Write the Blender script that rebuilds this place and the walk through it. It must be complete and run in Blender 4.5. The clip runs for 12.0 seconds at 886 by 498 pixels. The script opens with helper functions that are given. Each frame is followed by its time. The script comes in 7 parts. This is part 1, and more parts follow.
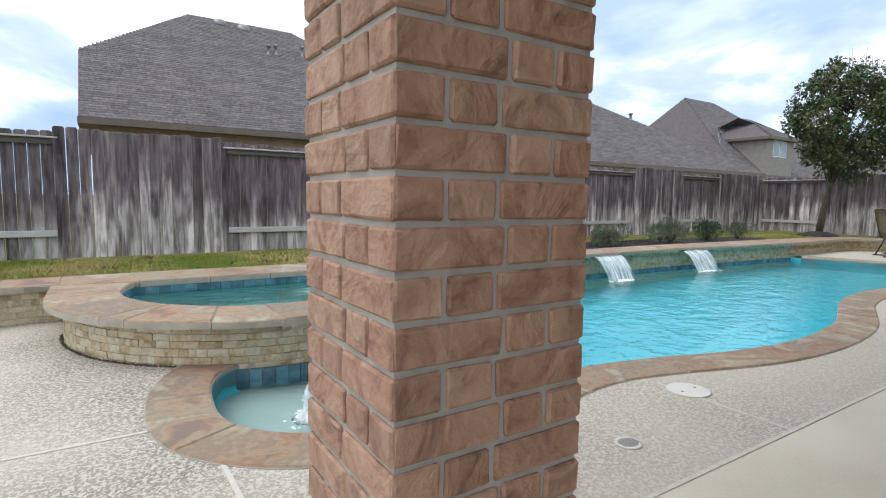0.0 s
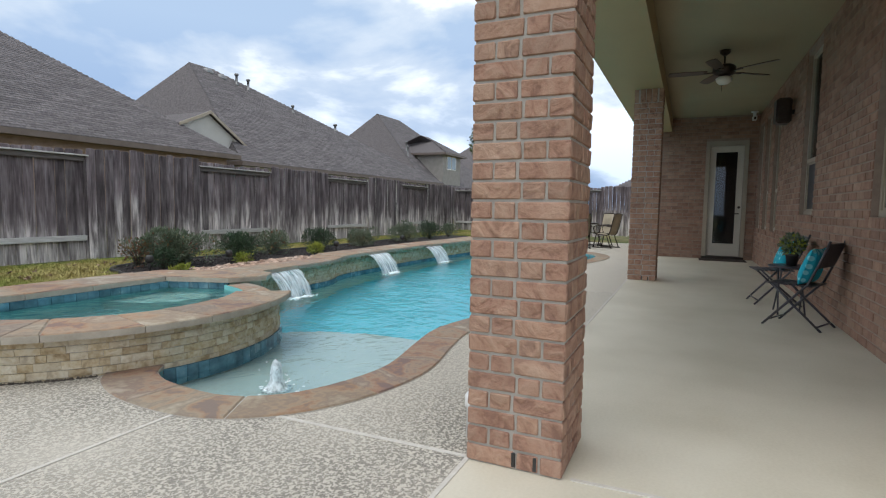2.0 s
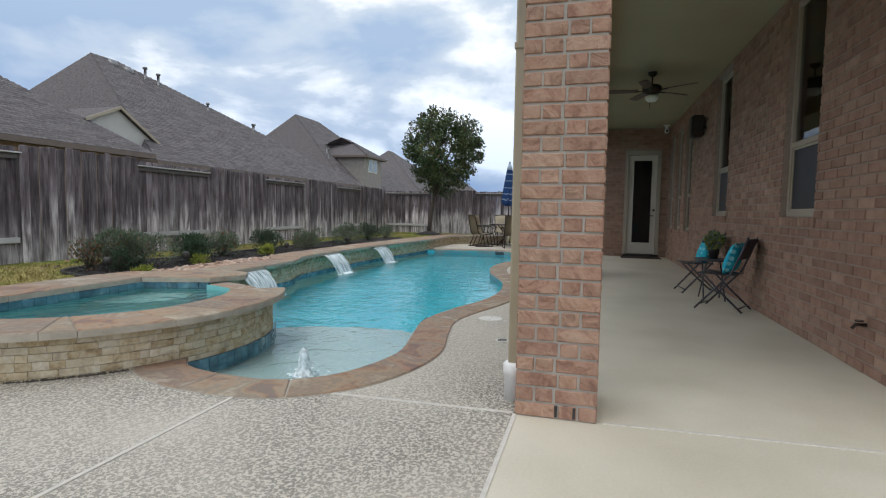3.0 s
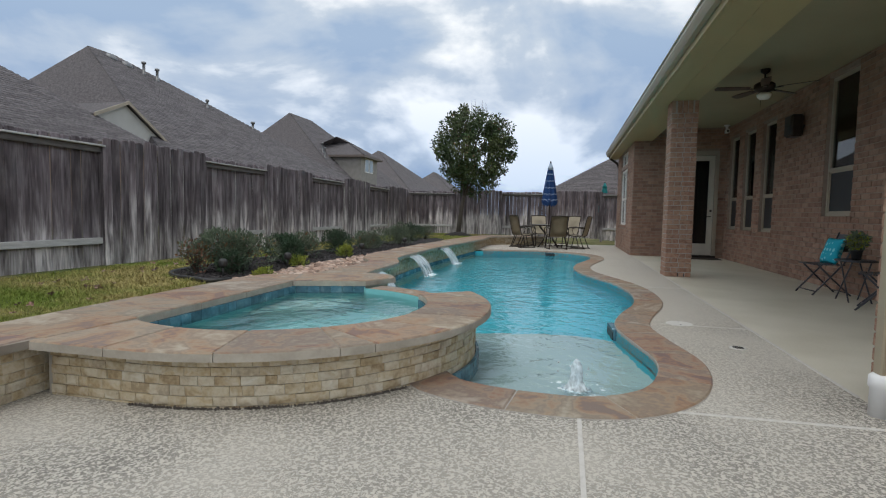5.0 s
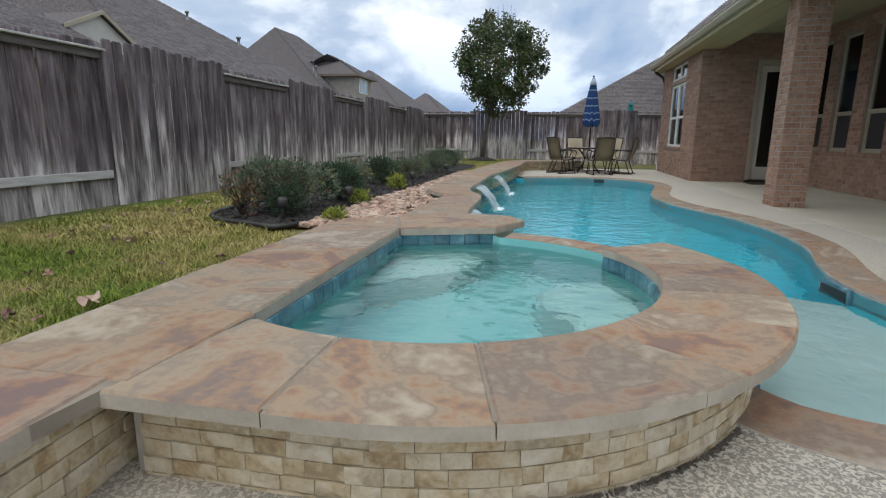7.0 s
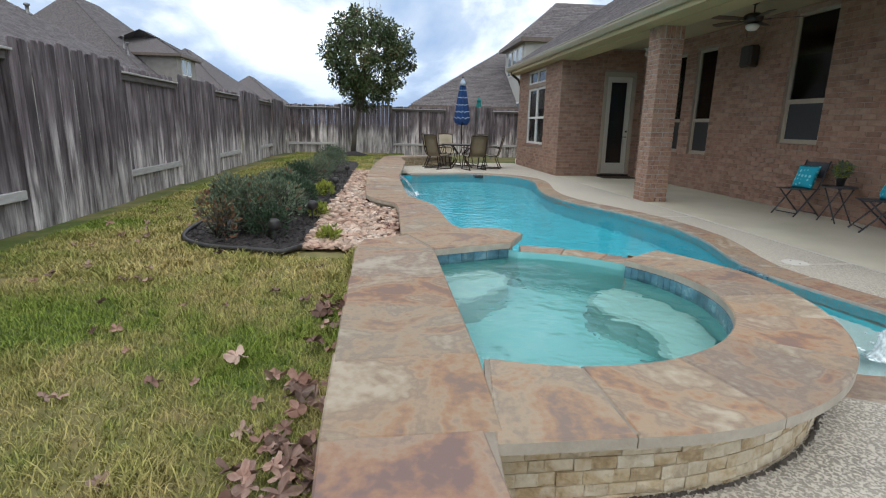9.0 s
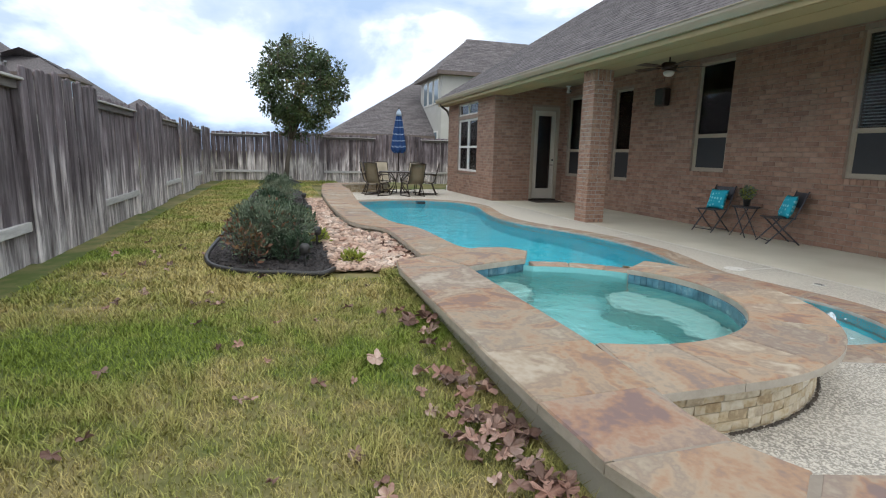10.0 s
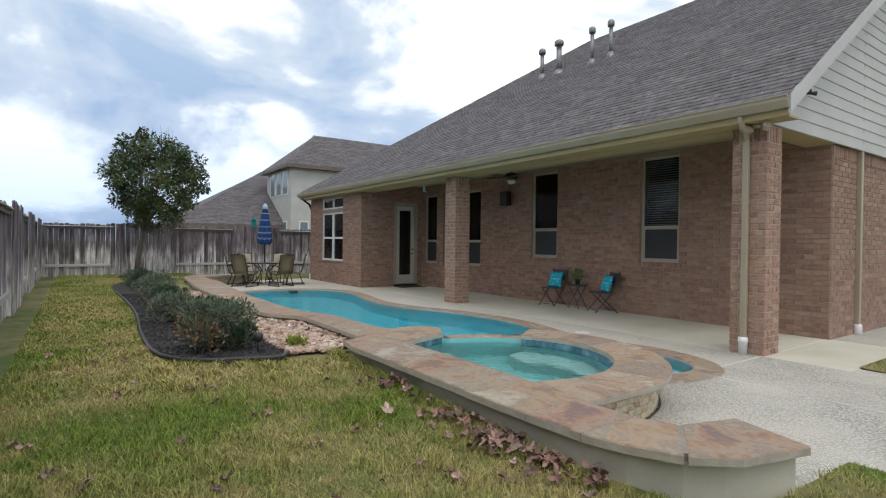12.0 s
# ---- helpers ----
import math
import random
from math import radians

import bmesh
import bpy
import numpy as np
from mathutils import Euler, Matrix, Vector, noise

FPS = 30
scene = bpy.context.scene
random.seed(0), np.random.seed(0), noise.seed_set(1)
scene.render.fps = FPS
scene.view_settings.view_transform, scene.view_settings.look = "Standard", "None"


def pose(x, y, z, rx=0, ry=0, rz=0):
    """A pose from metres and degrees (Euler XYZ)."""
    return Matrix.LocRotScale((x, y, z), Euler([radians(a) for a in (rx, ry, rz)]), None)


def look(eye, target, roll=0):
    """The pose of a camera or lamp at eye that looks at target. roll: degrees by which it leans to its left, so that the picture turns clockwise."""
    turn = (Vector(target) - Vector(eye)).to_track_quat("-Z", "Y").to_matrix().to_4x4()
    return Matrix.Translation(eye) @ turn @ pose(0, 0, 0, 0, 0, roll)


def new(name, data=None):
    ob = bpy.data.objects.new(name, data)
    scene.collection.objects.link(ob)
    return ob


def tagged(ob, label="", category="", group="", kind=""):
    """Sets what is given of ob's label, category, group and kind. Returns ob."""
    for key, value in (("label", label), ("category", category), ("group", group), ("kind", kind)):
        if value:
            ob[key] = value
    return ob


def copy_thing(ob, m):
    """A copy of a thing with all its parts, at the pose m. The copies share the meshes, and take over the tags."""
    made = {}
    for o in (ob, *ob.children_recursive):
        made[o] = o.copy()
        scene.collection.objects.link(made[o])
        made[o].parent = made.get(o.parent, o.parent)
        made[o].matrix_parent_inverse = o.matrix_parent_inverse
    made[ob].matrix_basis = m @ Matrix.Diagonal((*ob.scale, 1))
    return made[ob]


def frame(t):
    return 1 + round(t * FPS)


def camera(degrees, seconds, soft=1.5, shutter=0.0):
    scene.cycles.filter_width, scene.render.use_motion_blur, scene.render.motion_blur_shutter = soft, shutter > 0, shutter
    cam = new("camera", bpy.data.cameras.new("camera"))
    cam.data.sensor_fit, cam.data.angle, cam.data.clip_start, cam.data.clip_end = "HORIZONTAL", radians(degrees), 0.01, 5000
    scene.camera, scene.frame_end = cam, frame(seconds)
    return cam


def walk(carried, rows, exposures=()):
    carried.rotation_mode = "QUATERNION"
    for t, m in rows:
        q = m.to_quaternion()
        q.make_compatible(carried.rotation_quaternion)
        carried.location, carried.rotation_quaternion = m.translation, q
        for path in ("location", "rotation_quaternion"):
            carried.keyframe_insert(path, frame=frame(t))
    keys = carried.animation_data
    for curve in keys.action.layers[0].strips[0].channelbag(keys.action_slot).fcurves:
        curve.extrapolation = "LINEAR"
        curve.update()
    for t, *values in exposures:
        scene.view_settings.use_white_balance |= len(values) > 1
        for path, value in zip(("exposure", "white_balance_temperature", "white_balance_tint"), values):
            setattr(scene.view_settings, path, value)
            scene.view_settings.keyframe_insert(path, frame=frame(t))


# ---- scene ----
cam = camera(80.1, 12.0, 1.15)
PATH = [
    (0, (0.743, 0.878, 1.061), (1.821, 2.553, 0.870), 0.8),
    (0.5, (0.301, 0.917, 1.055), (1.536, 2.481, 0.879), 1.1),
    (1, (-0.130, 0.922, 1.061), (1.293, 2.318, 0.897), 1.1),
    (1.5, (-0.533, 1.003, 1.076), (1.106, 2.138, 0.919), 0.9),
    (2, (-0.910, 1.175, 1.068), (0.900, 2.013, 0.911), 0.8),
    (2.5, (-1.288, 1.397, 1.065), (0.593, 2.057, 0.910), 0.7),
    (2.7, (-1.398, 1.476, 1.053), (0.502, 2.081, 0.904), 0.8),
    (4.5, (-1.914, 3.074, 0.991), (0.036, 3.503, 0.866), 1.1),
    (5, (-1.690, 3.590, 0.975), (0.253, 4.044, 0.840), 1.1),
    (5.5, (-1.438, 4.037, 0.973), (0.503, 4.497, 0.827), 1.0),
    (6, (-1.182, 4.486, 0.959), (0.756, 4.937, 0.763), 0.9),
    (6.5, (-0.940, 4.827, 0.953), (0.989, 5.265, 0.651), 0.8),
    (7, (-0.671, 5.075, 0.938), (1.245, 5.471, 0.523), 0.5),
    (7.2, (-0.621, 5.188, 0.930), (1.295, 5.557, 0.494), 0.4),
    (8.8, (-0.995, 6.289, 1.191), (0.945, 6.175, 0.716), 1.2),
    (9, (-1.015, 6.504, 1.222), (0.919, 6.274, 0.765), 1.2),
    (9.5, (-1.159, 7.070, 1.235), (0.756, 6.650, 0.842), 1.4),
    (10, (-1.309, 7.623, 1.243), (0.571, 7.042, 0.890), 1.4),
    (10.5, (-1.549, 8.084, 1.270), (0.293, 7.364, 0.975), 1.6),
    (11, (-1.720, 8.491, 1.305), (0.054, 7.596, 1.083), 1.1),
    (11.5, (-1.897, 8.787, 1.339), (-0.197, 7.737, 1.243), 0.8),
    (12, (-1.981, 8.983, 1.355), (-0.337, 7.843, 1.334), 0.7),
]
walk(cam, [(t, look(eye, target, roll)) for t, eye, target, roll in PATH],
     exposures=((0.0, 0.32), (1.0, 0.14), (2.5, -0.04), (4.4, -0.36), (5.5, -0.32), (7.0, -0.14), (9.0, 0.10), (10.5, 0.24), (12.0, -0.07)))


# ---- world, sun ----
def world_sky():
    w = bpy.data.worlds.new("sky")
    scene.world = w
    w.use_nodes = True
    nt = w.node_tree
    nt.nodes.clear()
    N, L = nt.nodes.new, nt.links.new
    out, bg = N("ShaderNodeOutputWorld"), N("ShaderNodeBackground")
    sky = N("ShaderNodeTexSky")
    sky.sky_type, sky.sun_disc = "NISHITA", False
    sky.sun_elevation, sky.sun_rotation = radians(65), radians(290)
    sky.air_density, sky.dust_density = 1.0, 1.0
    co = N("ShaderNodeTexCoord")
    mp = N("ShaderNodeMapping")
    mp.inputs["Scale"].default_value = (1.0, 1.0, 2.1)
    L(co.outputs["Generated"], mp.inputs["Vector"])
    big, fine = N("ShaderNodeTexNoise"), N("ShaderNodeTexNoise")
    big.inputs["Scale"].default_value, big.inputs["Detail"].default_value = 2.5, 8
    big.inputs["Roughness"].default_value, big.inputs["Distortion"].default_value = 0.52, 0.35
    fine.inputs["Scale"].default_value, fine.inputs["Detail"].default_value = 4.5, 6
    L(mp.outputs[0], big.inputs["Vector"])
    L(mp.outputs[0], fine.inputs["Vector"])
    add = N("ShaderNodeMath")
    add.operation = "MULTIPLY_ADD"
    add.inputs[1].default_value = 0.35
    L(fine.outputs["Fac"], add.inputs[0])
    L(big.outputs["Fac"], add.inputs[2])
    ramp = N("ShaderNodeValToRGB")
    e = ramp.color_ramp.elements
    e[0].position, e[0].color = 0.535, (4.0, 5.3, 7.2, 1)
    e[1].position, e[1].color = 0.725, (12.4, 12.5, 12.4, 1)
    m = ramp.color_ramp.elements.new(0.635)
    m.color = (6.2, 7.1, 8.2, 1)
    L(add.outputs[0], ramp.inputs["Fac"])
    mix = N("ShaderNodeMix")
    mix.data_type = "RGBA"
    mix.inputs["Factor"].default_value = 0.9
    L(sky.outputs[0], mix.inputs["A"])
    # greyer-blue cloud low over the horizon
    sep, low, dim = N("ShaderNodeSeparateXYZ"), N("ShaderNodeValToRGB"), N("ShaderNodeMix")
    L(co.outputs["Generated"], sep.inputs[0])
    d = low.color_ramp.elements
    d[0].position, d[0].color = 0.03, (0.52, 0.63, 0.82, 1)
    d[1].position, d[1].color = 0.30, (1, 1, 1, 1)
    L(sep.outputs["Z"], low.inputs["Fac"])
    dim.data_type, dim.blend_type = "RGBA", "MULTIPLY"
    dim.inputs["Factor"].default_value = 1.0
    L(ramp.outputs[0], dim.inputs["A"])
    L(low.outputs[0], dim.inputs["B"])
    L(dim.outputs["Result"], mix.inputs["B"])
    L(mix.outputs["Result"], bg.inputs["Color"])
    bg.inputs["Strength"].default_value = 0.126
    L(bg.outputs[0], out.inputs["Surface"])


world_sky()
sun = new("sun", bpy.data.lights.new("sun", "SUN"))
sun.data.energy, sun.data.angle, sun.data.color = 0.95, radians(30), (1.0, 0.97, 0.92)
sun.matrix_world = look((-8, 3, 20), (0, 0, 0))


# ---- materials ----
def mat(name, base=(0.5, 0.5, 0.5), rough=0.7, metal=0.0):
    m = bpy.data.materials.new(name)
    m.use_nodes = True
    b = m.node_tree.nodes["Principled BSDF"]
    b.inputs["Base Color"].default_value = (*base, 1)
    b.inputs["Roughness"].default_value = rough
    b.inputs["Metallic"].default_value = metal
    return m, m.node_tree, b


def surf(name, stops, scale=4.0, detail=6, rough=0.8, bump=0.2, fine=60.0, stretch=(1, 1, 1), vary=0.0, metal=0.0,
         island=False, speckle=0.25, dist=0.01, rough_span=0.1, tints=(), tint_mix=0.5, shift=0.0, span=(0.3, 0.4), warp=0.0):
    """Colours from a noise at two scales, with fine relief; vary changes the value piece by piece."""
    m, nt, b = mat(name, stops[0], rough, metal)
    N, L = nt.nodes.new, nt.links.new
    co, mp = N("ShaderNodeTexCoord"), N("ShaderNodeMapping")
    geo = N("ShaderNodeNewGeometry")
    mp.inputs["Scale"].default_value = stretch
    if shift:
        sh, sc = N("ShaderNodeVectorMath"), N("ShaderNodeObjectInfo")
        sh.operation = "MULTIPLY_ADD"
        sh.inputs[1].default_value = (shift, shift * 0.7, shift * 0.4)
        L(sc.outputs["Random"], sh.inputs[0])
        L(geo.outputs["Position"], sh.inputs[2])
        L(sh.outputs[0], mp.inputs["Vector"])
    else:
        L(geo.outputs["Position"], mp.inputs["Vector"])
    n1, n2 = N("ShaderNodeTexNoise"), N("ShaderNodeTexNoise")
    n1.inputs["Scale"].default_value, n1.inputs["Detail"].default_value = scale, detail
    n2.inputs["Scale"].default_value, n2.inputs["Detail"].default_value = fine, 4
    n1.inputs["Distortion"].default_value = warp
    L(mp.outputs[0], n1.inputs["Vector"])
    L(mp.outputs[0], n2.inputs["Vector"])
    ma = N("ShaderNodeMath")
    ma.operation = "MULTIPLY_ADD"
    ma.inputs[1].default_value = speckle
    sub = N("ShaderNodeMath")
    sub.operation = "SUBTRACT"
    sub.inputs[1].default_value = 0.5
    L(n2.outputs["Fac"], sub.inputs[0])
    L(sub.outputs[0], ma.inputs[0])
    L(n1.outputs["Fac"], ma.inputs[2])
    ramp = N("ShaderNodeValToRGB")
    el = ramp.color_ramp.elements
    k = len(stops)
    for i, c in enumerate(stops):
        pos = span[0] + span[1] * i / max(1, k - 1)
        if i < 2:
            el[i].position = pos
            el[i].color = (*c, 1)
        else:
            el.new(pos).color = (*c, 1)
    L(ma.outputs[0], ramp.inputs["Fac"])
    col = ramp.outputs[0]
    if vary:
        hsv = N("ShaderNodeHueSaturation")
        mr = N("ShaderNodeMapRange")
        mr.inputs["To Min"].default_value, mr.inputs["To Max"].default_value = 1 - vary, 1 + vary
        if island:
            L(geo.outputs["Random Per Island"], mr.inputs["Value"])
        else:
            oi = N("ShaderNodeObjectInfo")
            L(oi.outputs["Random"], mr.inputs["Value"])
        L(mr.outputs[0], hsv.inputs["Value"])
        L(col, hsv.inputs["Color"])
        col = hsv.outputs[0]
    if tints:
        wn, tr, mx = N("ShaderNodeTexWhiteNoise"), N("ShaderNodeValToRGB"), N("ShaderNodeMix")
        wn.noise_dimensions = "1D"
        if island:
            L(geo.outputs["Random Per Island"], wn.inputs["W"])
        else:
            oi2 = N("ShaderNodeObjectInfo")
            L(oi2.outputs["Random"], wn.inputs["W"])
        tr.color_ramp.interpolation = "CONSTANT"
        te = tr.color_ramp.elements
        te[0].position, te[0].color = 0.0, (*tints[0], 1)
        te[1].position, te[1].color = 1 / len(tints), (*tints[min(1, len(tints) - 1)], 1)
        for i in range(2, len(tints)):
            te.new(i / len(tints)).color = (*tints[i], 1)
        mx.data_type = "RGBA"
        mx.inputs["Factor"].default_value = tint_mix
        L(wn.outputs["Value"], tr.inputs["Fac"])
        L(col, mx.inputs["A"])
        L(tr.outputs[0], mx.inputs["B"])
        col = mx.outputs["Result"]
    L(col, b.inputs["Base Color"])
    rr = N("ShaderNodeMapRange")
    rr.inputs["To Min"].default_value, rr.inputs["To Max"].default_value = max(0.02, rough - rough_span), min(1, rough + rough_span)
    L(n1.outputs["Fac"], rr.inputs["Value"])
    L(rr.outputs[0], b.inputs["Roughness"])
    bp = N("ShaderNodeBump")
    bp.inputs["Strength"].default_value, bp.inputs["Distance"].default_value = bump, dist
    L(ma.outputs[0], bp.inputs["Height"])
    L(bp.outputs[0], b.inputs["Normal"])
    return m


def glass_mat(name, tint, gloss_rough=0.02, ior=1.33, bump=0.0, scale=3.0, dist=0.05, refract=False):
    """See-through sheet: tinted passage, mirror gloss by Fresnel, ripples as relief."""
    m = bpy.data.materials.new(name)
    m.use_nodes = True
    nt = m.node_tree
    nt.nodes.clear()
    N, L = nt.nodes.new, nt.links.new
    out, mix, tr, gl, fr = (N(x) for x in ("ShaderNodeOutputMaterial", "ShaderNodeMixShader", "ShaderNodeBsdfRefraction" if refract else "ShaderNodeBsdfTransparent",
                                            "ShaderNodeBsdfGlossy", "ShaderNodeFresnel"))
    tr.inputs["Color"].default_value = (*tint, 1)
    gl.inputs["Roughness"].default_value = gloss_rough
    if refract:
        tr.inputs["IOR"].default_value, tr.inputs["Roughness"].default_value = ior, 0.0
    fr.inputs["IOR"].default_value = ior
    if bump:
        geo, n1, n2, ad, bp = (N(x) for x in ("ShaderNodeNewGeometry", "ShaderNodeTexNoise", "ShaderNodeTexNoise", "ShaderNodeMath", "ShaderNodeBump"))
        n1.inputs["Scale"].default_value, n1.inputs["Detail"].default_value = scale, 3
        n2.inputs["Scale"].default_value, n2.inputs["Detail"].default_value = scale * 3.1, 2
        n1.inputs["Distortion"].default_value = 0.6
        L(geo.outputs["Position"], n1.inputs["Vector"])
        L(geo.outputs["Position"], n2.inputs["Vector"])
        ad.operation = "MULTIPLY_ADD"
        ad.inputs[1].default_value = 0.4
        L(n2.outputs["Fac"], ad.inputs[0])
        L(n1.outputs["Fac"], ad.inputs[2])
        bp.inputs["Strength"].default_value, bp.inputs["Distance"].default_value = bump, dist
        L(ad.outputs[0], bp.inputs["Height"])
        L(bp.outputs[0], gl.inputs["Normal"])
        L(bp.outputs[0], fr.inputs["Normal"])
        if refract:
            L(bp.outputs[0], tr.inputs["Normal"])
    L(fr.outputs[0], mix.inputs[0])
    L(tr.outputs[0], mix.inputs[1])
    L(gl.outputs[0], mix.inputs[2])
    L(mix.outputs[0], out.inputs["Surface"])
    return m


M_brick = surf("brick_rose", [(0.194, 0.104, 0.074), (0.335, 0.193, 0.134), (0.388, 0.243, 0.173), (0.436, 0.297, 0.218)], 6.5, 8, 0.88, 1.0, 48, vary=0.16, dist=0.02, speckle=0.3, shift=9.0, span=(0.36, 0.28), warp=2.2, tints=((0.388, 0.233, 0.158), (0.320, 0.173, 0.119), (0.407, 0.267, 0.193), (0.272, 0.153, 0.109), (0.359, 0.203, 0.144)), tint_mix=0.42)
M_brickwall = surf("brick_wall", [(0.19, 0.110, 0.078), (0.305, 0.182, 0.130), (0.385, 0.252, 0.186)], 9, 6, 0.88, 0.8, 60, vary=0.22, island=True, tints=((0.35, 0.215, 0.150), (0.28, 0.158, 0.112), (0.375, 0.255, 0.188), (0.235, 0.138, 0.100)), tint_mix=0.45)
M_brickpiece = surf("brick_wall_piece", [(0.19, 0.110, 0.078), (0.305, 0.182, 0.130), (0.385, 0.252, 0.186)], 9, 6, 0.88, 0.8, 60, vary=0.22, shift=5.0, tints=((0.35, 0.215, 0.150), (0.28, 0.158, 0.112), (0.375, 0.255, 0.188), (0.235, 0.138, 0.100)), tint_mix=0.45)
M_mortar = surf("mortar", [(0.35, 0.32, 0.285), (0.44, 0.41, 0.37)], 12, 4, 0.95, 0.4, 120)
M_wallmortar = surf("brown_mortar", [(0.27, 0.205, 0.165), (0.34, 0.265, 0.215)], 12, 4, 0.95, 0.4, 120)
M_cream = surf("cream_paint", [(0.38, 0.30, 0.15), (0.42, 0.335, 0.175)], 2, 4, 0.55, 0.05, 40)
M_gutter = surf("gutter_paint", [(0.35, 0.295, 0.205), (0.40, 0.34, 0.24)], 2, 4, 0.4, 0.03, 30)
M_ceiling = surf("ceiling_paint", [(0.320, 0.275, 0.172), (0.355, 0.306, 0.195)], 1.5, 3, 0.75, 0.06, 90)
M_siding = surf("grey_siding", [(0.46, 0.45, 0.42), (0.52, 0.51, 0.48)], 2, 4, 0.6, 0.05, 60)
M_rail = surf("grey_rail", [(0.42, 0.41, 0.40), (0.58, 0.57, 0.55)], 5, 6, 0.85, 0.4, 40, stretch=(1, 1, 6), vary=0.12)
M_flag = surf("flagstone", [(0.168, 0.111, 0.100), (0.311, 0.174, 0.100), (0.344, 0.255, 0.174), (0.227, 0.174, 0.135), (0.336, 0.281, 0.209), (0.437, 0.383, 0.304)], 2.1, 9, 0.8, 0.5, 26, vary=0.1, speckle=0.25, dist=0.008, shift=11.0, span=(0.34, 0.34), warp=1.6, tints=((0.311, 0.246, 0.174), (0.302, 0.183, 0.113), (0.227, 0.174, 0.144), (0.319, 0.230, 0.148), (0.302, 0.259, 0.191), (0.244, 0.162, 0.135)), tint_mix=0.3)
M_flagedge = surf("flagstone_edge", [(0.34, 0.30, 0.24), (0.46, 0.41, 0.34)], 9, 5, 0.9, 0.8, 60)
M_stone = surf("split_stone", [(0.26, 0.18, 0.10), (0.47, 0.365, 0.225), (0.58, 0.50, 0.36), (0.66, 0.60, 0.48)], 11, 9, 0.9, 1.0, 50, vary=0.1, dist=0.014, speckle=0.4, shift=9.0, span=(0.33, 0.34), warp=0.6, tints=((0.52, 0.41, 0.25), (0.62, 0.56, 0.44), (0.45, 0.34, 0.19), (0.56, 0.46, 0.30), (0.64, 0.585, 0.47), (0.40, 0.30, 0.175)), tint_mix=0.38)
M_bed = surf("grey_brown_mortar", [(0.22, 0.185, 0.145), (0.30, 0.255, 0.205)], 9, 5, 0.9, 0.4, 60)
M_stucco = surf("retaining_render", [(0.47, 0.435, 0.34), (0.57, 0.535, 0.43)], 3, 6, 0.9, 0.3, 80)
# pool and shelf plaster colours include the water's depth tint, paler where shallow
M_plaster = surf("pool_plaster", [(0.06, 0.53, 0.66), (0.09, 0.61, 0.73)], 1.5, 4, 0.8, 0.1, 40)
M_bench = surf("spa_bench_plaster", [(0.27, 0.52, 0.50), (0.33, 0.58, 0.56)], 1.5, 4, 0.8, 0.1, 40)
M_shelf = surf("shallow_tint_plaster", [(0.42, 0.52, 0.52), (0.48, 0.58, 0.575)], 1.5, 4, 0.8, 0.1, 40)
M_spaplaster = surf("spa_plaster", [(0.17, 0.49, 0.50), (0.23, 0.55, 0.56)], 1.5, 4, 0.8, 0.1, 40)
M_tile = surf("blue_tile", [(0.045, 0.115, 0.15), (0.08, 0.19, 0.25), (0.14, 0.27, 0.32)], 8, 5, 0.25, 0.2, 40, vary=0.25)
M_roof = surf("asphalt_shingle", [(0.075, 0.066, 0.068), (0.125, 0.112, 0.114), (0.18, 0.163, 0.163)], 11, 6, 0.95, 0.6, 70, vary=0.22, island=True, speckle=0.7)
M_fascia = surf("brown_fascia", [(0.13, 0.10, 0.085), (0.17, 0.135, 0.115)], 4, 4, 0.6, 0.05, 40)
M_white = surf("white_paint", [(0.70, 0.69, 0.66), (0.78, 0.77, 0.74)], 3, 4, 0.5, 0.03, 40)
M_pvc = surf("white_pvc", [(0.78, 0.78, 0.77), (0.82, 0.82, 0.81)], 3, 3, 0.35, 0.02, 40)
M_trim = surf("tan_trim", [(0.34, 0.29, 0.22), (0.40, 0.345, 0.265)], 3, 4, 0.5, 0.03, 40)
M_doorpaint = surf("cream_door_paint", [(0.50, 0.465, 0.39), (0.56, 0.52, 0.44)], 3, 4, 0.45, 0.03, 40)
M_bronze = surf("dark_bronze_metal", [(0.035, 0.026, 0.022), (0.06, 0.045, 0.038)], 8, 4, 0.42, 0.1, 80, metal=0.6)
M_dark = surf("dark_plastic", [(0.02, 0.02, 0.02), (0.04, 0.038, 0.036)], 8, 4, 0.5, 0.1, 80)
M_greymetal = surf("grey_metal", [(0.20, 0.20, 0.20), (0.27, 0.27, 0.27)], 6, 4, 0.45, 0.05, 50, metal=0.7)
# near-black colour that paints in the dimness of the rooms
M_room = surf("painted_dim_room", [(0.06, 0.055, 0.05), (0.09, 0.08, 0.07)], 2, 3, 0.9, 0.0, 20)
M_blind = surf("blind_slats", [(0.66, 0.66, 0.64), (0.74, 0.74, 0.72)], 3, 3, 0.6, 0.02, 30)
M_glass = glass_mat("window_glass", (0.78, 0.82, 0.84), 0.01, 1.5)
M_water = glass_mat("pool_water", (0.90, 0.99, 1.0), 0.02, 1.33, 0.5, 3.2, 0.035, refract=True)
M_spawater = glass_mat("spa_water", (0.94, 0.99, 0.985), 0.02, 1.33, 0.7, 2.8, 0.04, refract=True)
M_bark = surf("grey_bark", [(0.06, 0.05, 0.04), (0.13, 0.11, 0.09)], 8, 6, 0.9, 0.8, 40, stretch=(1, 1, 0.3))
M_soil = surf("dark_mulch", [(0.012, 0.011, 0.012), (0.035, 0.03, 0.03), (0.07, 0.06, 0.055)], 30, 6, 0.95, 1.0, 90, dist=0.03)
M_joint = surf("joint_sealant", [(0.55, 0.52, 0.47), (0.64, 0.61, 0.56)], 20, 4, 0.9, 0.2, 80)
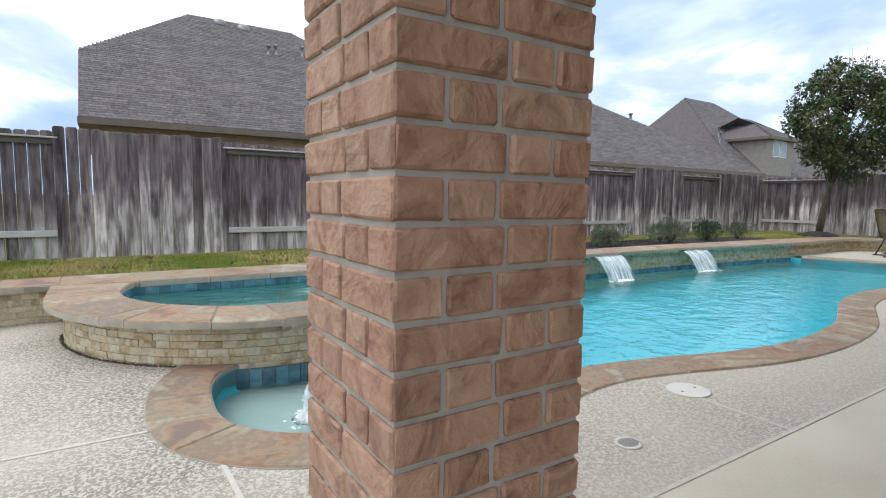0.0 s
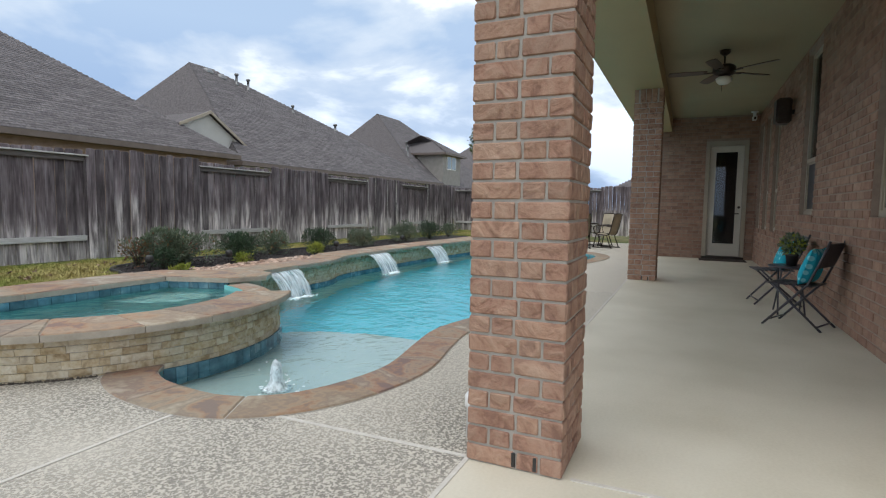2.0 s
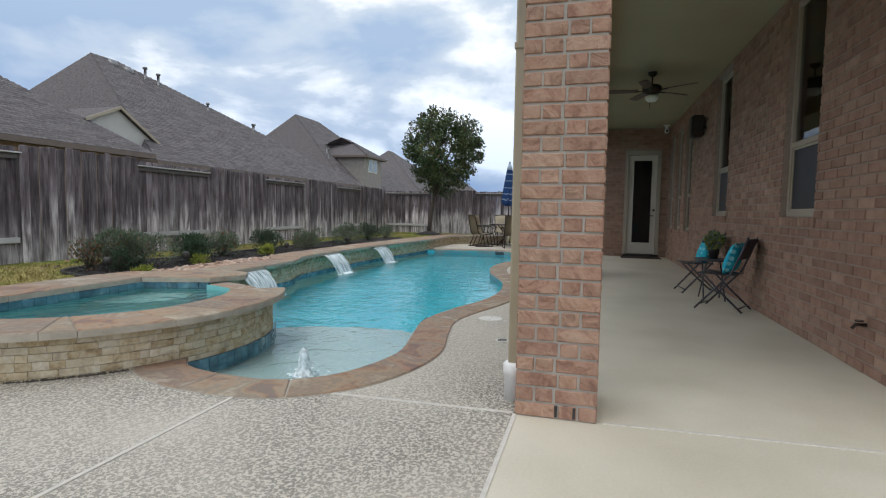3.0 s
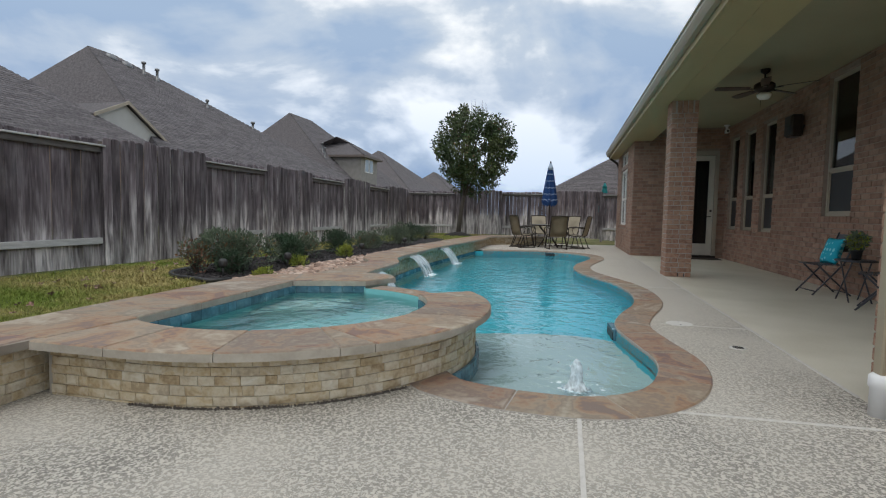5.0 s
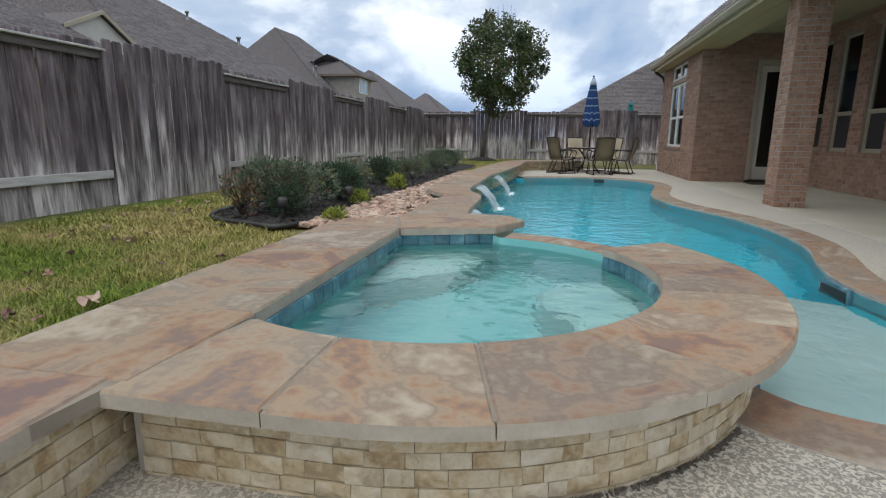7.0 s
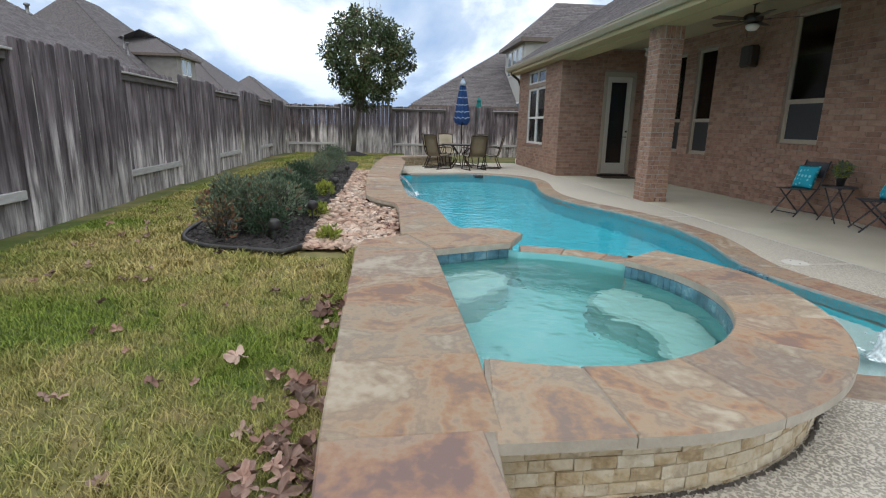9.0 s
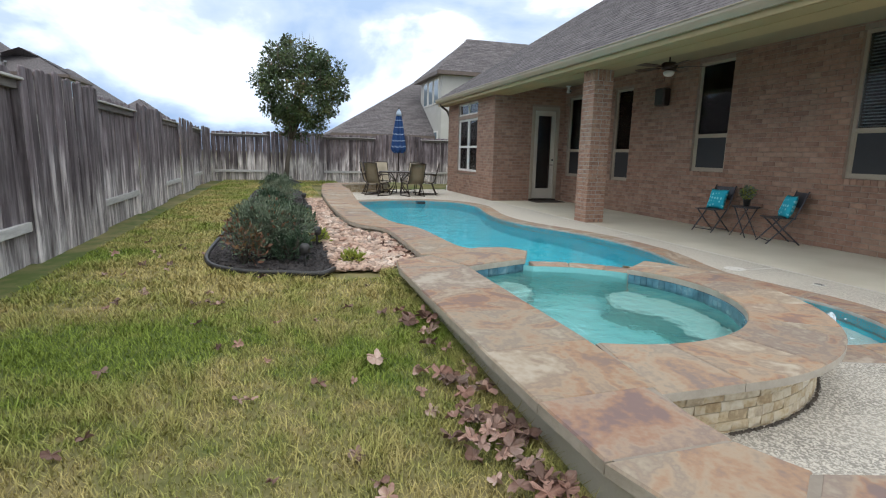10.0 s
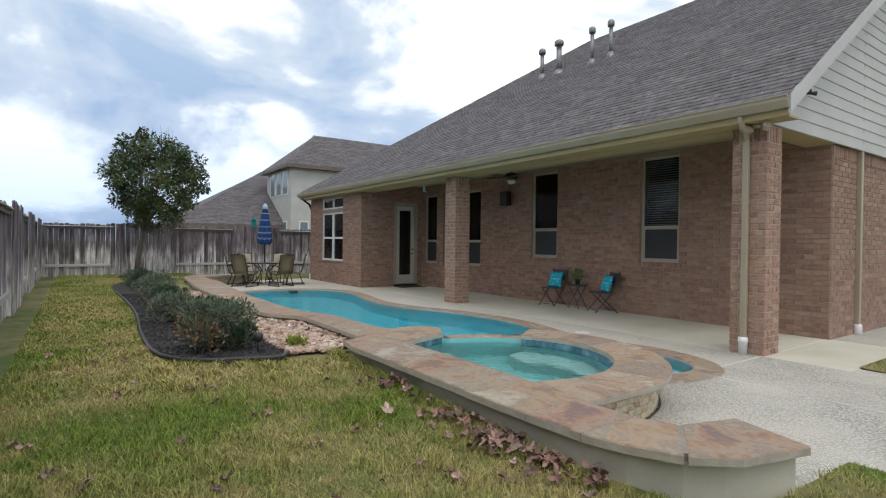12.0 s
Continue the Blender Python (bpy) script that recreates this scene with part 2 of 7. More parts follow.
M_porch = surf("porch_concrete", [(0.545, 0.505, 0.40), (0.605, 0.565, 0.46), (0.655, 0.615, 0.51)], 1.4, 7, 0.6, 0.25, 70, speckle=0.35, dist=0.004)


def deck_mat():
    """Knock-down textured pool deck: pale flattened splatter over darker grit."""
    m, nt, b = mat("textured_deck", (0.5, 0.48, 0.44), 0.85)
    N, L = nt.nodes.new, nt.links.new
    geo = N("ShaderNodeNewGeometry")
    n1, n2, n3 = N("ShaderNodeTexNoise"), N("ShaderNodeTexNoise"), N("ShaderNodeTexNoise")
    for n, s, d in ((n1, 62, 9), (n2, 0.8, 5), (n3, 160, 3)):
        n.inputs["Scale"].default_value, n.inputs["Detail"].default_value = s, d
        L(geo.outputs["Position"], n.inputs["Vector"])
    n1.inputs["Distortion"].default_value = 0.9
    flake = N("ShaderNodeMapRange")
    flake.interpolation_type = "SMOOTHSTEP"
    flake.inputs["From Min"].default_value, flake.inputs["From Max"].default_value = 0.45, 0.58
    L(n1.outputs["Fac"], flake.inputs["Value"])
    worn = N("ShaderNodeMapRange")
    worn.inputs["From Min"].default_value, worn.inputs["From Max"].default_value = 0.36, 0.62
    worn.inputs["To Min"].default_value, worn.inputs["To Max"].default_value = 0.95, 0.15
    L(n2.outputs["Fac"], worn.inputs["Value"])
    grit = N("ShaderNodeValToRGB")
    e = grit.color_ramp.elements
    e[0].position, e[0].color = 0.3, (0.095, 0.087, 0.076, 1)
    e[1].position, e[1].color = 0.7, (0.30, 0.275, 0.235, 1)
    L(n3.outputs["Fac"], grit.inputs["Fac"])
    mix1, mix2 = N("ShaderNodeMix"), N("ShaderNodeMix")
    mix1.data_type = mix2.data_type = "RGBA"
    place, west, wear = N("ShaderNodeSeparateXYZ"), N("ShaderNodeMapRange"), N("ShaderNodeMath")
    L(geo.outputs["Position"], place.inputs[0])
    west.inputs["From Min"].default_value, west.inputs["From Max"].default_value = 1.2, 4.0
    west.inputs["To Min"].default_value, west.inputs["To Max"].default_value = 1.0, 0.25
    L(place.outputs["X"], west.inputs["Value"])
    wear.operation = "MULTIPLY"
    L(worn.outputs[0], wear.inputs[0])
    L(west.outputs[0], wear.inputs[1])
    L(wear.outputs[0], mix1.inputs["Factor"])
    mix1.inputs["A"].default_value = (0.50, 0.46, 0.39, 1)
    L(grit.outputs[0], mix1.inputs["B"])
    L(flake.outputs[0], mix2.inputs["Factor"])
    L(mix1.outputs["Result"], mix2.inputs["A"])
    mix2.inputs["B"].default_value = (0.59, 0.55, 0.475, 1)
    L(mix2.outputs["Result"], b.inputs["Base Color"])
    bp = N("ShaderNodeBump")
    bp.inputs["Strength"].default_value, bp.inputs["Distance"].default_value = 0.6, 0.004
    L(flake.outputs[0], bp.inputs["Height"])
    L(bp.outputs[0], b.inputs["Normal"])
    return m


def grass_mat(name, green, straw, vary=0.3):
    m, nt, b = mat(name, green, 0.8)
    N, L = nt.nodes.new, nt.links.new
    geo = N("ShaderNodeNewGeometry")
    n1, n2 = N("ShaderNodeTexNoise"), N("ShaderNodeTexNoise")
    n1.inputs["Scale"].default_value, n1.inputs["Detail"].default_value = 0.9, 6
    n2.inputs["Scale"].default_value, n2.inputs["Detail"].default_value = 7, 4
    L(geo.outputs["Position"], n1.inputs["Vector"])
    L(geo.outputs["Position"], n2.inputs["Vector"])
    ad = N("ShaderNodeMath")
    ad.operation = "MULTIPLY_ADD"
    ad.inputs[1].default_value = 0.45
    L(n2.outputs["Fac"], ad.inputs[0])
    L(n1.outputs["Fac"], ad.inputs[2])
    ramp = N("ShaderNodeValToRGB")
    e = ramp.color_ramp.elements
    e[0].position, e[0].color = 0.58, (*green, 1)
    e[1].position, e[1].color = 0.84, (*straw, 1)
    L(ad.outputs[0], ramp.inputs["Fac"])
    hsv, mr = N("ShaderNodeHueSaturation"), N("ShaderNodeMapRange")
    mr.inputs["To Min"].default_value, mr.inputs["To Max"].default_value = 1 - vary, 1 + vary
    L(geo.outputs["Random Per Island"], mr.inputs["Value"])
    L(mr.outputs[0], hsv.inputs["Value"])
    L(ramp.outputs[0], hsv.inputs["Color"])
    L(hsv.outputs[0], b.inputs["Base Color"])
    b.inputs["Specular IOR Level"].default_value = 0.2
    return m


def fence_mat():
    """Weathered cedar: grain along the board, dark stained upper part with a wavy edge, bleached foot."""
    m, nt, b = mat("weathered_cedar", (0.15, 0.13, 0.13), 0.92)
    N, L = nt.nodes.new, nt.links.new
    geo, oi, sh, mp, mp2 = (N(x) for x in ("ShaderNodeNewGeometry", "ShaderNodeObjectInfo", "ShaderNodeVectorMath", "ShaderNodeMapping", "ShaderNodeMapping"))
    sh.operation = "MULTIPLY_ADD"
    sh.inputs[1].default_value = (17, 11, 6)
    L(oi.outputs["Random"], sh.inputs[0])
    L(geo.outputs["Position"], sh.inputs[2])
    mp.inputs["Scale"].default_value = (11, 11, 1.5)
    mp2.inputs["Scale"].default_value = (50, 50, 4)
    L(sh.outputs[0], mp.inputs["Vector"])
    L(sh.outputs[0], mp2.inputs["Vector"])
    grain, fine, wave, blot = (N("ShaderNodeTexNoise") for _ in range(4))
    for n, sc, d in ((grain, 1.0, 6), (fine, 1.0, 5), (wave, 0.9, 4), (blot, 3.2, 5)):
        n.inputs["Scale"].default_value, n.inputs["Detail"].default_value = sc, d
    grain.inputs["Distortion"].default_value = 0.5
    L(mp.outputs[0], grain.inputs["Vector"])
    L(mp2.outputs[0], fine.inputs["Vector"])
    L(geo.outputs["Position"], wave.inputs["Vector"])
    L(geo.outputs["Position"], blot.inputs["Vector"])
    def math_node(op, a, c, e=None):
        n = N("ShaderNodeMath")
        n.operation = op
        for i, v in enumerate((a, c, e)):
            if v is None:
                continue
            if isinstance(v, (int, float)):
                n.inputs[i].default_value = v
            else:
                L(v, n.inputs[i])
        return n.outputs[0]
    g = math_node("MULTIPLY_ADD", fine.outputs["Fac"], 0.45, grain.outputs["Fac"])
    def ramp(stops):
        r = N("ShaderNodeValToRGB")
        for i, (p, c) in enumerate(stops):
            e = r.color_ramp.elements[i] if i < 2 else r.color_ramp.elements.new(p)
            e.position, e.color = p, (*c, 1)
        L(g, r.inputs["Fac"])
        return r.outputs[0]
    dark = ramp(((0.50, (0.052, 0.041, 0.045)), (0.70, (0.118, 0.097, 0.104)), (0.90, (0.215, 0.188, 0.198))))
    pale = ramp(((0.48, (0.085, 0.070, 0.070)), (0.66, (0.26, 0.235, 0.232)), (0.86, (0.56, 0.52, 0.51))))
    sep = N("ShaderNodeSeparateXYZ")
    L(geo.outputs["Position"], sep.inputs[0])
    edge = math_node("MULTIPLY_ADD", wave.outputs["Fac"], 1.5, math_node("MULTIPLY", sep.outputs["Z"], -1.0))
    edge = math_node("MULTIPLY_ADD", oi.outputs["Random"], 0.35, math_node("MULTIPLY_ADD", grain.outputs["Fac"], 0.5, edge))
    fac = N("ShaderNodeMapRange")
    fac.interpolation_type = "SMOOTHSTEP"
    fac.inputs["From Min"].default_value, fac.inputs["From Max"].default_value = 0.05, 0.75
    L(edge, fac.inputs["Value"])
    mx = N("ShaderNodeMix")
    mx.data_type = "RGBA"
    L(fac.outputs[0], mx.inputs["Factor"])
    L(dark, mx.inputs["A"])
    L(pale, mx.inputs["B"])
    hsv = N("ShaderNodeHueSaturation")
    val = math_node("MULTIPLY_ADD", oi.outputs["Random"], 0.9, math_node("MULTIPLY_ADD", blot.outputs["Fac"], 0.8, 0.32))
    L(val, hsv.inputs["Value"])
    L(mx.outputs["Result"], hsv.inputs["Color"])
    L(hsv.outputs[0], b.inputs["Base Color"])
    bp = N("ShaderNodeBump")
    bp.inputs["Strength"].default_value, bp.inputs["Distance"].default_value = 0.7, 0.008
    L(g, bp.inputs["Height"])
    L(bp.outputs[0], b.inputs["Normal"])
    return m


M_deck = deck_mat()
M_fence = fence_mat()
M_lawn = grass_mat("lawn_soil", (0.08, 0.11, 0.026), (0.22, 0.185, 0.085), 0.0)
M_blade = grass_mat("grass_blades", (0.19, 0.25, 0.045), (0.41, 0.345, 0.14), 0.35)


# ---- mesh helpers ----
def link(name, bm, material, parent=None, label=""):
    me = bpy.data.meshes.new(name)
    bm.to_mesh(me)
    bm.free()
    for q in (material if isinstance(material, (list, tuple)) else (material,)):
        me.materials.append(q)
    ob = new(name, me)
    if parent:
        ob.parent = parent
    if label:
        ob["label"] = label
    return ob


def part(name, bm, material, parent, label=""):
    return link(name, bm, material, parent, label)


def thing(name, at, label, category, group="", kind=""):
    e = new(name)
    e.empty_display_size = 0.1
    e.location = at
    return tagged(e, label, category, group, kind)


def box(bm, x0, x1, y0, y1, z0, z1, bevel=0.0, m=None):
    r = bmesh.ops.create_cube(bm, size=1.0, matrix=Matrix.LocRotScale(((x0 + x1) / 2, (y0 + y1) / 2, (z0 + z1) / 2), None, (abs(x1 - x0), abs(y1 - y0), abs(z1 - z0))))
    vs = r["verts"]
    if bevel:
        es = list({e for v in vs for e in v.link_edges})
        r2 = bmesh.ops.bevel(bm, geom=es, offset=bevel, segments=1, profile=0.5, affect="EDGES")
        vs = list({v for f in r2["faces"] for v in f.verts} | {v for v in vs if v.is_valid})
    if m is not None:
        bmesh.ops.transform(bm, matrix=m, verts=[v for v in vs if v.is_valid])
    return bm


def boxbm(*a, **k):
    return box(bmesh.new(), *a, **k)


def prism(bm, pts, z0, z1, bevel=0.0):
    """An upright solid over the outline pts."""
    lo = [bm.verts.new((p[0], p[1], z0)) for p in pts]
    hi = [bm.verts.new((p[0], p[1], z1)) for p in pts]
    k = len(pts)
    faces = [bm.faces.new(hi), bm.faces.new(lo[::-1])]
    for i in range(k):
        faces.append(bm.faces.new((lo[i], lo[(i + 1) % k], hi[(i + 1) % k], hi[i])))
    bmesh.ops.recalc_face_normals(bm, faces=faces)
    if bevel:
        es = [e for e in faces[0].edges]
        bmesh.ops.bevel(bm, geom=es, offset=bevel, segments=1, profile=0.5, affect="EDGES")
    return bm


def sheet(bm, loops, z):
    """A flat sheet at z bounded by the first loop, with the other loops as holes."""
    es = []
    for lp in loops:
        vs = [bm.verts.new((p[0], p[1], z)) for p in lp]
        es += [bm.edges.new((vs[i], vs[(i + 1) % len(vs)])) for i in range(len(vs))]
    r = bmesh.ops.triangle_fill(bm, use_beauty=True, use_dissolve=False, edges=es)
    fs = [g for g in r["geom"] if isinstance(g, bmesh.types.BMFace)]
    bmesh.ops.recalc_face_normals(bm, faces=fs)
    for f in fs:
        if f.normal.z < 0:
            f.normal_flip()
    return bm


def tube(bm, pts, r, seg=8, taper=None):
    """A round bar along pts."""
    rings = []
    pts = [Vector(p) for p in pts]
    for i, p in enumerate(pts):
        d = (pts[min(i + 1, len(pts) - 1)] - pts[max(i - 1, 0)]).normalized()
        q = d.to_track_quat("Z", "Y")
        rad = r if taper is None else taper[i]
        rings.append([bm.verts.new(p + q @ Vector((rad * math.cos(2 * math.pi * k / seg), rad * math.sin(2 * math.pi * k / seg), 0))) for k in range(seg)])
    for a, b in zip(rings, rings[1:]):
        for k in range(seg):
            bm.faces.new((a[k], a[(k + 1) % seg], b[(k + 1) % seg], b[k])).smooth = True
    bm.faces.new(rings[0][::-1])
    bm.faces.new(rings[-1])
    return bm


def tubebm(pts, r, seg=8, taper=None):
    return tube(bmesh.new(), pts, r, seg, taper)


def lathe(bm, prof, seg=24, at=(0, 0, 0)):
    """Turned shape: prof is (radius, height) from bottom to top."""
    rings = [[bm.verts.new((at[0] + r * math.cos(2 * math.pi * k / seg), at[1] + r * math.sin(2 * math.pi * k / seg), at[2] + z)) for k in range(seg)] for r, z in prof]
    for a, b in zip(rings, rings[1:]):
        for k in range(seg):
            bm.faces.new((a[k], a[(k + 1) % seg], b[(k + 1) % seg], b[k])).smooth = True
    bm.faces.new(rings[0][::-1])
    bm.faces.new(rings[-1])
    return bm


def spline(pts, step=0.12, closed=False):
    """Catmull-Rom through pts, resampled."""
    P = [Vector((p[0], p[1], 0)) for p in pts]
    k = len(P)
    out = []
    for i in range(k if closed else k - 1):
        a, b, c, d = (P[(i + j) % k] if closed else P[min(max(i + j, 0), k - 1)] for j in (-1, 0, 1, 2))
        n = max(2, int((c - b).length / step))
        for j in range(n):
            u = j / n
            out.append(0.5 * (2 * b + (c - a) * u + (2 * a - 5 * b + 4 * c - d) * u * u + (3 * b - a - 3 * c + d) * u ** 3))
    if not closed:
        out.append(P[-1])
    return [(v.x, v.y) for v in out]


def offset(line, d):
    """The line shifted d to its left."""
    out = []
    for i in range(len(line)):
        a, b = Vector(line[max(i - 1, 0)]), Vector(line[min(i + 1, len(line) - 1)])
        t = (b - a).normalized()
        out.append((line[i][0] - t.y * d, line[i][1] + t.x * d))
    return out


def in_poly(x, y, pts):
    c = False
    for i in range(len(pts)):
        (x0, y0), (x1, y1) = pts[i - 1], pts[i]
        if (y0 > y) != (y1 > y) and x < (x1 - x0) * (y - y0) / (y1 - y0) + x0:
            c = not c
    return c


def chips(rnd, n, fn, size, z, inside=None):
    verts, faces = [], []
    for _ in range(n):
        x, y = fn(rnd)
        if inside and not in_poly(x, y, inside):
            continue
        a = rnd.uniform(0, 6.3)
        s, w = size * rnd.uniform(0.6, 2.0), size * rnd.uniform(0.3, 0.7)
        c, d = math.cos(a), math.sin(a)
        tl = rnd.uniform(-0.6, 0.6)
        i0 = len(verts)
        for u, v, k in ((-s, -w, 0), (s, -w, 0), (s, w, 0), (-s, w, 0), (0, 0, 1)):
            verts.append((x + u * c - v * d, y + u * d + v * c, z + u * tl * 0.6 + k * 0.012 + rnd.uniform(-0.004, 0.004)))
        faces += [(i0, i0 + 1, i0 + 4), (i0 + 1, i0 + 2, i0 + 4), (i0 + 2, i0 + 3, i0 + 4), (i0 + 3, i0, i0 + 4)]
    return verts, faces


def mesh_part(name, vf, material, parent=None, kind="", label=""):
    me = bpy.data.meshes.new(name)
    me.from_pydata(vf[0], [], vf[1])
    me.materials.append(material)
    ob = new(name, me)
    if parent:
        ob.parent = parent
    if kind:
        ob["kind"] = kind
    if label:
        ob["label"] = label
    return ob


# ---- plan ----
WATER = -0.09
SPA_C, SPA_R0, SPA_R1 = (1.88, 5.62), 1.05, 1.53
SPA_TOP, BACK_TOP = 0.31, 0.28
LAWN = 0.17
FENCE_Y, FENCE_X = 9.63, 18.95
WALL_Y, WALL_X = -0.15, 12.42
WEST_X, BAY_Y = 1.15, 2.0
COP_OUT = spline([(1.23, 4.52), (1.05, 4.36), (0.92, 4.08), (0.87, 3.75), (0.88, 3.42), (1.0, 3.13), (1.24, 2.89), (1.6, 2.73), (2.1, 2.66),
                  (2.75, 2.77), (3.2, 2.83), (3.68, 2.75), (4.4, 2.54), (5.1, 2.46), (5.8, 2.50), (6.4, 2.61), (7.0, 2.82), (7.6, 3.02),
                  (8.4, 3.13), (9.2, 3.06), (10.0, 2.88), (10.8, 2.73), (11.7, 2.78), (12.45, 3.2), (12.92, 4.0), (12.88, 4.9), (12.6, 5.85)], 0.1)
COP_IN = offset(COP_OUT, 0.31)


def arc(r, a0, a1, n, c=SPA_C):
    """Points round the spa; past its west point the outer line runs straight north."""
    out = []
    for i in range(n + 1):
        a = a0 + (a1 - a0) * i / n
        if r > 1.35 and a < 180:
            out.append((c[0] - r, c[1] + (180 - a) * 0.0259))
        else:
            out.append((c[0] + r * math.cos(radians(a)), c[1] + r * math.sin(radians(a))))
    return out


# back wall coping, pool side and lawn side
BACK_IN = spline([(3.72, 5.60), (3.86, 5.78), (4.3, 5.83), (4.8, 5.84), (5.3, 5.86), (5.65, 5.95), (5.95, 6.09), (6.5, 6.15), (7.4, 6.16), (8.8, 6.17), (10.4, 6.06), (11.9, 5.95), (12.9, 5.88), (13.9, 5.9), (14.8, 5.88), (15.25, 5.6), (15.5, 5.0), (15.55, 4.3)], 0.14)
BACK_OUT = spline([(3.56, 6.34), (4.2, 6.33), (5.0, 6.32), (5.5, 6.36), (5.85, 6.60), (6.3, 6.72), (7.2, 6.75), (8.5, 6.77), (10, 6.75), (12, 6.68), (13.5, 6.55), (15.0, 6.42), (15.7, 6.05), (16.0, 5.2), (16.05, 4.3)], 0.14)


# ---- setting: ground, deck, pool ----
def dip(x, y):
    """How far the lawn lies lower towards the west end of the retaining wall."""
    return 0.12 * min(1.0, max(0.0, (4.0 - x) / 5.0)) * min(1.0, max(0.0, (9.4 - y) / 2.0))


def ground():
    R = 400
    hole = [(-0.75, 6.35), (-0.5, 6.48), (0, 6.60), (3.35, 6.58), (3.55, 6.25)] + [p for p in BACK_OUT if p[0] < 15.1]
    lawn = [(-R, R), (-R, 4.95), (-0.72, 4.95)] + hole + [(15.8, 5.9), (16.3, 5.2), (16.9, 3.8), (17.0, 2.2), (17.0, -R), (R, -R), (R, R)]
    bm = sheet(bmesh.new(), [lawn], LAWN)
    for v in bm.verts:
        if v.co.x > 14.9 and v.co.y < 6 or v.co.y < 5.5 and v.co.x < 0:
            v.co.z = 0.0 if v.co.y < 4.5 or v.co.x < 0 else 0.08
    for x in (4.0, 1.5, -1.0):
        bmesh.ops.bisect_plane(bm, geom=bm.verts[:] + bm.edges[:] + bm.faces[:], plane_co=(x, 0, 0), plane_no=(1, 0, 0))
    for y in (7.4, 8.4, 9.4):
        bmesh.ops.bisect_plane(bm, geom=bm.verts[:] + bm.edges[:] + bm.faces[:], plane_co=(0, y, 0), plane_no=(0, 1, 0))
    for v in bm.verts:
        if v.co.y > 5.5:
            v.co.z -= dip(v.co.x, v.co.y)
    tagged(link("ground", bm, M_lawn), "patchy winter lawn of green and straw grass", "lawn", kind="structure")
    bm = sheet(bmesh.new(), [[(-60, -60), (0.22, -60), (0.22, 1.70), (0.12, 1.77), (-60, 1.77)]], 0.012)
    tagged(link("side_lawn", bm, M_lawn), "strip of lawn beside the side walkway", "lawn", kind="structure")
    bm = sheet(bmesh.new(), [[(-R, -R), (R, -R), (R, R), (-R, R)]], -1.6)
    tagged(link("subsoil", bm, M_soil), "soil beneath the garden", "ground", kind="structure")


ground()


def decks():
    outer = [(-60, 1.75), (0.2, 1.75), (0.2, 1.98), (17.0, 1.98), (16.9, 3.8), (16.3, 5.2), (15.8, 5.9), (12.7, 6.3)] + COP_OUT[::-1] + arc(1.3, 238, 168, 12) + [(0.6, 6.38), (-0.9, 6.38), (-0.9, 4.95), (-60, 4.95)]
    bm = sheet(bmesh.new(), [outer], 0.0)
    tagged(link("pool_deck", bm, M_deck), "textured off-white concrete pool deck with worn grey patches", "pool deck", kind="structure")
    bm = sheet(bmesh.new(), [[(0.2, -0.2), (12.6, -0.2), (12.6, 1.98), (0.2, 1.98)]], 0.0)
    tagged(link("porch_floor", bm, M_porch), "smooth cream concrete floor of the covered porch", "floor", kind="structure")
    bm = sheet(bmesh.new(), [[(0.2, -40), (1.3, -40), (1.3, -0.2), (0.2, -0.2)]], 0.0)
    tagged(link("side_walk", bm, M_deck), "concrete walk along the side of the house", "path", kind="structure")
    # sealed joints
    def joint(name, a, b, w=0.02):
        a, b = Vector(a), Vector(b)
        n = Vector((-(b - a).y, (b - a).x)).normalized() * w / 2
        bm = prism(bmesh.new(), [a + n, a - n, b - n, b + n], -0.02, 0.004)
        tagged(link(name, bm, M_joint), "tan sealed joint between the concrete slabs", "joint", kind="structure")
    for a, b in (((1.62, 1.985), (12.5, 1.985)), ((-8, 1.985), (1.14, 1.985)), ((1.13, 1.98), (1.10, 3.03)), ((0.91, 3.5), (-8, 3.5)), ((3.42, 1.99), (3.43, 2.72)),
                 ((1.13, 1.55), (1.2, -0.2)), ((6.1, 1.99), (6.1, 2.46))):
        joint("slab_joint", a, b)


decks()


def pool():
    # shell: side walls below the coping, floor, shelf, tile band
    clear = [p for p in COP_IN if math.dist(p, SPA_C) > 1.2]
    loop = clear + [(12.5, 6.5), (6.0, 6.5), (3.62, 6.2), (3.5, 5.5)] + arc(1.2, 345, 245, 20)
    bm = bmesh.new()
    lo = [bm.verts.new((x, y, -1.15)) for x, y in loop]
    hi = [bm.verts.new((x, y, -0.02)) for x, y in loop]
    for i in range(len(loop)):
        j = (i + 1) % len(loop)
        bm.faces.new((lo[i], hi[i], hi[j], lo[j]))
    es = [bm.edges.get((lo[i], lo[(i + 1) % len(lo)])) for i in range(len(lo))]
    bmesh.ops.triangle_fill(bm, use_beauty=True, edges=es)
    tagged(link("pool_shell", bm, M_plaster), "blue plastered swimming pool basin full of water", "pool", kind="structure")
    west = [p for p in clear if p[0] < 3.3 and p[1] < 4.6]
    shelf = west + [(3.3, 3.4), (3.28, 3.9), (3.15, 4.35)] + arc(1.2, 320, 248, 14)
    # paler than the pool floor: the shallow water's lighter tint is in the colour
    bm = prism(bmesh.new(), shelf, -1.3, -0.3)
    tagged(link("tanning_shelf", bm, M_shelf), "pale shallow tanning shelf under the water", "pool shelf", kind="structure")
    bm = sheet(bmesh.new(), [loop], WATER)
    ob = tagged(link("pool_water", bm, M_water), "rippled turquoise pool water", "water", kind="structure")
    ob.visible_shadow = False


pool()


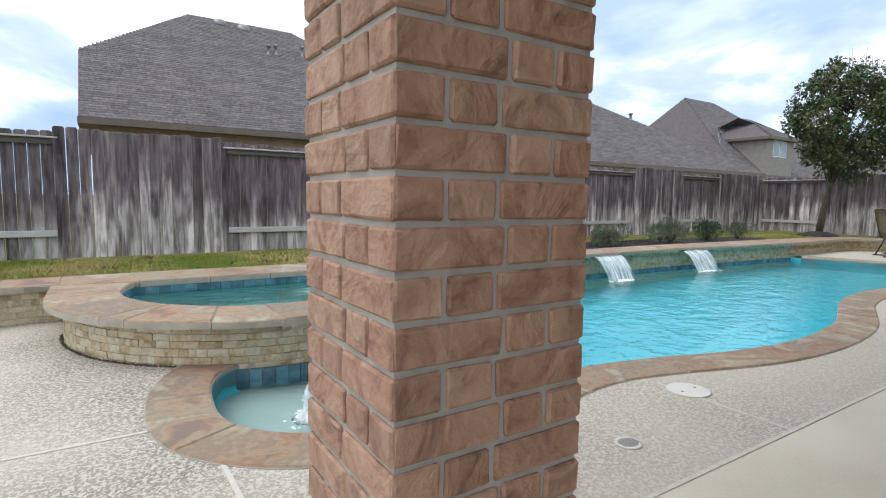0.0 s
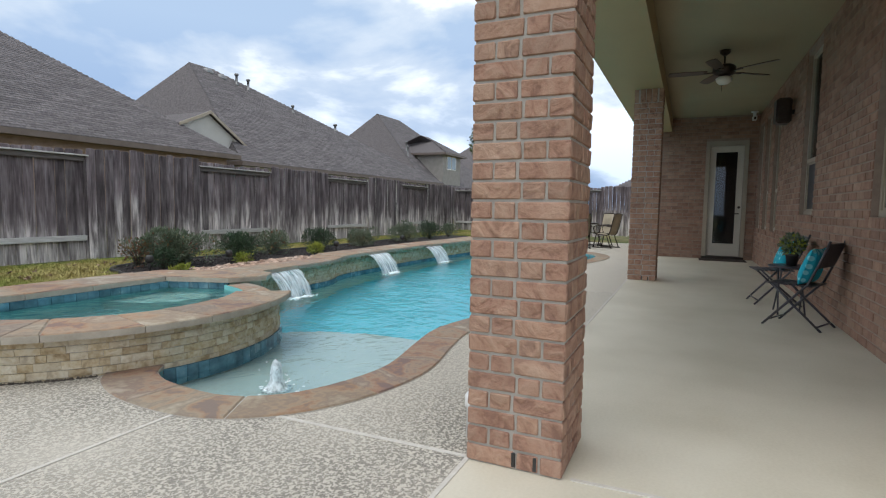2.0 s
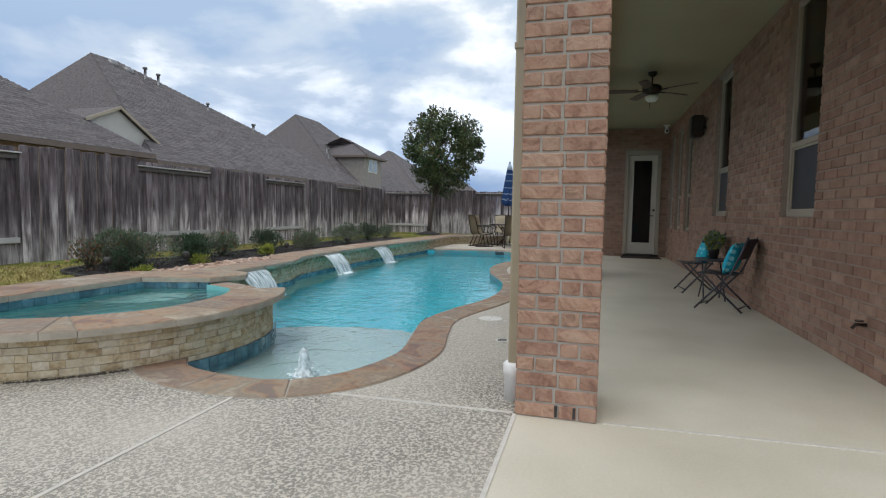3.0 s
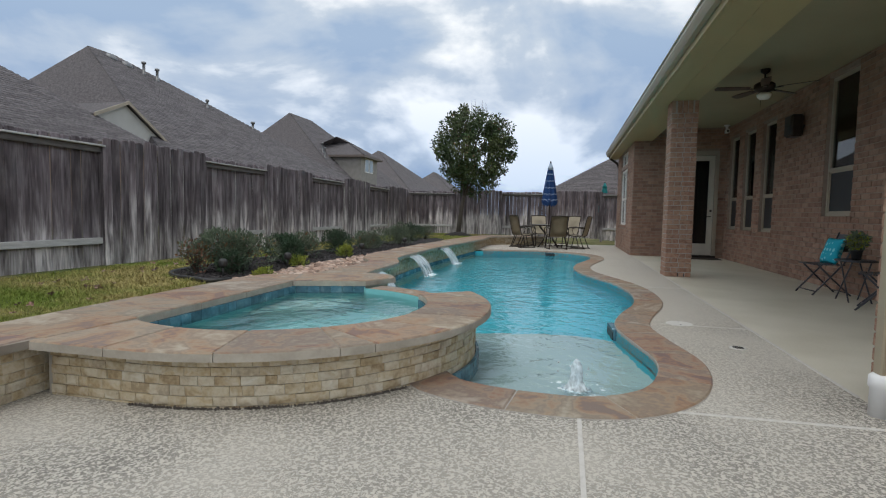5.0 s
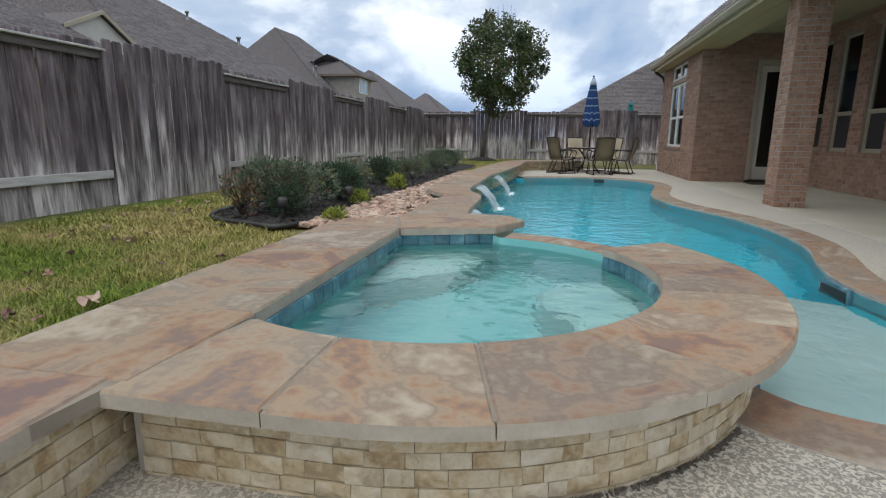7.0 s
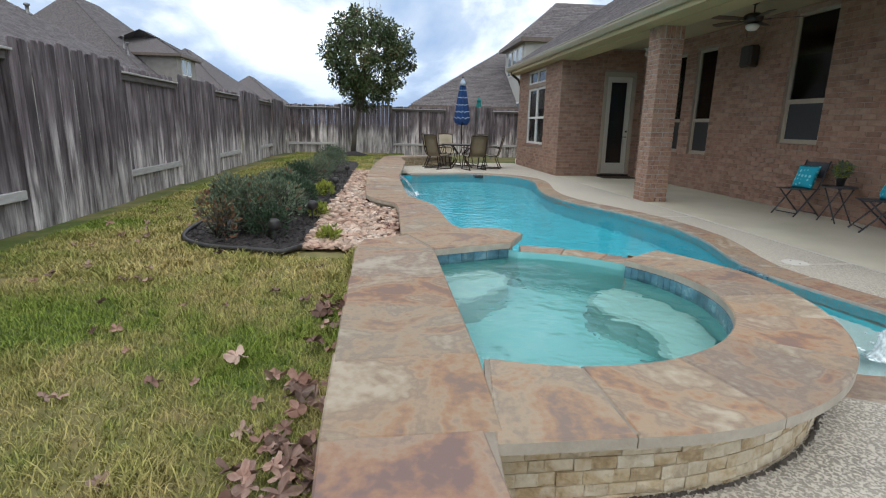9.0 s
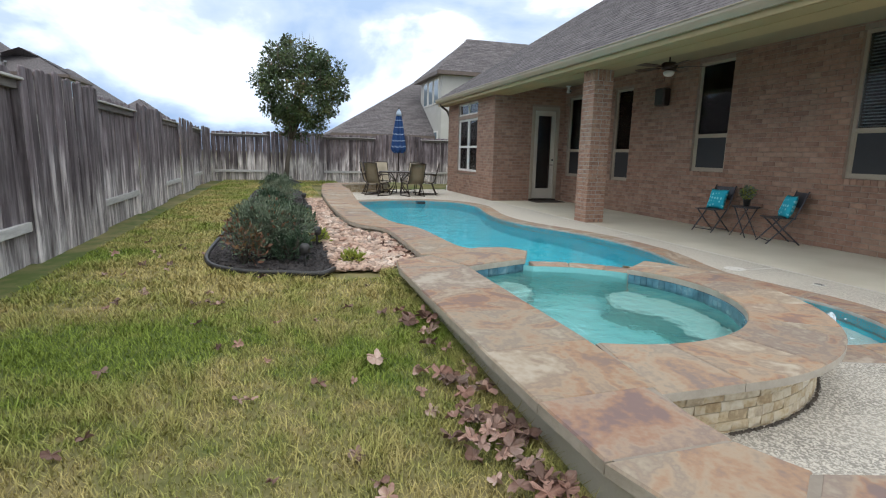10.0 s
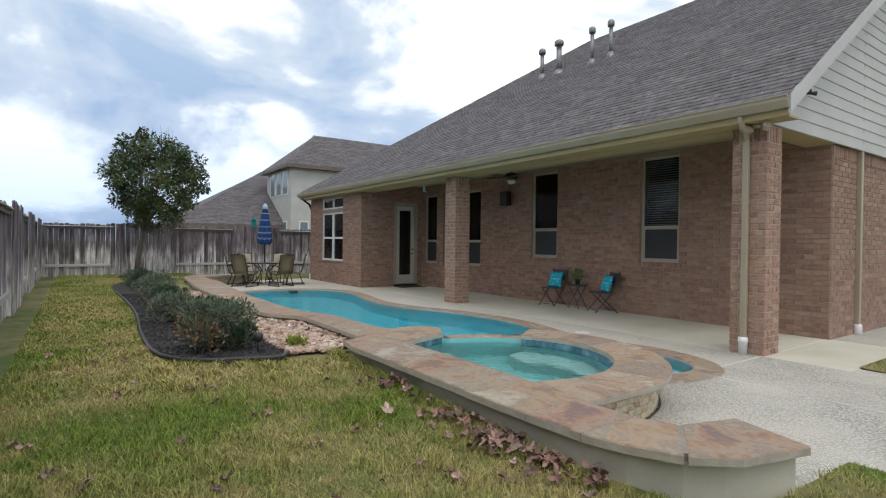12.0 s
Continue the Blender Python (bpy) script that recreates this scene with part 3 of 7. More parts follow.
def cut(line, widths):
    """Cuts a polyline into runs of the given lengths, as lists of indices."""
    runs, i, k, acc = [], 0, 0, 0.0
    start = 0
    for j in range(1, len(line)):
        acc += math.dist(line[j], line[j - 1])
        if acc > widths[k % len(widths)]:
            runs.append((start, j))
            start, acc, k = j, 0.0, k + 1
    if start < len(line) - 1:
        runs.append((start, len(line) - 1))
    return runs


def slab(parent, pts, z0, z1, name="flagstone"):
    bm = prism(bmesh.new(), pts, z0, z1, 0.008)
    for f in bm.faces:
        f.material_index = 0 if f.normal.z > 0.3 else 1
    me = bpy.data.meshes.new(name)
    bm.to_mesh(me)
    bm.free()
    me.materials.append(M_flag)
    me.materials.append(M_flagedge)
    ob = new(name, me)
    ob.parent = parent
    return ob


def shrink(pts, g=0.004):
    c = Vector((sum(p[0] for p in pts) / len(pts), sum(p[1] for p in pts) / len(pts)))
    out = []
    for p in pts:
        v = Vector(p[:2]) - c
        out.append(tuple(c + v * (1 - g / max(v.length, 0.05))))
    return out


def pool_coping():
    base = thing("pool_coping", (0, 0, 0), "brown flagstone coping round the pool edge", "pool coping", kind="structure")
    rnd = random.Random(4)
    for a, b in cut(COP_OUT, [rnd.uniform(0.55, 1.1) for _ in range(40)]):
        while a < b and math.dist(COP_IN[a], SPA_C) < 1.14:
            a += 1
        if b - a < 2:
            continue
        pts = COP_OUT[a:b + 1] + COP_IN[a:b + 1][::-1]
        slab(base, shrink(pts), -0.07, 0.012 + rnd.uniform(-0.002, 0.003))
    mort = bmesh.new()
    k0 = next(i for i, p in enumerate(COP_IN) if math.dist(p, SPA_C) > 1.14)
    prism(mort, COP_OUT[k0:] + COP_IN[k0:][::-1], -0.16, 0.004)
    part("mortar_bed", mort, M_mortar, base)
    # blue tile band under the coping and along the raised walls
    band = thing("waterline_tile", (0, 0, 0), "blue glazed tile band at the waterline", "tile band", kind="structure")
    line = offset(COP_OUT, 0.285)
    for a, b in cut(line, [0.15]):
        if math.dist(line[a], SPA_C) < 1.3:
            continue
        tilepiece(band, line[a], line[b], -0.2, -0.035)


def tilepiece(parent, p, q, z0, z1, depth=0.012):
    d = Vector((q[0] - p[0], q[1] - p[1]))
    n = Vector((-d.y, d.x)).normalized() * depth
    g = d.normalized() * 0.002
    pts = [(p[0] + g.x - n.x, p[1] + g.y - n.y), (q[0] - g.x - n.x, q[1] - g.y - n.y), (q[0] - g.x + n.x, q[1] - g.y + n.y), (p[0] + g.x + n.x, p[1] + g.y + n.y)]
    bm = prism(bmesh.new(), pts, z0, z1)
    return part("tile", bm, M_tile, parent)


pool_coping()

STONE_RND = random.Random(11)


def stone_wall(parent, line, z0, z1, courses, mean=0.15, flip=1, thick=0.012):
    """Split-faced stones laid in courses along a line; they stand proud of it to its right (flip=1)."""
    lift = [STONE_RND.choice((0.92, 0.98, 1.04, 1.1)) for _ in range(courses)]
    edge = [z0 + (z1 - z0) * sum(lift[:c]) / sum(lift) for c in range(courses + 1)]
    length = sum(math.dist(line[i], line[i + 1]) for i in range(len(line) - 1))
    def point(s):
        acc = 0
        for i in range(len(line) - 1):
            l = math.dist(line[i], line[i + 1])
            if s <= acc + l or i == len(line) - 2:
                u = (s - acc) / l
                a, b = Vector(line[i]), Vector(line[i + 1])
                t = (b - a).normalized()
                return a + (b - a) * u, Vector((t.y, -t.x)) * flip
            acc += l
    k = 0
    for c in range(courses):
        s = STONE_RND.uniform(-mean, 0)
        while s < length:
            w = STONE_RND.choice((0.55, 0.8, 1.0, 1.0, 1.25)) * STONE_RND.uniform(0.9, 1.1) * mean
            a, b = max(s, 0) + 0.0005, min(s + w, length) - 0.0005
            s += w
            if b - a < 0.02:
                continue
            pr = STONE_RND.uniform(0.5, 1.0) * thick
            (p, n1), (q, n2) = point(a), point(b)
            bm = bmesh.new()
            j = lambda: STONE_RND.uniform(-0.003, 0.003)
            zz0, zz1 = edge[c] + 0.0008, edge[c + 1] - 0.0008
            v = [bm.verts.new((*(p - n1 * 0.02), zz0)), bm.verts.new((*(q - n2 * 0.02), zz0)), bm.verts.new((*(q - n2 * 0.02), zz1)), bm.verts.new((*(p - n1 * 0.02), zz1))]
            mid = (p + q) / 2
            f = [bm.verts.new((*(P + N * (pr + j()) + (mid - P) * 0.010), Z)) for P, N, Z in ((p, n1, zz0 + 0.0012), (q, n2, zz0 + 0.0012), (q, n2, zz1 - 0.0012), (p, n1, zz1 - 0.0012))]
            ctr = bm.verts.new((*(mid + (n1 + n2) / 2 * (pr + 0.004 + j())), (zz0 + zz1) / 2 + j()))
            for i in range(4):
                bm.faces.new((v[i], v[(i + 1) % 4], f[(i + 1) % 4], f[i]))
                bm.faces.new((f[i], f[(i + 1) % 4], ctr))
            bmesh.ops.recalc_face_normals(bm, faces=bm.faces[:])
            part("stone", bm, M_stone, parent)
            k += 1
    return k


def spa():
    t = thing("raised_spa", (SPA_C[0], SPA_C[1], 0), "raised round stone-clad spa with flagstone coping", "spa", kind="structure")
    inv = Matrix.Translation((-SPA_C[0], -SPA_C[1], 0))
    def put(ob):
        ob.matrix_local = inv
        return ob
    a0, a1 = 158, 306
    core = arc(SPA_R1 - 0.12, a0, a1, 60) + arc(SPA_R0 + 0.03, a0, a1, 60)[::-1]
    core_ob = put(part("spa_wall", prism(bmesh.new(), core, -1.3, SPA_TOP - 0.05), M_mortar, t))
    # coping in long curved slabs
    rnd = random.Random(7)
    put(part("mortar_bed", prism(bmesh.new(), arc(SPA_R1 - 0.012, a0, a1 - 0.4, 60) + arc(SPA_R0 + 0.012, 153.4, a1 - 0.4, 60)[::-1], SPA_TOP - 0.047, SPA_TOP - 0.007), M_bed, t))
    put(part("mortar_bed", prism(bmesh.new(), [(0.42, 6.16), (2.86, 6.13), (3.09, 5.49), (3.42, 5.31), (3.60, 5.42), (3.66, 5.68), (3.40, 6.28), (3.2, 6.64), (0, 6.65), (-0.25, 6.60), (-0.49, 6.46), (-0.63, 6.26), (-0.78, 5.81), (-0.37, 5.69), (-0.24, 6.10), (0, 6.20)], SPA_TOP - 0.045, SPA_TOP - 0.004), M_bed, t))
    cuts = [158, 176, 197, 219, 226, 246, 262, 284, 306]
    nxt = 0
    for u, v in zip(cuts, cuts[1:]):
        n = max(3, int((v - u) / 3))
        skew, nxt = nxt, rnd.uniform(-5, 5)
        o, i = arc(SPA_R1, (u if u > 165 else 158.6) + 0.08, v - 0.08, n), arc(SPA_R0, (u if u > 165 else 154) + 0.1 + (skew if u > 165 else 0), v - 0.1 + (nxt if v < 300 else 0), n)
        put(slab(t, o + i[::-1], SPA_TOP - 0.05, SPA_TOP + rnd.uniform(-0.003, 0.003)))
    # north side, ledge and the run of wall to its west end
    def flag(pts):
        put(slab(t, shrink(pts, 0.005), SPA_TOP - 0.052, SPA_TOP + rnd.uniform(-0.003, 0.003)))
    yo, yi = 6.68, 6.11
    xs = [0.40, 0.98, 1.55, 2.1, 2.84]
    for x0, x1 in zip(xs, xs[1:]):
        flag([(x0, yi + (0.02 if x0 < 0.5 else 0)), (x1, yi), (x1 + 0.05, yo + 0.03), (x0 - (0.0 if x0 < 0.5 else 0.06), yo + 0.02)])
    flag([(2.84, 6.11), (3.07, 5.46), (3.42, 5.27), (3.64, 5.40), (3.70, 5.68), (3.42, 6.30)])
    flag([(2.89, 6.13), (3.37, 6.30), (3.22, 6.66), (2.91, 6.70)])
    # west end piece
    flag([(0.42, 6.19), (0.40, 6.70), (-0.02, 6.68), (-0.02, 6.17)])
    flag([(-0.02, 6.17), (-0.02, 6.68), (-0.25, 6.62), (-0.52, 6.48), (-0.23, 6.07)])
    flag([(-0.24, 6.06), (-0.53, 6.47), (-0.70, 6.26), (-0.82, 5.79), (-0.36, 5.66)])
    solid = [(0.75, 6.26), (-0.02, 6.23), (-0.29, 6.11), (-0.40, 5.72), (-0.76, 5.83), (-0.60, 6.24), (-0.47, 6.41), (-0.23, 6.55), (0, 6.61), (3.18, 6.60), (3.38, 6.28), (3.60, 5.68), (3.54, 5.46), (3.42, 5.36), (3.13, 5.52), (2.90, 6.17)]
    ret_ob = put(part("retaining_wall", prism(bmesh.new(), solid, -1.3, SPA_TOP - 0.05), M_stucco, t, "cream rendered back of the retaining wall"))
    # stone facing
    stone_wall(core_ob, arc(SPA_R1 - 0.12, a0 + 1, 312, 90), -0.2, SPA_TOP - 0.052, 9, 0.105)
    stone_wall(ret_ob, [(-0.40, 5.72), (-0.29, 6.11), (-0.02, 6.23), (0.62, 6.26)], 0.0, SPA_TOP - 0.052, 5, 0.105)
    # basin, bench, water, tile, spillway
    basin = arc(SPA_R0 + 0.02, 154, 305, 60) + arc(1.12, 306, 350, 12) + [(3.10, 5.5), (2.88, 6.16), (0.95, 6.16)]
    bm = bmesh.new()
    lo = [bm.verts.new((x, y, -0.55)) for x, y in basin]
    hi = [bm.verts.new((x, y, SPA_TOP - 0.06)) for x, y in basin]
    for i in range(len(basin)):
        j = (i + 1) % len(basin)
        bm.faces.new((lo[i], hi[i], hi[j], lo[j]))
    bm.faces.new(lo)
    put(part("spa_basin", bm, M_spaplaster, t, "pale aqua plastered spa basin"))
    bench = arc(SPA_R0 + 0.01, 222, 306, 30) + [(2.42, 5.02), (2.22, 5.13), (2.02, 5.10), (1.86, 4.95), (1.66, 4.93), (1.44, 5.02), (1.30, 5.0)]
    put(part("spa_bench", prism(bmesh.new(), bench, -0.55, -0.16, 0.03), M_bench, t))
    put(part("spa_bench", prism(bmesh.new(), [(2.2, 6.15), (2.87, 6.15), (3.05, 5.65), (2.86, 5.52), (2.6, 5.6), (2.36, 5.85)], -0.55, -0.16, 0.03), M_bench, t))
    w = sheet(bmesh.new(), [arc(SPA_R0 + 0.01, 154, 305, 60) + arc(1.15, 306, 350, 12) + [(3.09, 5.5), (2.87, 6.15), (0.96, 6.15)]], 0.2)
    put(part("spa_water", w, M_spawater, t, "aqua spa water")).visible_shadow = False
    line = arc(SPA_R0 + 0.002, 156, 305, 50)
    for a, b in zip(line, line[1:]):
        put(tilepiece(t, a, b, 0.12, SPA_TOP - 0.052))
    for a, b in (((0.92, 6.11), (2.86, 6.11)), ((2.875, 6.10), (3.085, 5.47))):
        n = int(math.dist(a, b) / 0.1)
        for k in range(n):
            put(tilepiece(t, (a[0] + (b[0] - a[0]) * k / n, a[1] + (b[1] - a[1]) * k / n), (a[0] + (b[0] - a[0]) * (k + 1) / n, a[1] + (b[1] - a[1]) * (k + 1) / n), 0.12, SPA_TOP - 0.054))
    # tile band where the stone meets the pool water
    foot = arc(SPA_R1 - 0.092, 232, 306, 24)
    for a, c in zip(foot, foot[1:]):
        put(tilepiece(t, a, c, -0.24, -0.022, 0.010))
    # line of small dark chips along the foot of the stone
    rnd_d = random.Random(3)
    ring_at = lambda r: (lambda a, q: (SPA_C[0] + q * math.cos(a), SPA_C[1] + q * math.sin(a)))(radians(r.uniform(178, 236)), SPA_R1 - 0.10 + abs(r.gauss(0, 0.007)))
    dark_chips = mesh_part("foot_dirt", chips(rnd_d, 420, ring_at, 0.006, 0.0), M_bark, t, "stuff", "small dark chips along the wall foot")
    put(dark_chips)
    for u, v in ((304.5, 318), (318, 333), (333, 349)):
        put(slab(t, arc(1.36, u, v - 0.2, 6) + arc(1.13, u, v - 0.2, 6)[::-1], 0.14, 0.25, "spillway"))
    put(part("spillway_wall", prism(bmesh.new(), arc(1.33, 303, 350, 16) + arc(1.15, 303, 350, 16)[::-1], -1.2, 0.12), M_flag, t))


spa()


def back_wall():
    t = thing("raised_pool_wall", (0, 0, 0), "low stone-clad wall behind the pool with flagstone coping", "pool wall", kind="structure")
    n = 80
    def resample(line, n):
        L = [0]
        for i in range(1, len(line)):
            L.append(L[-1] + math.dist(line[i], line[i - 1]))
        out = []
        for k in range(n + 1):
            s = L[-1] * k / n
            i = min(max(1, next((q for q in range(len(L)) if L[q] >= s), len(L) - 1)), len(L) - 1)
            u = (s - L[i - 1]) / max(1e-6, L[i] - L[i - 1])
            out.append((line[i - 1][0] + (line[i][0] - line[i - 1][0]) * u, line[i - 1][1] + (line[i][1] - line[i - 1][1]) * u))
        return out
    a, b = resample(BACK_IN, n), resample(BACK_OUT, n)
    rnd = random.Random(9)
    i = 0
    while i < n:
        j = min(n, i + rnd.choice((3, 4, 5, 6)))
        slab(t, shrink(a[i:j + 1] + b[i:j + 1][::-1], 0.004), BACK_TOP - 0.05, BACK_TOP + rnd.uniform(-0.003, 0.003))
        i = j
    ai, bi = offset(a, 0.1), offset(b, -0.06)
    facing = part("wall_core", prism(bmesh.new(), ai + bi[::-1], -1.3, BACK_TOP - 0.05), M_stucco, t, "cream rendered back of the wall")
    stone_wall(facing, ai, -0.04, BACK_TOP - 0.052, 5, 0.14)
    band = [q for q in offset(a, 0.07) if q[0] < 12.6]
    for p, q in zip(band, band[1:]):
        m = ((p[0] + q[0]) / 2, (p[1] + q[1]) / 2)
        tilepiece(t, p, m, -0.2, -0.03)
        tilepiece(t, m, q, -0.2, -0.03)


back_wall()


# ---- the house ----
CEIL, BEAM0 = 3.17, 2.87
EAVE_Y, EAVE_Z, PITCH = 2.31, 3.10, 0.69
BR_L, BR_H, BR_J = 0.235, 0.0785, 0.011


BRICK_FACES = ((4, 5, 6, 7), (0, 1, 5, 4), (1, 2, 6, 5), (2, 3, 7, 6), (3, 0, 4, 7))


def brick_courses(bm, p, q, z0, z1, holes=(), proud=0.008, seed=1):
    """Joined bricks on the wall from p to q (seen from its right side), leaving the holes (s0, s1, z0, z1) free."""
    rnd = random.Random(seed)
    a, b = Vector(p), Vector(q)
    t = (b - a).normalized()
    nrm = Vector((t.y, -t.x)) * proud
    length = (b - a).length
    c = 0
    z = z0
    verts, faces = [], []
    while z < z1 - 0.02:
        h0, h1 = z + BR_J / 2, min(z + BR_H, z1) - BR_J / 2
        s = -(c % 2) * BR_L / 2
        while s < length:
            runs = [(max(s, 0) + BR_J / 2, min(s + BR_L, length) - BR_J / 2)]
            for (s0, s1, k0, k1) in holes:
                if h1 > k0 and h0 < k1:
                    nr = []
                    for (u, v) in runs:
                        if v <= s0 or u >= s1:
                            nr.append((u, v))
                        else:
                            if u < s0 - 0.01:
                                nr.append((u, s0))
                            if v > s1 + 0.01:
                                nr.append((s1, v))
                    runs = nr
            for (u, v) in runs:
                if v - u < 0.015:
                    continue
                o = nrm * rnd.uniform(0.7, 1.3)
                i0 = len(verts)
                e = 0.004
                for (ss, zz, w) in ((u, h0, 0), (v, h0, 0), (v, h1, 0), (u, h1, 0), (u + e, h0 + e, 1), (v - e, h0 + e, 1), (v - e, h1 - e, 1), (u + e, h1 - e, 1)):
                    P = a + t * ss + (o if w else Vector((0, 0)))
                    verts.append((P.x, P.y, zz))
                for f in ((4, 5, 6, 7), (0, 1, 5, 4), (1, 2, 6, 5), (2, 3, 7, 6), (3, 0, 4, 7)):
                    faces.append(tuple(i0 + g for g in f))
            s += BR_L
        z += BR_H
        c += 1
    return verts, faces


def brick_skin(name, parent, p, q, z0, z1, holes=(), seed=1, single=None):
    """single is a stretch (x0, x1) of the plan in which every brick is a piece of its own."""
    v, f = brick_courses(None, p, q, z0, z1, holes, seed=seed)
    if single:
        rest_v, rest_f = [], []
        for i in range(0, len(v), 8):
            one = v[i:i + 8]
            if single[0] <= one[0][0] <= single[1] and single[0] <= one[1][0] <= single[1]:
                me = bpy.data.meshes.new("brick")
                o = Vector(one[0])
                me.from_pydata([Vector(c) - o for c in one], [], BRICK_FACES)
                me.materials.append(M_brickpiece)
                ob = new("brick", me)
                ob.parent = parent
                ob.location = o
            else:
                k = len(rest_v)
                rest_v += one
                rest_f += [tuple(k + g for g in q5) for q5 in BRICK_FACES]
        v, f = rest_v, rest_f
    me = bpy.data.meshes.new(name)
    me.from_pydata(v, [], f)
    me.materials.append(M_brickwall)
    ob = new(name, me)
    ob.parent = parent
    return tagged(ob, kind="stuff")


def wall_with_holes(name, x0, x1, y0, y1, z0, z1, holes, along, material, label):
    """A thick wall with openings cut through; along is 'x' or 'y', holes are (s0, s1, z0, z1)."""
    bm = bmesh.new()
    lo, hi = (x0, x1) if along == "x" else (y0, y1)
    cuts = sorted({lo, hi, *[h[0] for h in holes], *[h[1] for h in holes]})
    for s0, s1 in zip(cuts, cuts[1:]):
        hs = sorted([h for h in holes if h[0] <= s0 + 1e-6 and h[1] >= s1 - 1e-6], key=lambda h: h[2])
        z = z0
        spans = []
        for h in hs:
            if h[2] > z:
                spans.append((z, h[2]))
            z = h[3]
        if z < z1:
            spans.append((z, z1))
        for a, b in spans:
            if along == "x":
                box(bm, s0, s1, y0, y1, a, b)
            else:
                box(bm, x0, x1, s0, s1, a, b)
    return tagged(link(name, bm, material), label, "wall", kind="structure")


WINDOWS = [(3.54, 4.37, 1.04, 3.08), (6.55, 7.40, 1.04, 3.08), (9.38, 10.06, 0.73, 2.86), (10.47, 11.18, 0.73, 2.86), (11.54, 12.22, 0.73, 2.86)]
DOOR = (0.03, 0.87, 0.06, 2.62)
BAY_WIN = [(13.72, 15.52, 0.74, 2.35), (13.72, 15.52, 2.46, 2.84)]


def house_walls():
    holes = [(a, b, c, d) for a, b, c, d in WINDOWS]
    w = wall_with_holes("wall_porch", WEST_X, WALL_X + 0.2, WALL_Y - 0.25, WALL_Y, 0, 3.3, holes, "x", M_wallmortar, "rose-brown brick back wall of the porch")
    brick_skin("brickwork", w, (WALL_X, WALL_Y), (WEST_X, WALL_Y), 0.0, CEIL, [(WALL_X - b, WALL_X - a, c - 0.09, d + 0.0) for a, b, c, d in WINDOWS], 1, (1.1, 3.0))
    w = wall_with_holes("wall_west", WEST_X, WEST_X + 0.25, -14, WALL_Y - 0.25, 0, 2.95, [], "y", M_wallmortar, "rose-brown brick side wall of the house")
    brick_skin("brickwork", w, (WEST_X, WALL_Y), (WEST_X, -14), 0.0, 2.70, (), 2)
    # soldier course along the top of the side wall
    bm = bmesh.new()
    for k in range(60):
        y = WALL_Y - 0.02 - k * BR_H
        box(bm, WEST_X - 0.012, WEST_X + 0.02, y - BR_H + BR_J, y, 2.705, 2.88)
    tagged(part("soldier_course", bm, M_brickwall, w), kind="stuff")
    w = wall_with_holes("wall_door", WALL_X, WALL_X + 0.25, WALL_Y, BAY_Y - 0.25, 0, 3.3, [DOOR], "y", M_wallmortar, "rose-brown brick end wall of the porch")
    brick_skin("brickwork", w, (WALL_X, BAY_Y), (WALL_X, WALL_Y), 0.0, CEIL - 0.01, [(BAY_Y - DOOR[1], BAY_Y - DOOR[0], DOOR[2], DOOR[3])], 3)
    w = wall_with_holes("wall_bay", WALL_X, 16.55, BAY_Y - 0.25, BAY_Y, 0, 3.0, BAY_WIN, "x", M_wallmortar, "rose-brown brick wall of the projecting room")
    brick_skin("brickwork", w, (16.55, BAY_Y), (WALL_X, BAY_Y), 0.0, 2.87, [(16.55 - b, 16.55 - a, c - 0.06, d) for a, b, c, d in BAY_WIN], 4)
    w = wall_with_holes("wall_east", 16.3, 16.55, -14, BAY_Y - 0.25, 0, 3.0, [], "y", M_wallmortar, "rose-brown brick far side wall of the house")
    w = wall_with_holes("wall_south", WEST_X, 16.55, -14.25, -14, 0, 3.0, [], "x", M_wallmortar, "brick front wall of the house")
    # simple interior, its dimness put into the dark colour
    tagged(link("floor_inside", boxbm(1.4, 16.3, -13.9, WALL_Y - 0.25, -0.05, 0.02), M_room), "floor inside the house, coloured dark to look dim", "floor", kind="structure")
    tagged(link("wall_inside", boxbm(1.45, 12.3, -3.2, -3.1, 0, 3.2), M_room), "inner wall of the house, coloured dark to look dim", "wall", kind="structure")
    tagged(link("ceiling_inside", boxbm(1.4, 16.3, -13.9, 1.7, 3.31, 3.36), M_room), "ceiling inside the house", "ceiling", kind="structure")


house_walls()


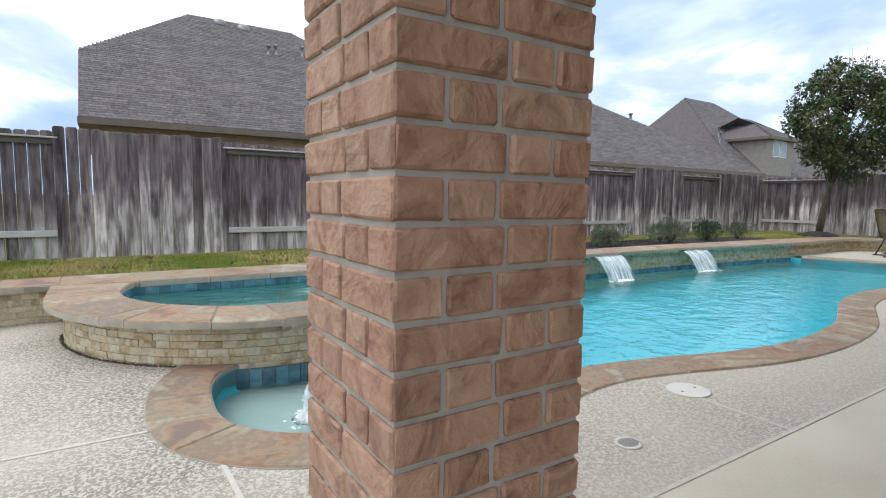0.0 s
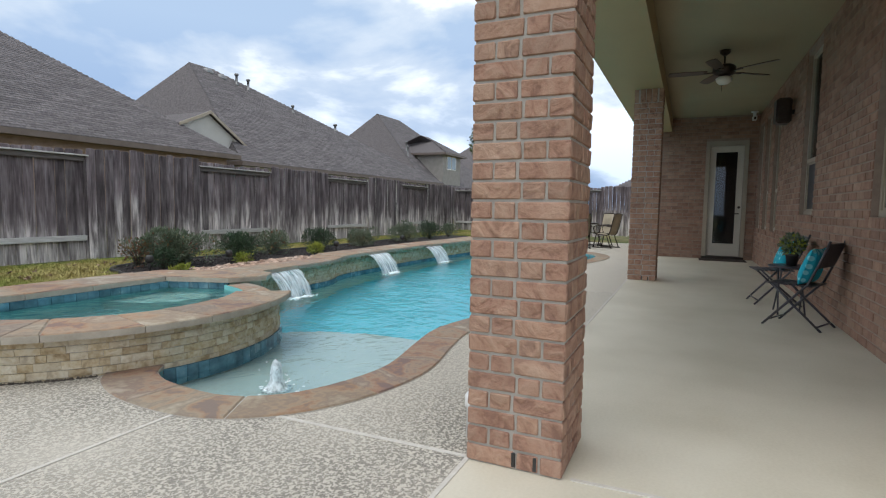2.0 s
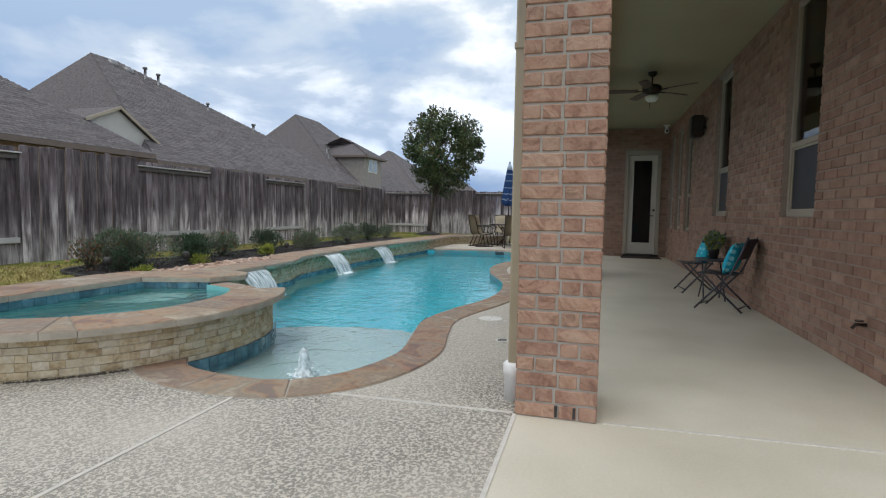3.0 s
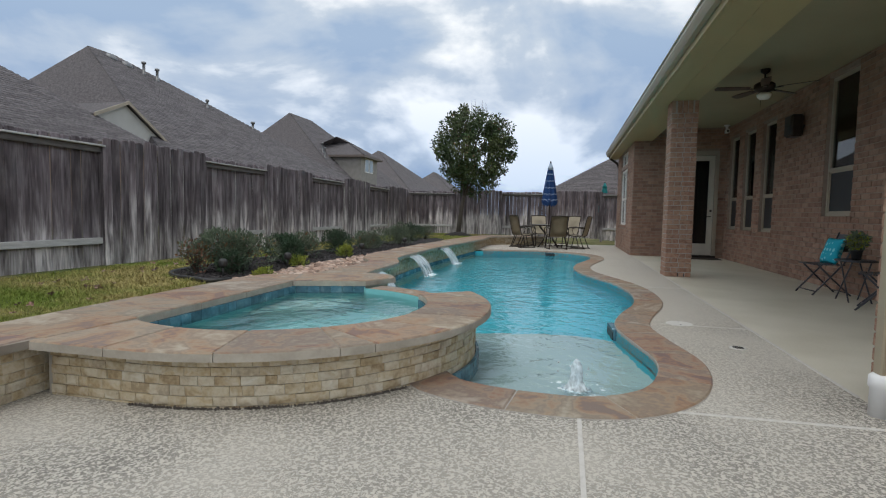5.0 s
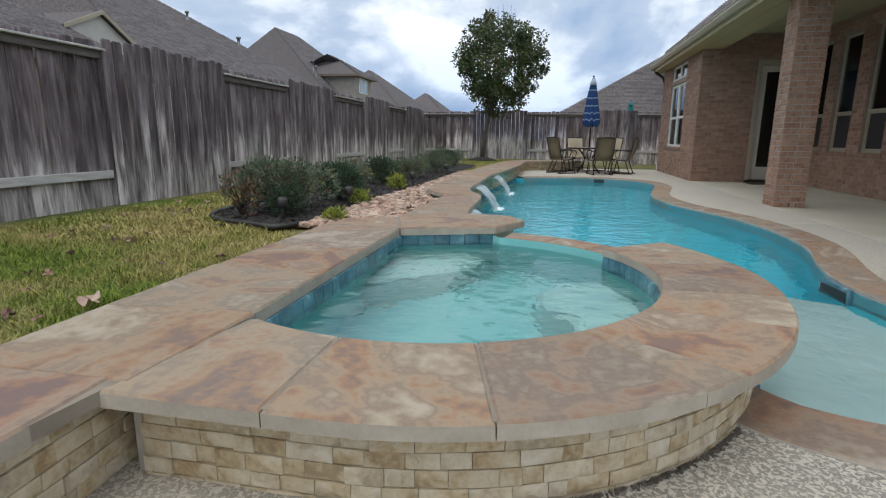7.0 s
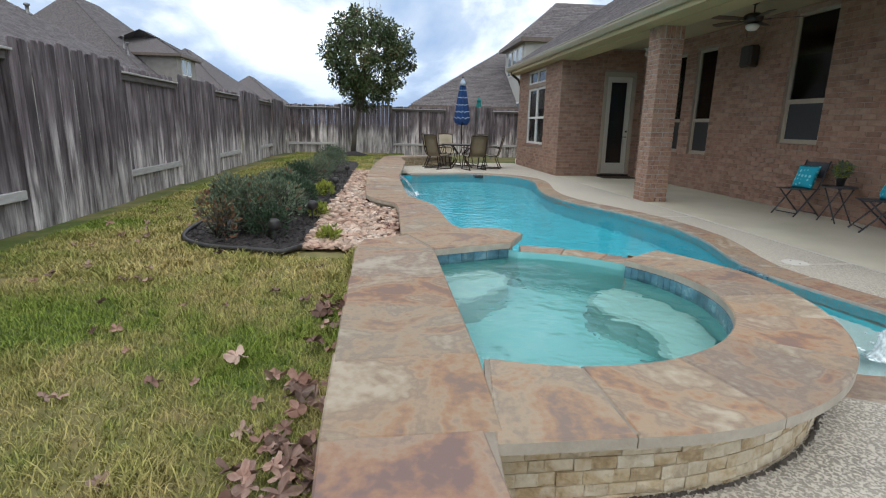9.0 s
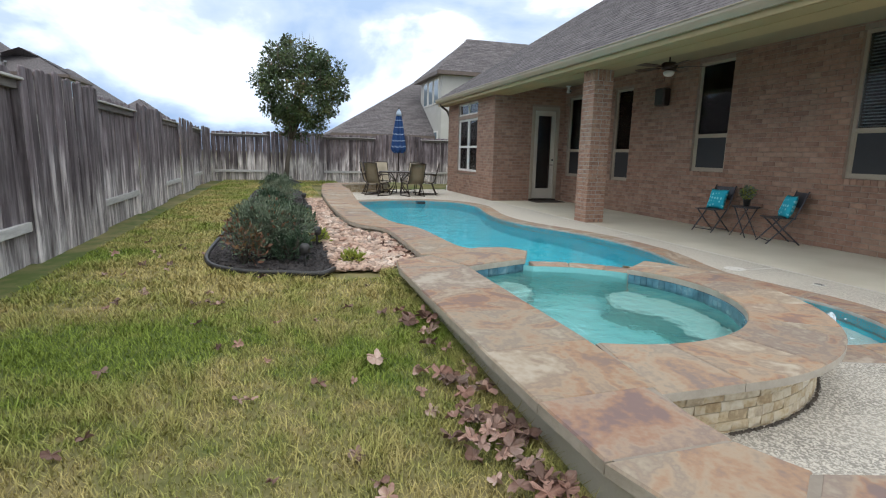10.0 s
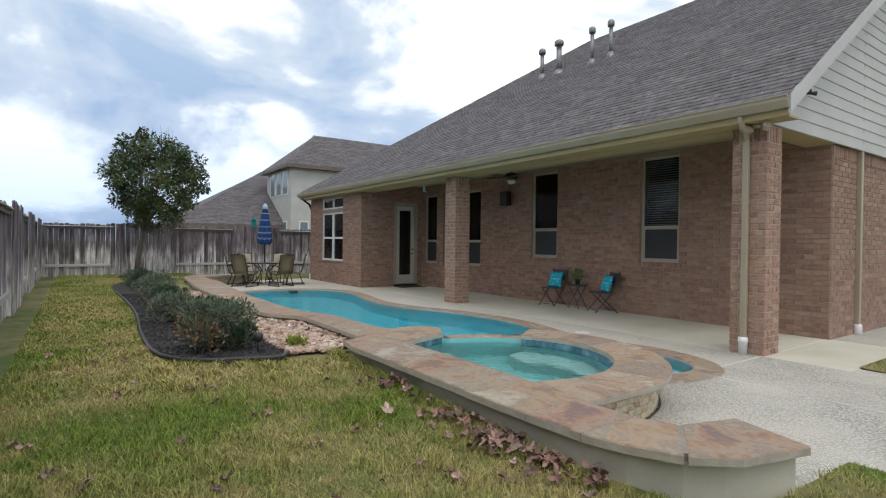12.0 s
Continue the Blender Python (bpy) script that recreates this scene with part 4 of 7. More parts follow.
def weep_column(x0, y0, x1, y1, label):
    """A square brick column: courses of one long brick and two heads on each face, turned course by course."""
    c = thing("brick_column", (x0, y0, 0), label, "column", group="porch columns", kind="structure")
    core = boxbm(0.008, x1 - x0 - 0.008, 0.008, y1 - y0 - 0.008, 0, BEAM0)
    part("mortar_core", core, M_mortar, c)
    H = 0.0785
    rnd = random.Random(int(x0 * 10))
    n = int(BEAM0 / H)
    W, D = x1 - x0, y1 - y0
    cache = {}
    def brick(px, py, pz, lx, ly, lz):
        key = (round(lx, 3), round(ly, 3), round(lz, 3), rnd.randint(0, 5))
        if key not in cache:
            bm = boxbm(0, lx, 0, ly, 0, lz, bevel=0.0045)
            for v in bm.verts:
                v.co += Vector((rnd.uniform(-1, 1), rnd.uniform(-1, 1), rnd.uniform(-0.6, 0.6))) * 0.0022
            me = bpy.data.meshes.new("brick")
            bm.to_mesh(me)
            bm.free()
            me.materials.append(M_brick)
            cache[key] = me
        ob = new("brick", cache[key])
        ob.parent = c
        ob.location = (px, py, pz)
    j = 0.0115
    T = 0.09
    for k in range(n - 2):
        z = k * H + j / 2
        h = H - j
        for side in range(4):
            S = W if side % 2 == 0 else D
            big = (S - 2 * j) * 0.54
            sm = (S - 2 * j - big) / 2
            seq = [big, sm, sm] if (k + side // 2) % 2 == 0 else [sm, sm, big]
            s = 0.0
            for i, w in enumerate(seq):
                lo = s + (0.003 if i == 0 else 0)
                hi = s + w - (0.003 if i == 2 else 0)
                s += w + j
                if hi - lo < 0.012:
                    continue
                if side == 0:
                    brick(lo, 0, z, hi - lo, T, h)
                elif side == 2:
                    brick(lo, D - T, z, hi - lo, T, h)
                elif side == 1:
                    brick(W - T, lo, z, T, hi - lo, h)
                else:
                    brick(0, lo, z, T, hi - lo, h)
    # upright bricks under the beam
    z = (n - 2) * H + j / 2
    for k in range(5):
        w = W / 5
        d = D / 5
        brick(k * w + j / 2, 0, z, w - j, 0.06, BEAM0 - z)
        brick(k * w + j / 2, D - 0.06, z, w - j, 0.06, BEAM0 - z)
        if 0 < k < 4:
            brick(0, k * d + j / 2, z, 0.06, d - j, BEAM0 - z)
            brick(W - 0.06, k * d + j / 2, z, 0.06, d - j, BEAM0 - z)
    # open weep joints at the foot
    for (a, b) in ((0.11, 0.0), (0.2, 0.0)):
        part("weep_hole", boxbm(-0.0015, 0.01, a - 0.007, a + 0.007, 0.012, 0.07), M_dark, c)
    return c


COL1 = (1.105, 1.58, 1.53, 1.985)
COL2 = (7.63, 1.58, 8.035, 1.985)
weep_column(*COL1, "square rose-brown brick porch column with grey mortar joints")
weep_column(*COL2, "square rose-brown brick porch column halfway along the porch")


def roof_and_eaves():
    XE0, XE1 = 0.75, 16.95
    tagged(link("ceiling", boxbm(1.2, WALL_X + 0.1, WALL_Y - 0.1, 1.62, CEIL, CEIL + 0.05), M_ceiling), "cream painted ceiling of the porch", "ceiling", kind="structure")
    bm = boxbm(1.115, WALL_X, 1.59, 1.975, BEAM0, CEIL + 0.1)
    tagged(link("porch_beam", bm, M_cream), "cream boxed beam over the porch columns", "beam", kind="structure")
    bm = boxbm(1.115, 1.50, WALL_Y, 1.59, 2.885, CEIL + 0.1)
    tagged(link("porch_end_beam", bm, M_cream), "cream boxed beam at the porch end", "beam", kind="structure")
    bm = boxbm(XE0 + 0.02, XE1 - 0.05, 1.975, EAVE_Y - 0.06, 2.875, 2.90)
    tagged(link("soffit", bm, M_cream), "cream painted soffit under the eave", "soffit", kind="structure")
    bm = boxbm(XE0, XE1, EAVE_Y - 0.06, EAVE_Y - 0.03, 2.88, 3.09)
    tagged(link("fascia", bm, M_cream), "cream fascia board along the eave", "fascia", kind="structure")
    # gutter with a rolled lip
    g = bmesh.new()
    prof = [(0, 0.13), (0, 0.0), (0.06, 0.0), (0.085, 0.045), (0.10, 0.08), (0.10, 0.12), (0.115, 0.125), (0.115, 0.14), (0.092, 0.14), (0.092, 0.09), (0.078, 0.05), (0.055, 0.012), (0.012, 0.012), (0.012, 0.13)]
    ends = []
    for x in (XE0 - 0.02, XE1 + 0.02):
        ends.append([g.verts.new((x, EAVE_Y - 0.03 + a, EAVE_Z - 0.14 + b)) for a, b in prof])
    for i in range(len(prof)):
        j = (i + 1) % len(prof)
        g.faces.new((ends[0][i], ends[1][i], ends[1][j], ends[0][j]))
    g.faces.new(ends[0][::-1])
    g.faces.new(ends[1])
    bmesh.ops.recalc_face_normals(g, faces=g.faces[:])
    gut = tagged(link("gutter", g, M_gutter), "cream metal rain gutter along the eave", "gutter")
    # roof: front slope with a hip at the far end and a gable at the near end, in courses of shingles
    r = thing("main_roof", (0, 0, 0), "grey-brown asphalt shingle roof of the house", "roof", kind="structure")
    RID_Y = -5.0
    deckz = lambda y: EAVE_Z + PITCH * (EAVE_Y - y) if y > RID_Y else EAVE_Z + PITCH * (EAVE_Y - RID_Y) - PITCH * (RID_Y - y)
    base = bmesh.new()
    x_h = XE1 - (EAVE_Y - RID_Y)
    v = [base.verts.new(p) for p in ((XE0, EAVE_Y, EAVE_Z - 0.02), (XE1, EAVE_Y, EAVE_Z - 0.02), (x_h, RID_Y, deckz(RID_Y) - 0.02), (XE0, RID_Y, deckz(RID_Y) - 0.02),
                                     (XE0, 2 * RID_Y - EAVE_Y, EAVE_Z - 0.02), (XE1, 2 * RID_Y - EAVE_Y, EAVE_Z - 0.02))]
    for f in ((0, 1, 2, 3), (1, 5, 2), (3, 2, 5, 4)):
        base.faces.new([v[i] for i in f])
    bmesh.ops.solidify(base, geom=base.faces[:], thickness=0.03)
    part("roof_deck", base, M_roof, r)
    shingle_slope(r, lambda u: (XE0 - 0.02, XE1 - u), EAVE_Y + 0.03, EAVE_Z, PITCH, -1, EAVE_Y - RID_Y, 0.14)
    # gable siding and rake board at the near end
    gs = thing("gable_siding", (0, 0, 0), "white lap siding on the gable end", "siding", kind="structure")
    z = 2.885
    while z < deckz(RID_Y):
        y_hi = EAVE_Y - 0.05 - max(0, (z - EAVE_Z + 0.1)) / PITCH
        y_lo = 2 * RID_Y - y_hi
        bm = bmesh.new()
        q = [(1.085, z), (1.110, z), (1.10, z + 0.18), (1.085, z + 0.18)]
        a = [bm.verts.new((x, y_hi if zz == z else y_hi - 0.17 / PITCH * (z > EAVE_Z), zz)) for x, zz in q]
        b = [bm.verts.new((x, y_lo, zz)) for x, zz in q]
        # lap leans outward at its foot
        for vv in (a[0], b[0]):
            vv.co.x -= 0.012
        for i in range(4):
            bm.faces.new((a[i], a[(i + 1) % 4], b[(i + 1) % 4], b[i]))
        bm.faces.new(a[::-1])
        bm.faces.new(b)
        bmesh.ops.recalc_face_normals(bm, faces=bm.faces[:])
        part("lap_board", bm, M_siding, gs)
        z += 0.17
    bm = bmesh.new()
    pts = [(EAVE_Y, EAVE_Z - 0.2), (EAVE_Y, EAVE_Z + 0.01), (RID_Y, deckz(RID_Y) + 0.01), (RID_Y, deckz(RID_Y) - 0.2)]
    a = [bm.verts.new((XE0 - 0.03, y, zz)) for y, zz in pts]
    b = [bm.verts.new((XE0 + 0.0, y, zz)) for y, zz in pts]
    for i in range(4):
        bm.faces.new((a[i], a[(i + 1) % 4], b[(i + 1) % 4], b[i]))
    bm.faces.new(a)
    bm.faces.new(b[::-1])
    bmesh.ops.recalc_face_normals(bm, faces=bm.faces[:])
    part("rake_board", bm, M_siding, gs)
    bm = bmesh.new()
    a = [bm.verts.new(p) for p in ((XE0, EAVE_Y - 0.06, EAVE_Z - 0.16), (1.105, EAVE_Y - 0.06, EAVE_Z - 0.16), (1.105, RID_Y, deckz(RID_Y) - 0.13), (XE0, RID_Y, deckz(RID_Y) - 0.13))]
    bm.faces.new(a)
    bmesh.ops.solidify(bm, geom=bm.faces[:], thickness=0.02)
    part("rake_soffit", bm, M_siding, gs)


def shingle_slope(parent, span, y0, z0, pitch, dy, run, rise=0.14, seed=3, tab=0.3):
    """Courses of shingle tabs up a slope that climbs towards dy * y. span(u) gives the x-range after u metres of run."""
    rnd = random.Random(seed)
    cs = 1 / math.sqrt(1 + pitch * pitch)
    step = rise * cs
    n = int(run / step)
    verts, faces = [], []
    for c in range(n):
        u0, u1 = c * step, (c + 1) * step + 0.03
        xa, xb = span(u0)
        x = xa - rnd.uniform(0, tab)
        while x < xb:
            w = tab * rnd.uniform(0.6, 1.35)
            a, b = max(x, xa), min(x + w - 0.004, xb)
            x += w
            if b - a < 0.02:
                continue
            lift = 0.014 + rnd.uniform(0, 0.006)
            i0 = len(verts)
            y_a, y_b = y0 + dy * u0, y0 + dy * u1
            za, zb = z0 + pitch * u0, z0 + pitch * u1
            verts += [(a, y_a, za - 0.004), (b, y_a, za - 0.004), (b, y_a, za + lift), (a, y_a, za + lift), (b, y_b, zb + 0.002), (a, y_b, zb + 0.002)]
            faces += [(i0, i0 + 1, i0 + 2, i0 + 3), (i0 + 3, i0 + 2, i0 + 4, i0 + 5)]
    me = bpy.data.meshes.new("shingles")
    me.from_pydata(verts, [], faces)
    me.materials.append(M_roof)
    ob = new("shingles", me)
    ob.parent = parent
    return tagged(ob, kind="stuff")


roof_and_eaves()


# ---- fence ----
def picket_mesh(w, h, seed, dog=True):
    rnd = random.Random(seed)
    bm = bmesh.new()
    c = 0.022 if dog else 0.0
    pts = [(0.0035, 0), (w - 0.0035, 0), (w - 0.0035, h - c), (w - c - 0.003, h), (c + 0.003, h), (0.0035, h - c)]
    e = rnd.uniform(0.005, 0.009)
    a = [bm.verts.new((w / 2 + (x - w / 2) * (1 - 2 * e / w), 0, z - (e if z > 0 else 0))) for x, z in pts]
    m = [bm.verts.new((x, 0.007, z)) for x, z in pts]
    b = [bm.verts.new((x, 0.016, z)) for x, z in pts]
    bm.faces.new(a)
    bm.faces.new(b[::-1])
    for i in range(6):
        j = (i + 1) % 6
        bm.faces.new((a[j], a[i], m[i], m[j]))
        bm.faces.new((m[j], m[i], b[i], b[j]))
    bmesh.ops.recalc_face_normals(bm, faces=bm.faces[:])
    me = bpy.data.meshes.new("picket")
    bm.to_mesh(me)
    bm.free()
    me.materials.append(M_fence)
    return me


def fence():
    pick = [picket_mesh(0.1415, 1.80, k) for k in range(3)]
    rnd = random.Random(21)
    W = 0.141
    def run(t, L, cuts, ground, top=0.0):
        """Local x along the fence, y=0 its near face, away from us is +y."""
        x, k = 0.0, 0
        while x < L:
            inside = any(a <= x + 0.07 <= b for a, b in cuts)
            ob = new("picket", rnd.choice(pick))
            ob.parent = t
            ob.location = (x, 0.075 if inside else 0.0 + rnd.uniform(-0.006, 0.006), ground - 0.03 + rnd.uniform(-0.025, 0.018) + (top if not inside else top - 0.05))
            ob.rotation_euler = (rnd.uniform(-0.008, 0.008), rnd.uniform(-0.002, 0.002), rnd.uniform(-0.03, 0.03))
            x += W
            k += 1
        for a, b in cuts:
            part("rail", boxbm(a, b, 0.03, 0.073, ground + 1.54, ground + 1.62, 0.004), M_rail_dark, t)
            part("cap_strip", boxbm(a - 0.01, b, -0.012, 0.075, ground + 1.62, ground + 1.642, 0.003), M_rail, t, "pale weathered strip over the upper rail")
            part("kick_rail", boxbm(a, b, 0.03, 0.073, ground + 0.30, ground + 0.385, 0.004), M_rail, t, "pale weathered lower rail")
        for a, b in cuts:
            for p in (a, b):
                part("post", boxbm(p - 0.045, p + 0.045, 0.02, 0.11, ground - 0.3, ground + 1.65, 0.004), M_fence, t)
    t = thing("wooden_fence", (-6.0, FENCE_Y, 0), "weathered grey-brown picket fence along the back of the lawn", "fence", kind="structure")
    t.rotation_euler = (0, 0, 0.0112)
    first = 2.36 - 4.06 * 2 + 6
    run(t, FENCE_X + 6.0, [(first + 4.06 * k, first + 1.96 + 4.06 * k) for k in range(6) if first + 4.06 * k > -0.5], LAWN)
    t = thing("wooden_fence", (FENCE_X, FENCE_Y + 0.27, 0), "weathered grey-brown picket fence across the far end of the garden", "fence", kind="structure")
    t.rotation_euler = (0, 0, radians(-88))
    run(t, 9.8, [(0.03, 1.9), (3.8, 5.8), (7.6, 9.4)], LAWN - 0.02, 0.0)


M_rail_dark = surf("dark_rail", [(0.10, 0.09, 0.085), (0.18, 0.165, 0.16)], 5, 6, 0.9, 0.4, 40, stretch=(1, 1, 6))
fence()


# ---- neighbouring houses ----
def poly(bm, pts):
    return bm.faces.new([bm.verts.new(p) for p in pts])


def hip_house(at, L, D, wall_h, pitch, label, wall_mat, ridge_in=None, vents=(), rot=0.0, over=0.45, wins=(), clip=0.0, domes=(), side_wins=()):
    """A house with a hipped roof: L along its local x, D along y; ridge_in is how far the ridge's ends lie in from the eaves."""
    h = thing("house", at, label, "house")
    h.rotation_euler = (0, 0, radians(rot))
    part("wall", boxbm(0, L, 0, D, -0.5, wall_h), wall_mat, h)
    half = D / 2 + over
    rl, rr = ridge_in if ridge_in else (half, half)
    rz = wall_h + pitch * half
    left = lambda u: -over + max(0.0, u - clip) * rl / (half - clip)
    right = lambda u: L + over - u * rr / half
    bm = bmesh.new()
    front = [(left(0), -over, wall_h), (right(0), -over, wall_h), (right(half), D / 2, rz), (left(half), D / 2, rz)] + ([(-over, -over + clip, wall_h + pitch * clip)] if clip else [])
    back = [(x, D - y, z) for x, y, z in front]
    poly(bm, front)
    poly(bm, back[::-1])
    poly(bm, [front[1], back[1], front[2]])
    if clip:
        poly(bm, [front[0], front[4], back[4], back[0]])
        poly(bm, [front[4], front[3], back[4]])
    else:
        poly(bm, [back[0], front[0], front[3]])
    bmesh.ops.remove_doubles(bm, verts=bm.verts[:], dist=1e-4)
    bmesh.ops.recalc_face_normals(bm, faces=bm.faces[:])
    roof = part("roof", bm, M_roof, h, "grey-brown shingle roof")
    shingle_slope(roof, lambda u: (left(u), right(u)), -over, wall_h + 0.01, pitch, 1, half, 0.16, seed=int(L * 7), tab=0.5)
    part("fascia", boxbm(-over, L + over, -over - 0.03, -over, wall_h - 0.2, wall_h), M_fascia, h, "dark brown fascia")
    part("fascia", boxbm(L + over, L + over + 0.03, -over, D + over, wall_h - 0.2, wall_h), M_fascia, h, "dark brown fascia")
    part("fascia", boxbm(-over - 0.03, -over, -over, D + over, wall_h - 0.2, wall_h), M_fascia, h, "dark brown fascia")
    part("soffit", boxbm(-over, L + over, -over, D + over, wall_h - 0.19, wall_h - 0.16), M_fascia, h)
    for (x, u, hh, r) in vents:
        z = wall_h + pitch * u
        part("roof_vent", lathe(bmesh.new(), [(r * 1.6, -0.1), (r * 1.6, 0.04), (r, 0.06), (r, hh - 0.12), (r * 1.7, hh - 0.1), (r * 1.7, hh), (r * 0.8, hh + 0.03)], 10, (x, -over + u, z)), M_greymetal, roof, "grey metal vent pipe")
    for (x, u) in domes:
        d = lathe(bmesh.new(), [(0.32, -0.12), (0.30, 0.06), (0.22, 0.14), (0.08, 0.18)], 14)
        bmesh.ops.transform(d, matrix=Matrix.Translation((x, -over + u, wall_h + pitch * u)) @ Matrix.Rotation(math.atan(pitch), 4, "X"), verts=d.verts)
        part("roof_turbine", d, M_greymetal, roof, "low grey metal roof ventilator")
    for (x0, x1, z0, z1) in wins:
        part("window", boxbm(x0, x1, -0.04, 0.02, z0, z1), M_white, h)
        part("pane", boxbm(x0 + 0.08, x1 - 0.08, -0.05, -0.03, z0 + 0.08, z1 - 0.08), M_skyglass, h)
    for (y0, y1, z0, z1) in side_wins:
        part("window", boxbm(-0.04, 0.02, y0, y1, z0, z1), M_white, h)
        part("pane", boxbm(-0.05, -0.03, y0 + 0.08, y1 - 0.08, z0 + 0.08, z1 - 0.08), M_skyglass, h)
    return h


# opaque pane colour with the sky's blue-grey reflection painted in
M_skyglass = surf("painted_sky_glass", [(0.17, 0.23, 0.28), (0.22, 0.29, 0.34)], 1, 2, 0.08, 0.0, 10)
M_greywall = surf("grey_board", [(0.25, 0.235, 0.215), (0.31, 0.29, 0.27)], 3, 4, 0.8, 0.1, 40)
M_farbrick = surf("far_brick", [(0.25, 0.17, 0.13), (0.33, 0.24, 0.19)], 5, 5, 0.9, 0.2, 40)
hip_house((0.65, 21.1, 0), 16.96, 15.1, 3.4, 0.75, "neighbouring house with a broad grey-brown shingle roof behind the fence", M_farbrick, (4.27, 9.06), clip=3.68,
          vents=((6.7, 5.4, 0.45, 0.07), (7.05, 5.5, 0.45, 0.06), (8.35, 5.7, 0.5, 0.06), (9.75, 6.6, 0.6, 0.09)), domes=((6.1, 7.5), (5.05, 7.65)))
hip_house((19.0, 21.5, 0), 22.5, 15.8, 3.2, 0.785, "neighbouring house with a steep shingle roof behind the fence", M_siding, (4.0, 17.9), vents=((6.2, 7.2, 0.7, 0.08), (6.9, 6.9, 0.7, 0.08), (9.6, 5.5, 0.5, 0.07), (13, 4.4, 0.5, 0.09)), domes=((4.6, 7.9), (5.4, 7.6)))
hip_house((41, 22.5, 0), 20.0, 15.0, 3.0, 0.93, "neighbouring house with dark shingle roof farther along the fence", M_farbrick, (4.6, 12.0), vents=((1.6, 3.0, 0.9, 0.06), (2.4, 3.6, 0.9, 0.06)))
hip_house((44.4, 22.3, 0), 4.2, 6.0, 6.2, 0.55, "upper storey bay with a window on the neighbouring house", M_greywall, wins=((0.9, 1.9, 4.7, 6.0), (2.0, 3.0, 4.7, 6.0)))
hip_house((64, 23.0, 0), 26.0, 15.0, 3.0, 0.86, "distant neighbouring house with a shingle roof", M_farbrick, (7.5, 18))
hip_house((96, 23.0, 0), 18.0, 15.0, 3.0, 0.8, "far neighbouring house with a shingle roof", M_farbrick)
hip_house((30, 4.4, 0), 16.0, 12.0, 2.3, 0.60, "neighbouring brick house beyond the far fence", M_farbrick, rot=-90)
hip_house((28.6, -1.3, 0), 14.0, 4.7, 5.9, 0.87, "two-storey neighbouring house with pale siding", M_siding, rot=-90, over=0.35, wins=((0.5, 1.1, 1.5, 2.6), (1.6, 2.2, 1.5, 2.6)),
          side_wins=((0.5, 1.4, 4.15, 5.6), (1.7, 2.6, 4.15, 5.6), (2.9, 3.8, 4.15, 5.6), (0.6, 1.5, 1.5, 2.6), (2.0, 2.9, 1.5, 2.6)))


def gable_wing():
    t = thing("house_wing", (17.75, 22.4, 0), "pale sided gable wing of the neighbouring house", "house")
    t.scale = (1.08, 1.0, 1.13)
    def slope(b, xa, za, xb, zb, y0, y1, d):
        v = [b.verts.new((x, y, z - k)) for y in (y0, y1) for x, z, k in ((xa, za, 0), (xb, zb, 0), (xb, zb, d), (xa, za, d))]
        for q in ((0, 1, 2, 3), (4, 5, 6, 7), (0, 1, 5, 4), (1, 2, 6, 5), (2, 3, 7, 6), (3, 0, 4, 7)):
            b.faces.new([v[i] for i in q])
        bmesh.ops.recalc_face_normals(b, faces=b.faces[:])
    bm = bmesh.new()
    a = [bm.verts.new(p) for p in ((-1.5, 0, 2.9), (3.0, 0, 2.9), (3.0, 0, 3.0), (0.0, 0, 4.78), (-1.5, 0, 4.13))]
    b = [bm.verts.new((p.co.x, 3.0, p.co.z)) for p in a]
    bm.faces.new(a)
    bm.faces.new(b[::-1])
    for i in range(5):
        bm.faces.new((a[i], b[i], b[(i + 1) % 5], a[(i + 1) % 5]))
    bmesh.ops.recalc_face_normals(bm, faces=bm.faces[:])
    part("gable_wall", bm, M_siding, t)
    for sgn, x1, z1 in ((-1, -1.6, 4.2), (1, 3.35, 2.9)):
        r = bmesh.new()
        slope(r, 0.0, 4.9, x1, z1, -0.14, 4.0, 0.06)
        part("roof", r, M_roof, t)
        e = bmesh.new()
        slope(e, 0.0, 4.92, x1, z1 + 0.02, -0.2, -0.145, 0.13)
        part("barge_board", e, M_trim, t)
    part("wall", boxbm(-1.5, 3.0, 0.0, 3.0, -0.4, 2.9), M_siding, t)


gable_wing()


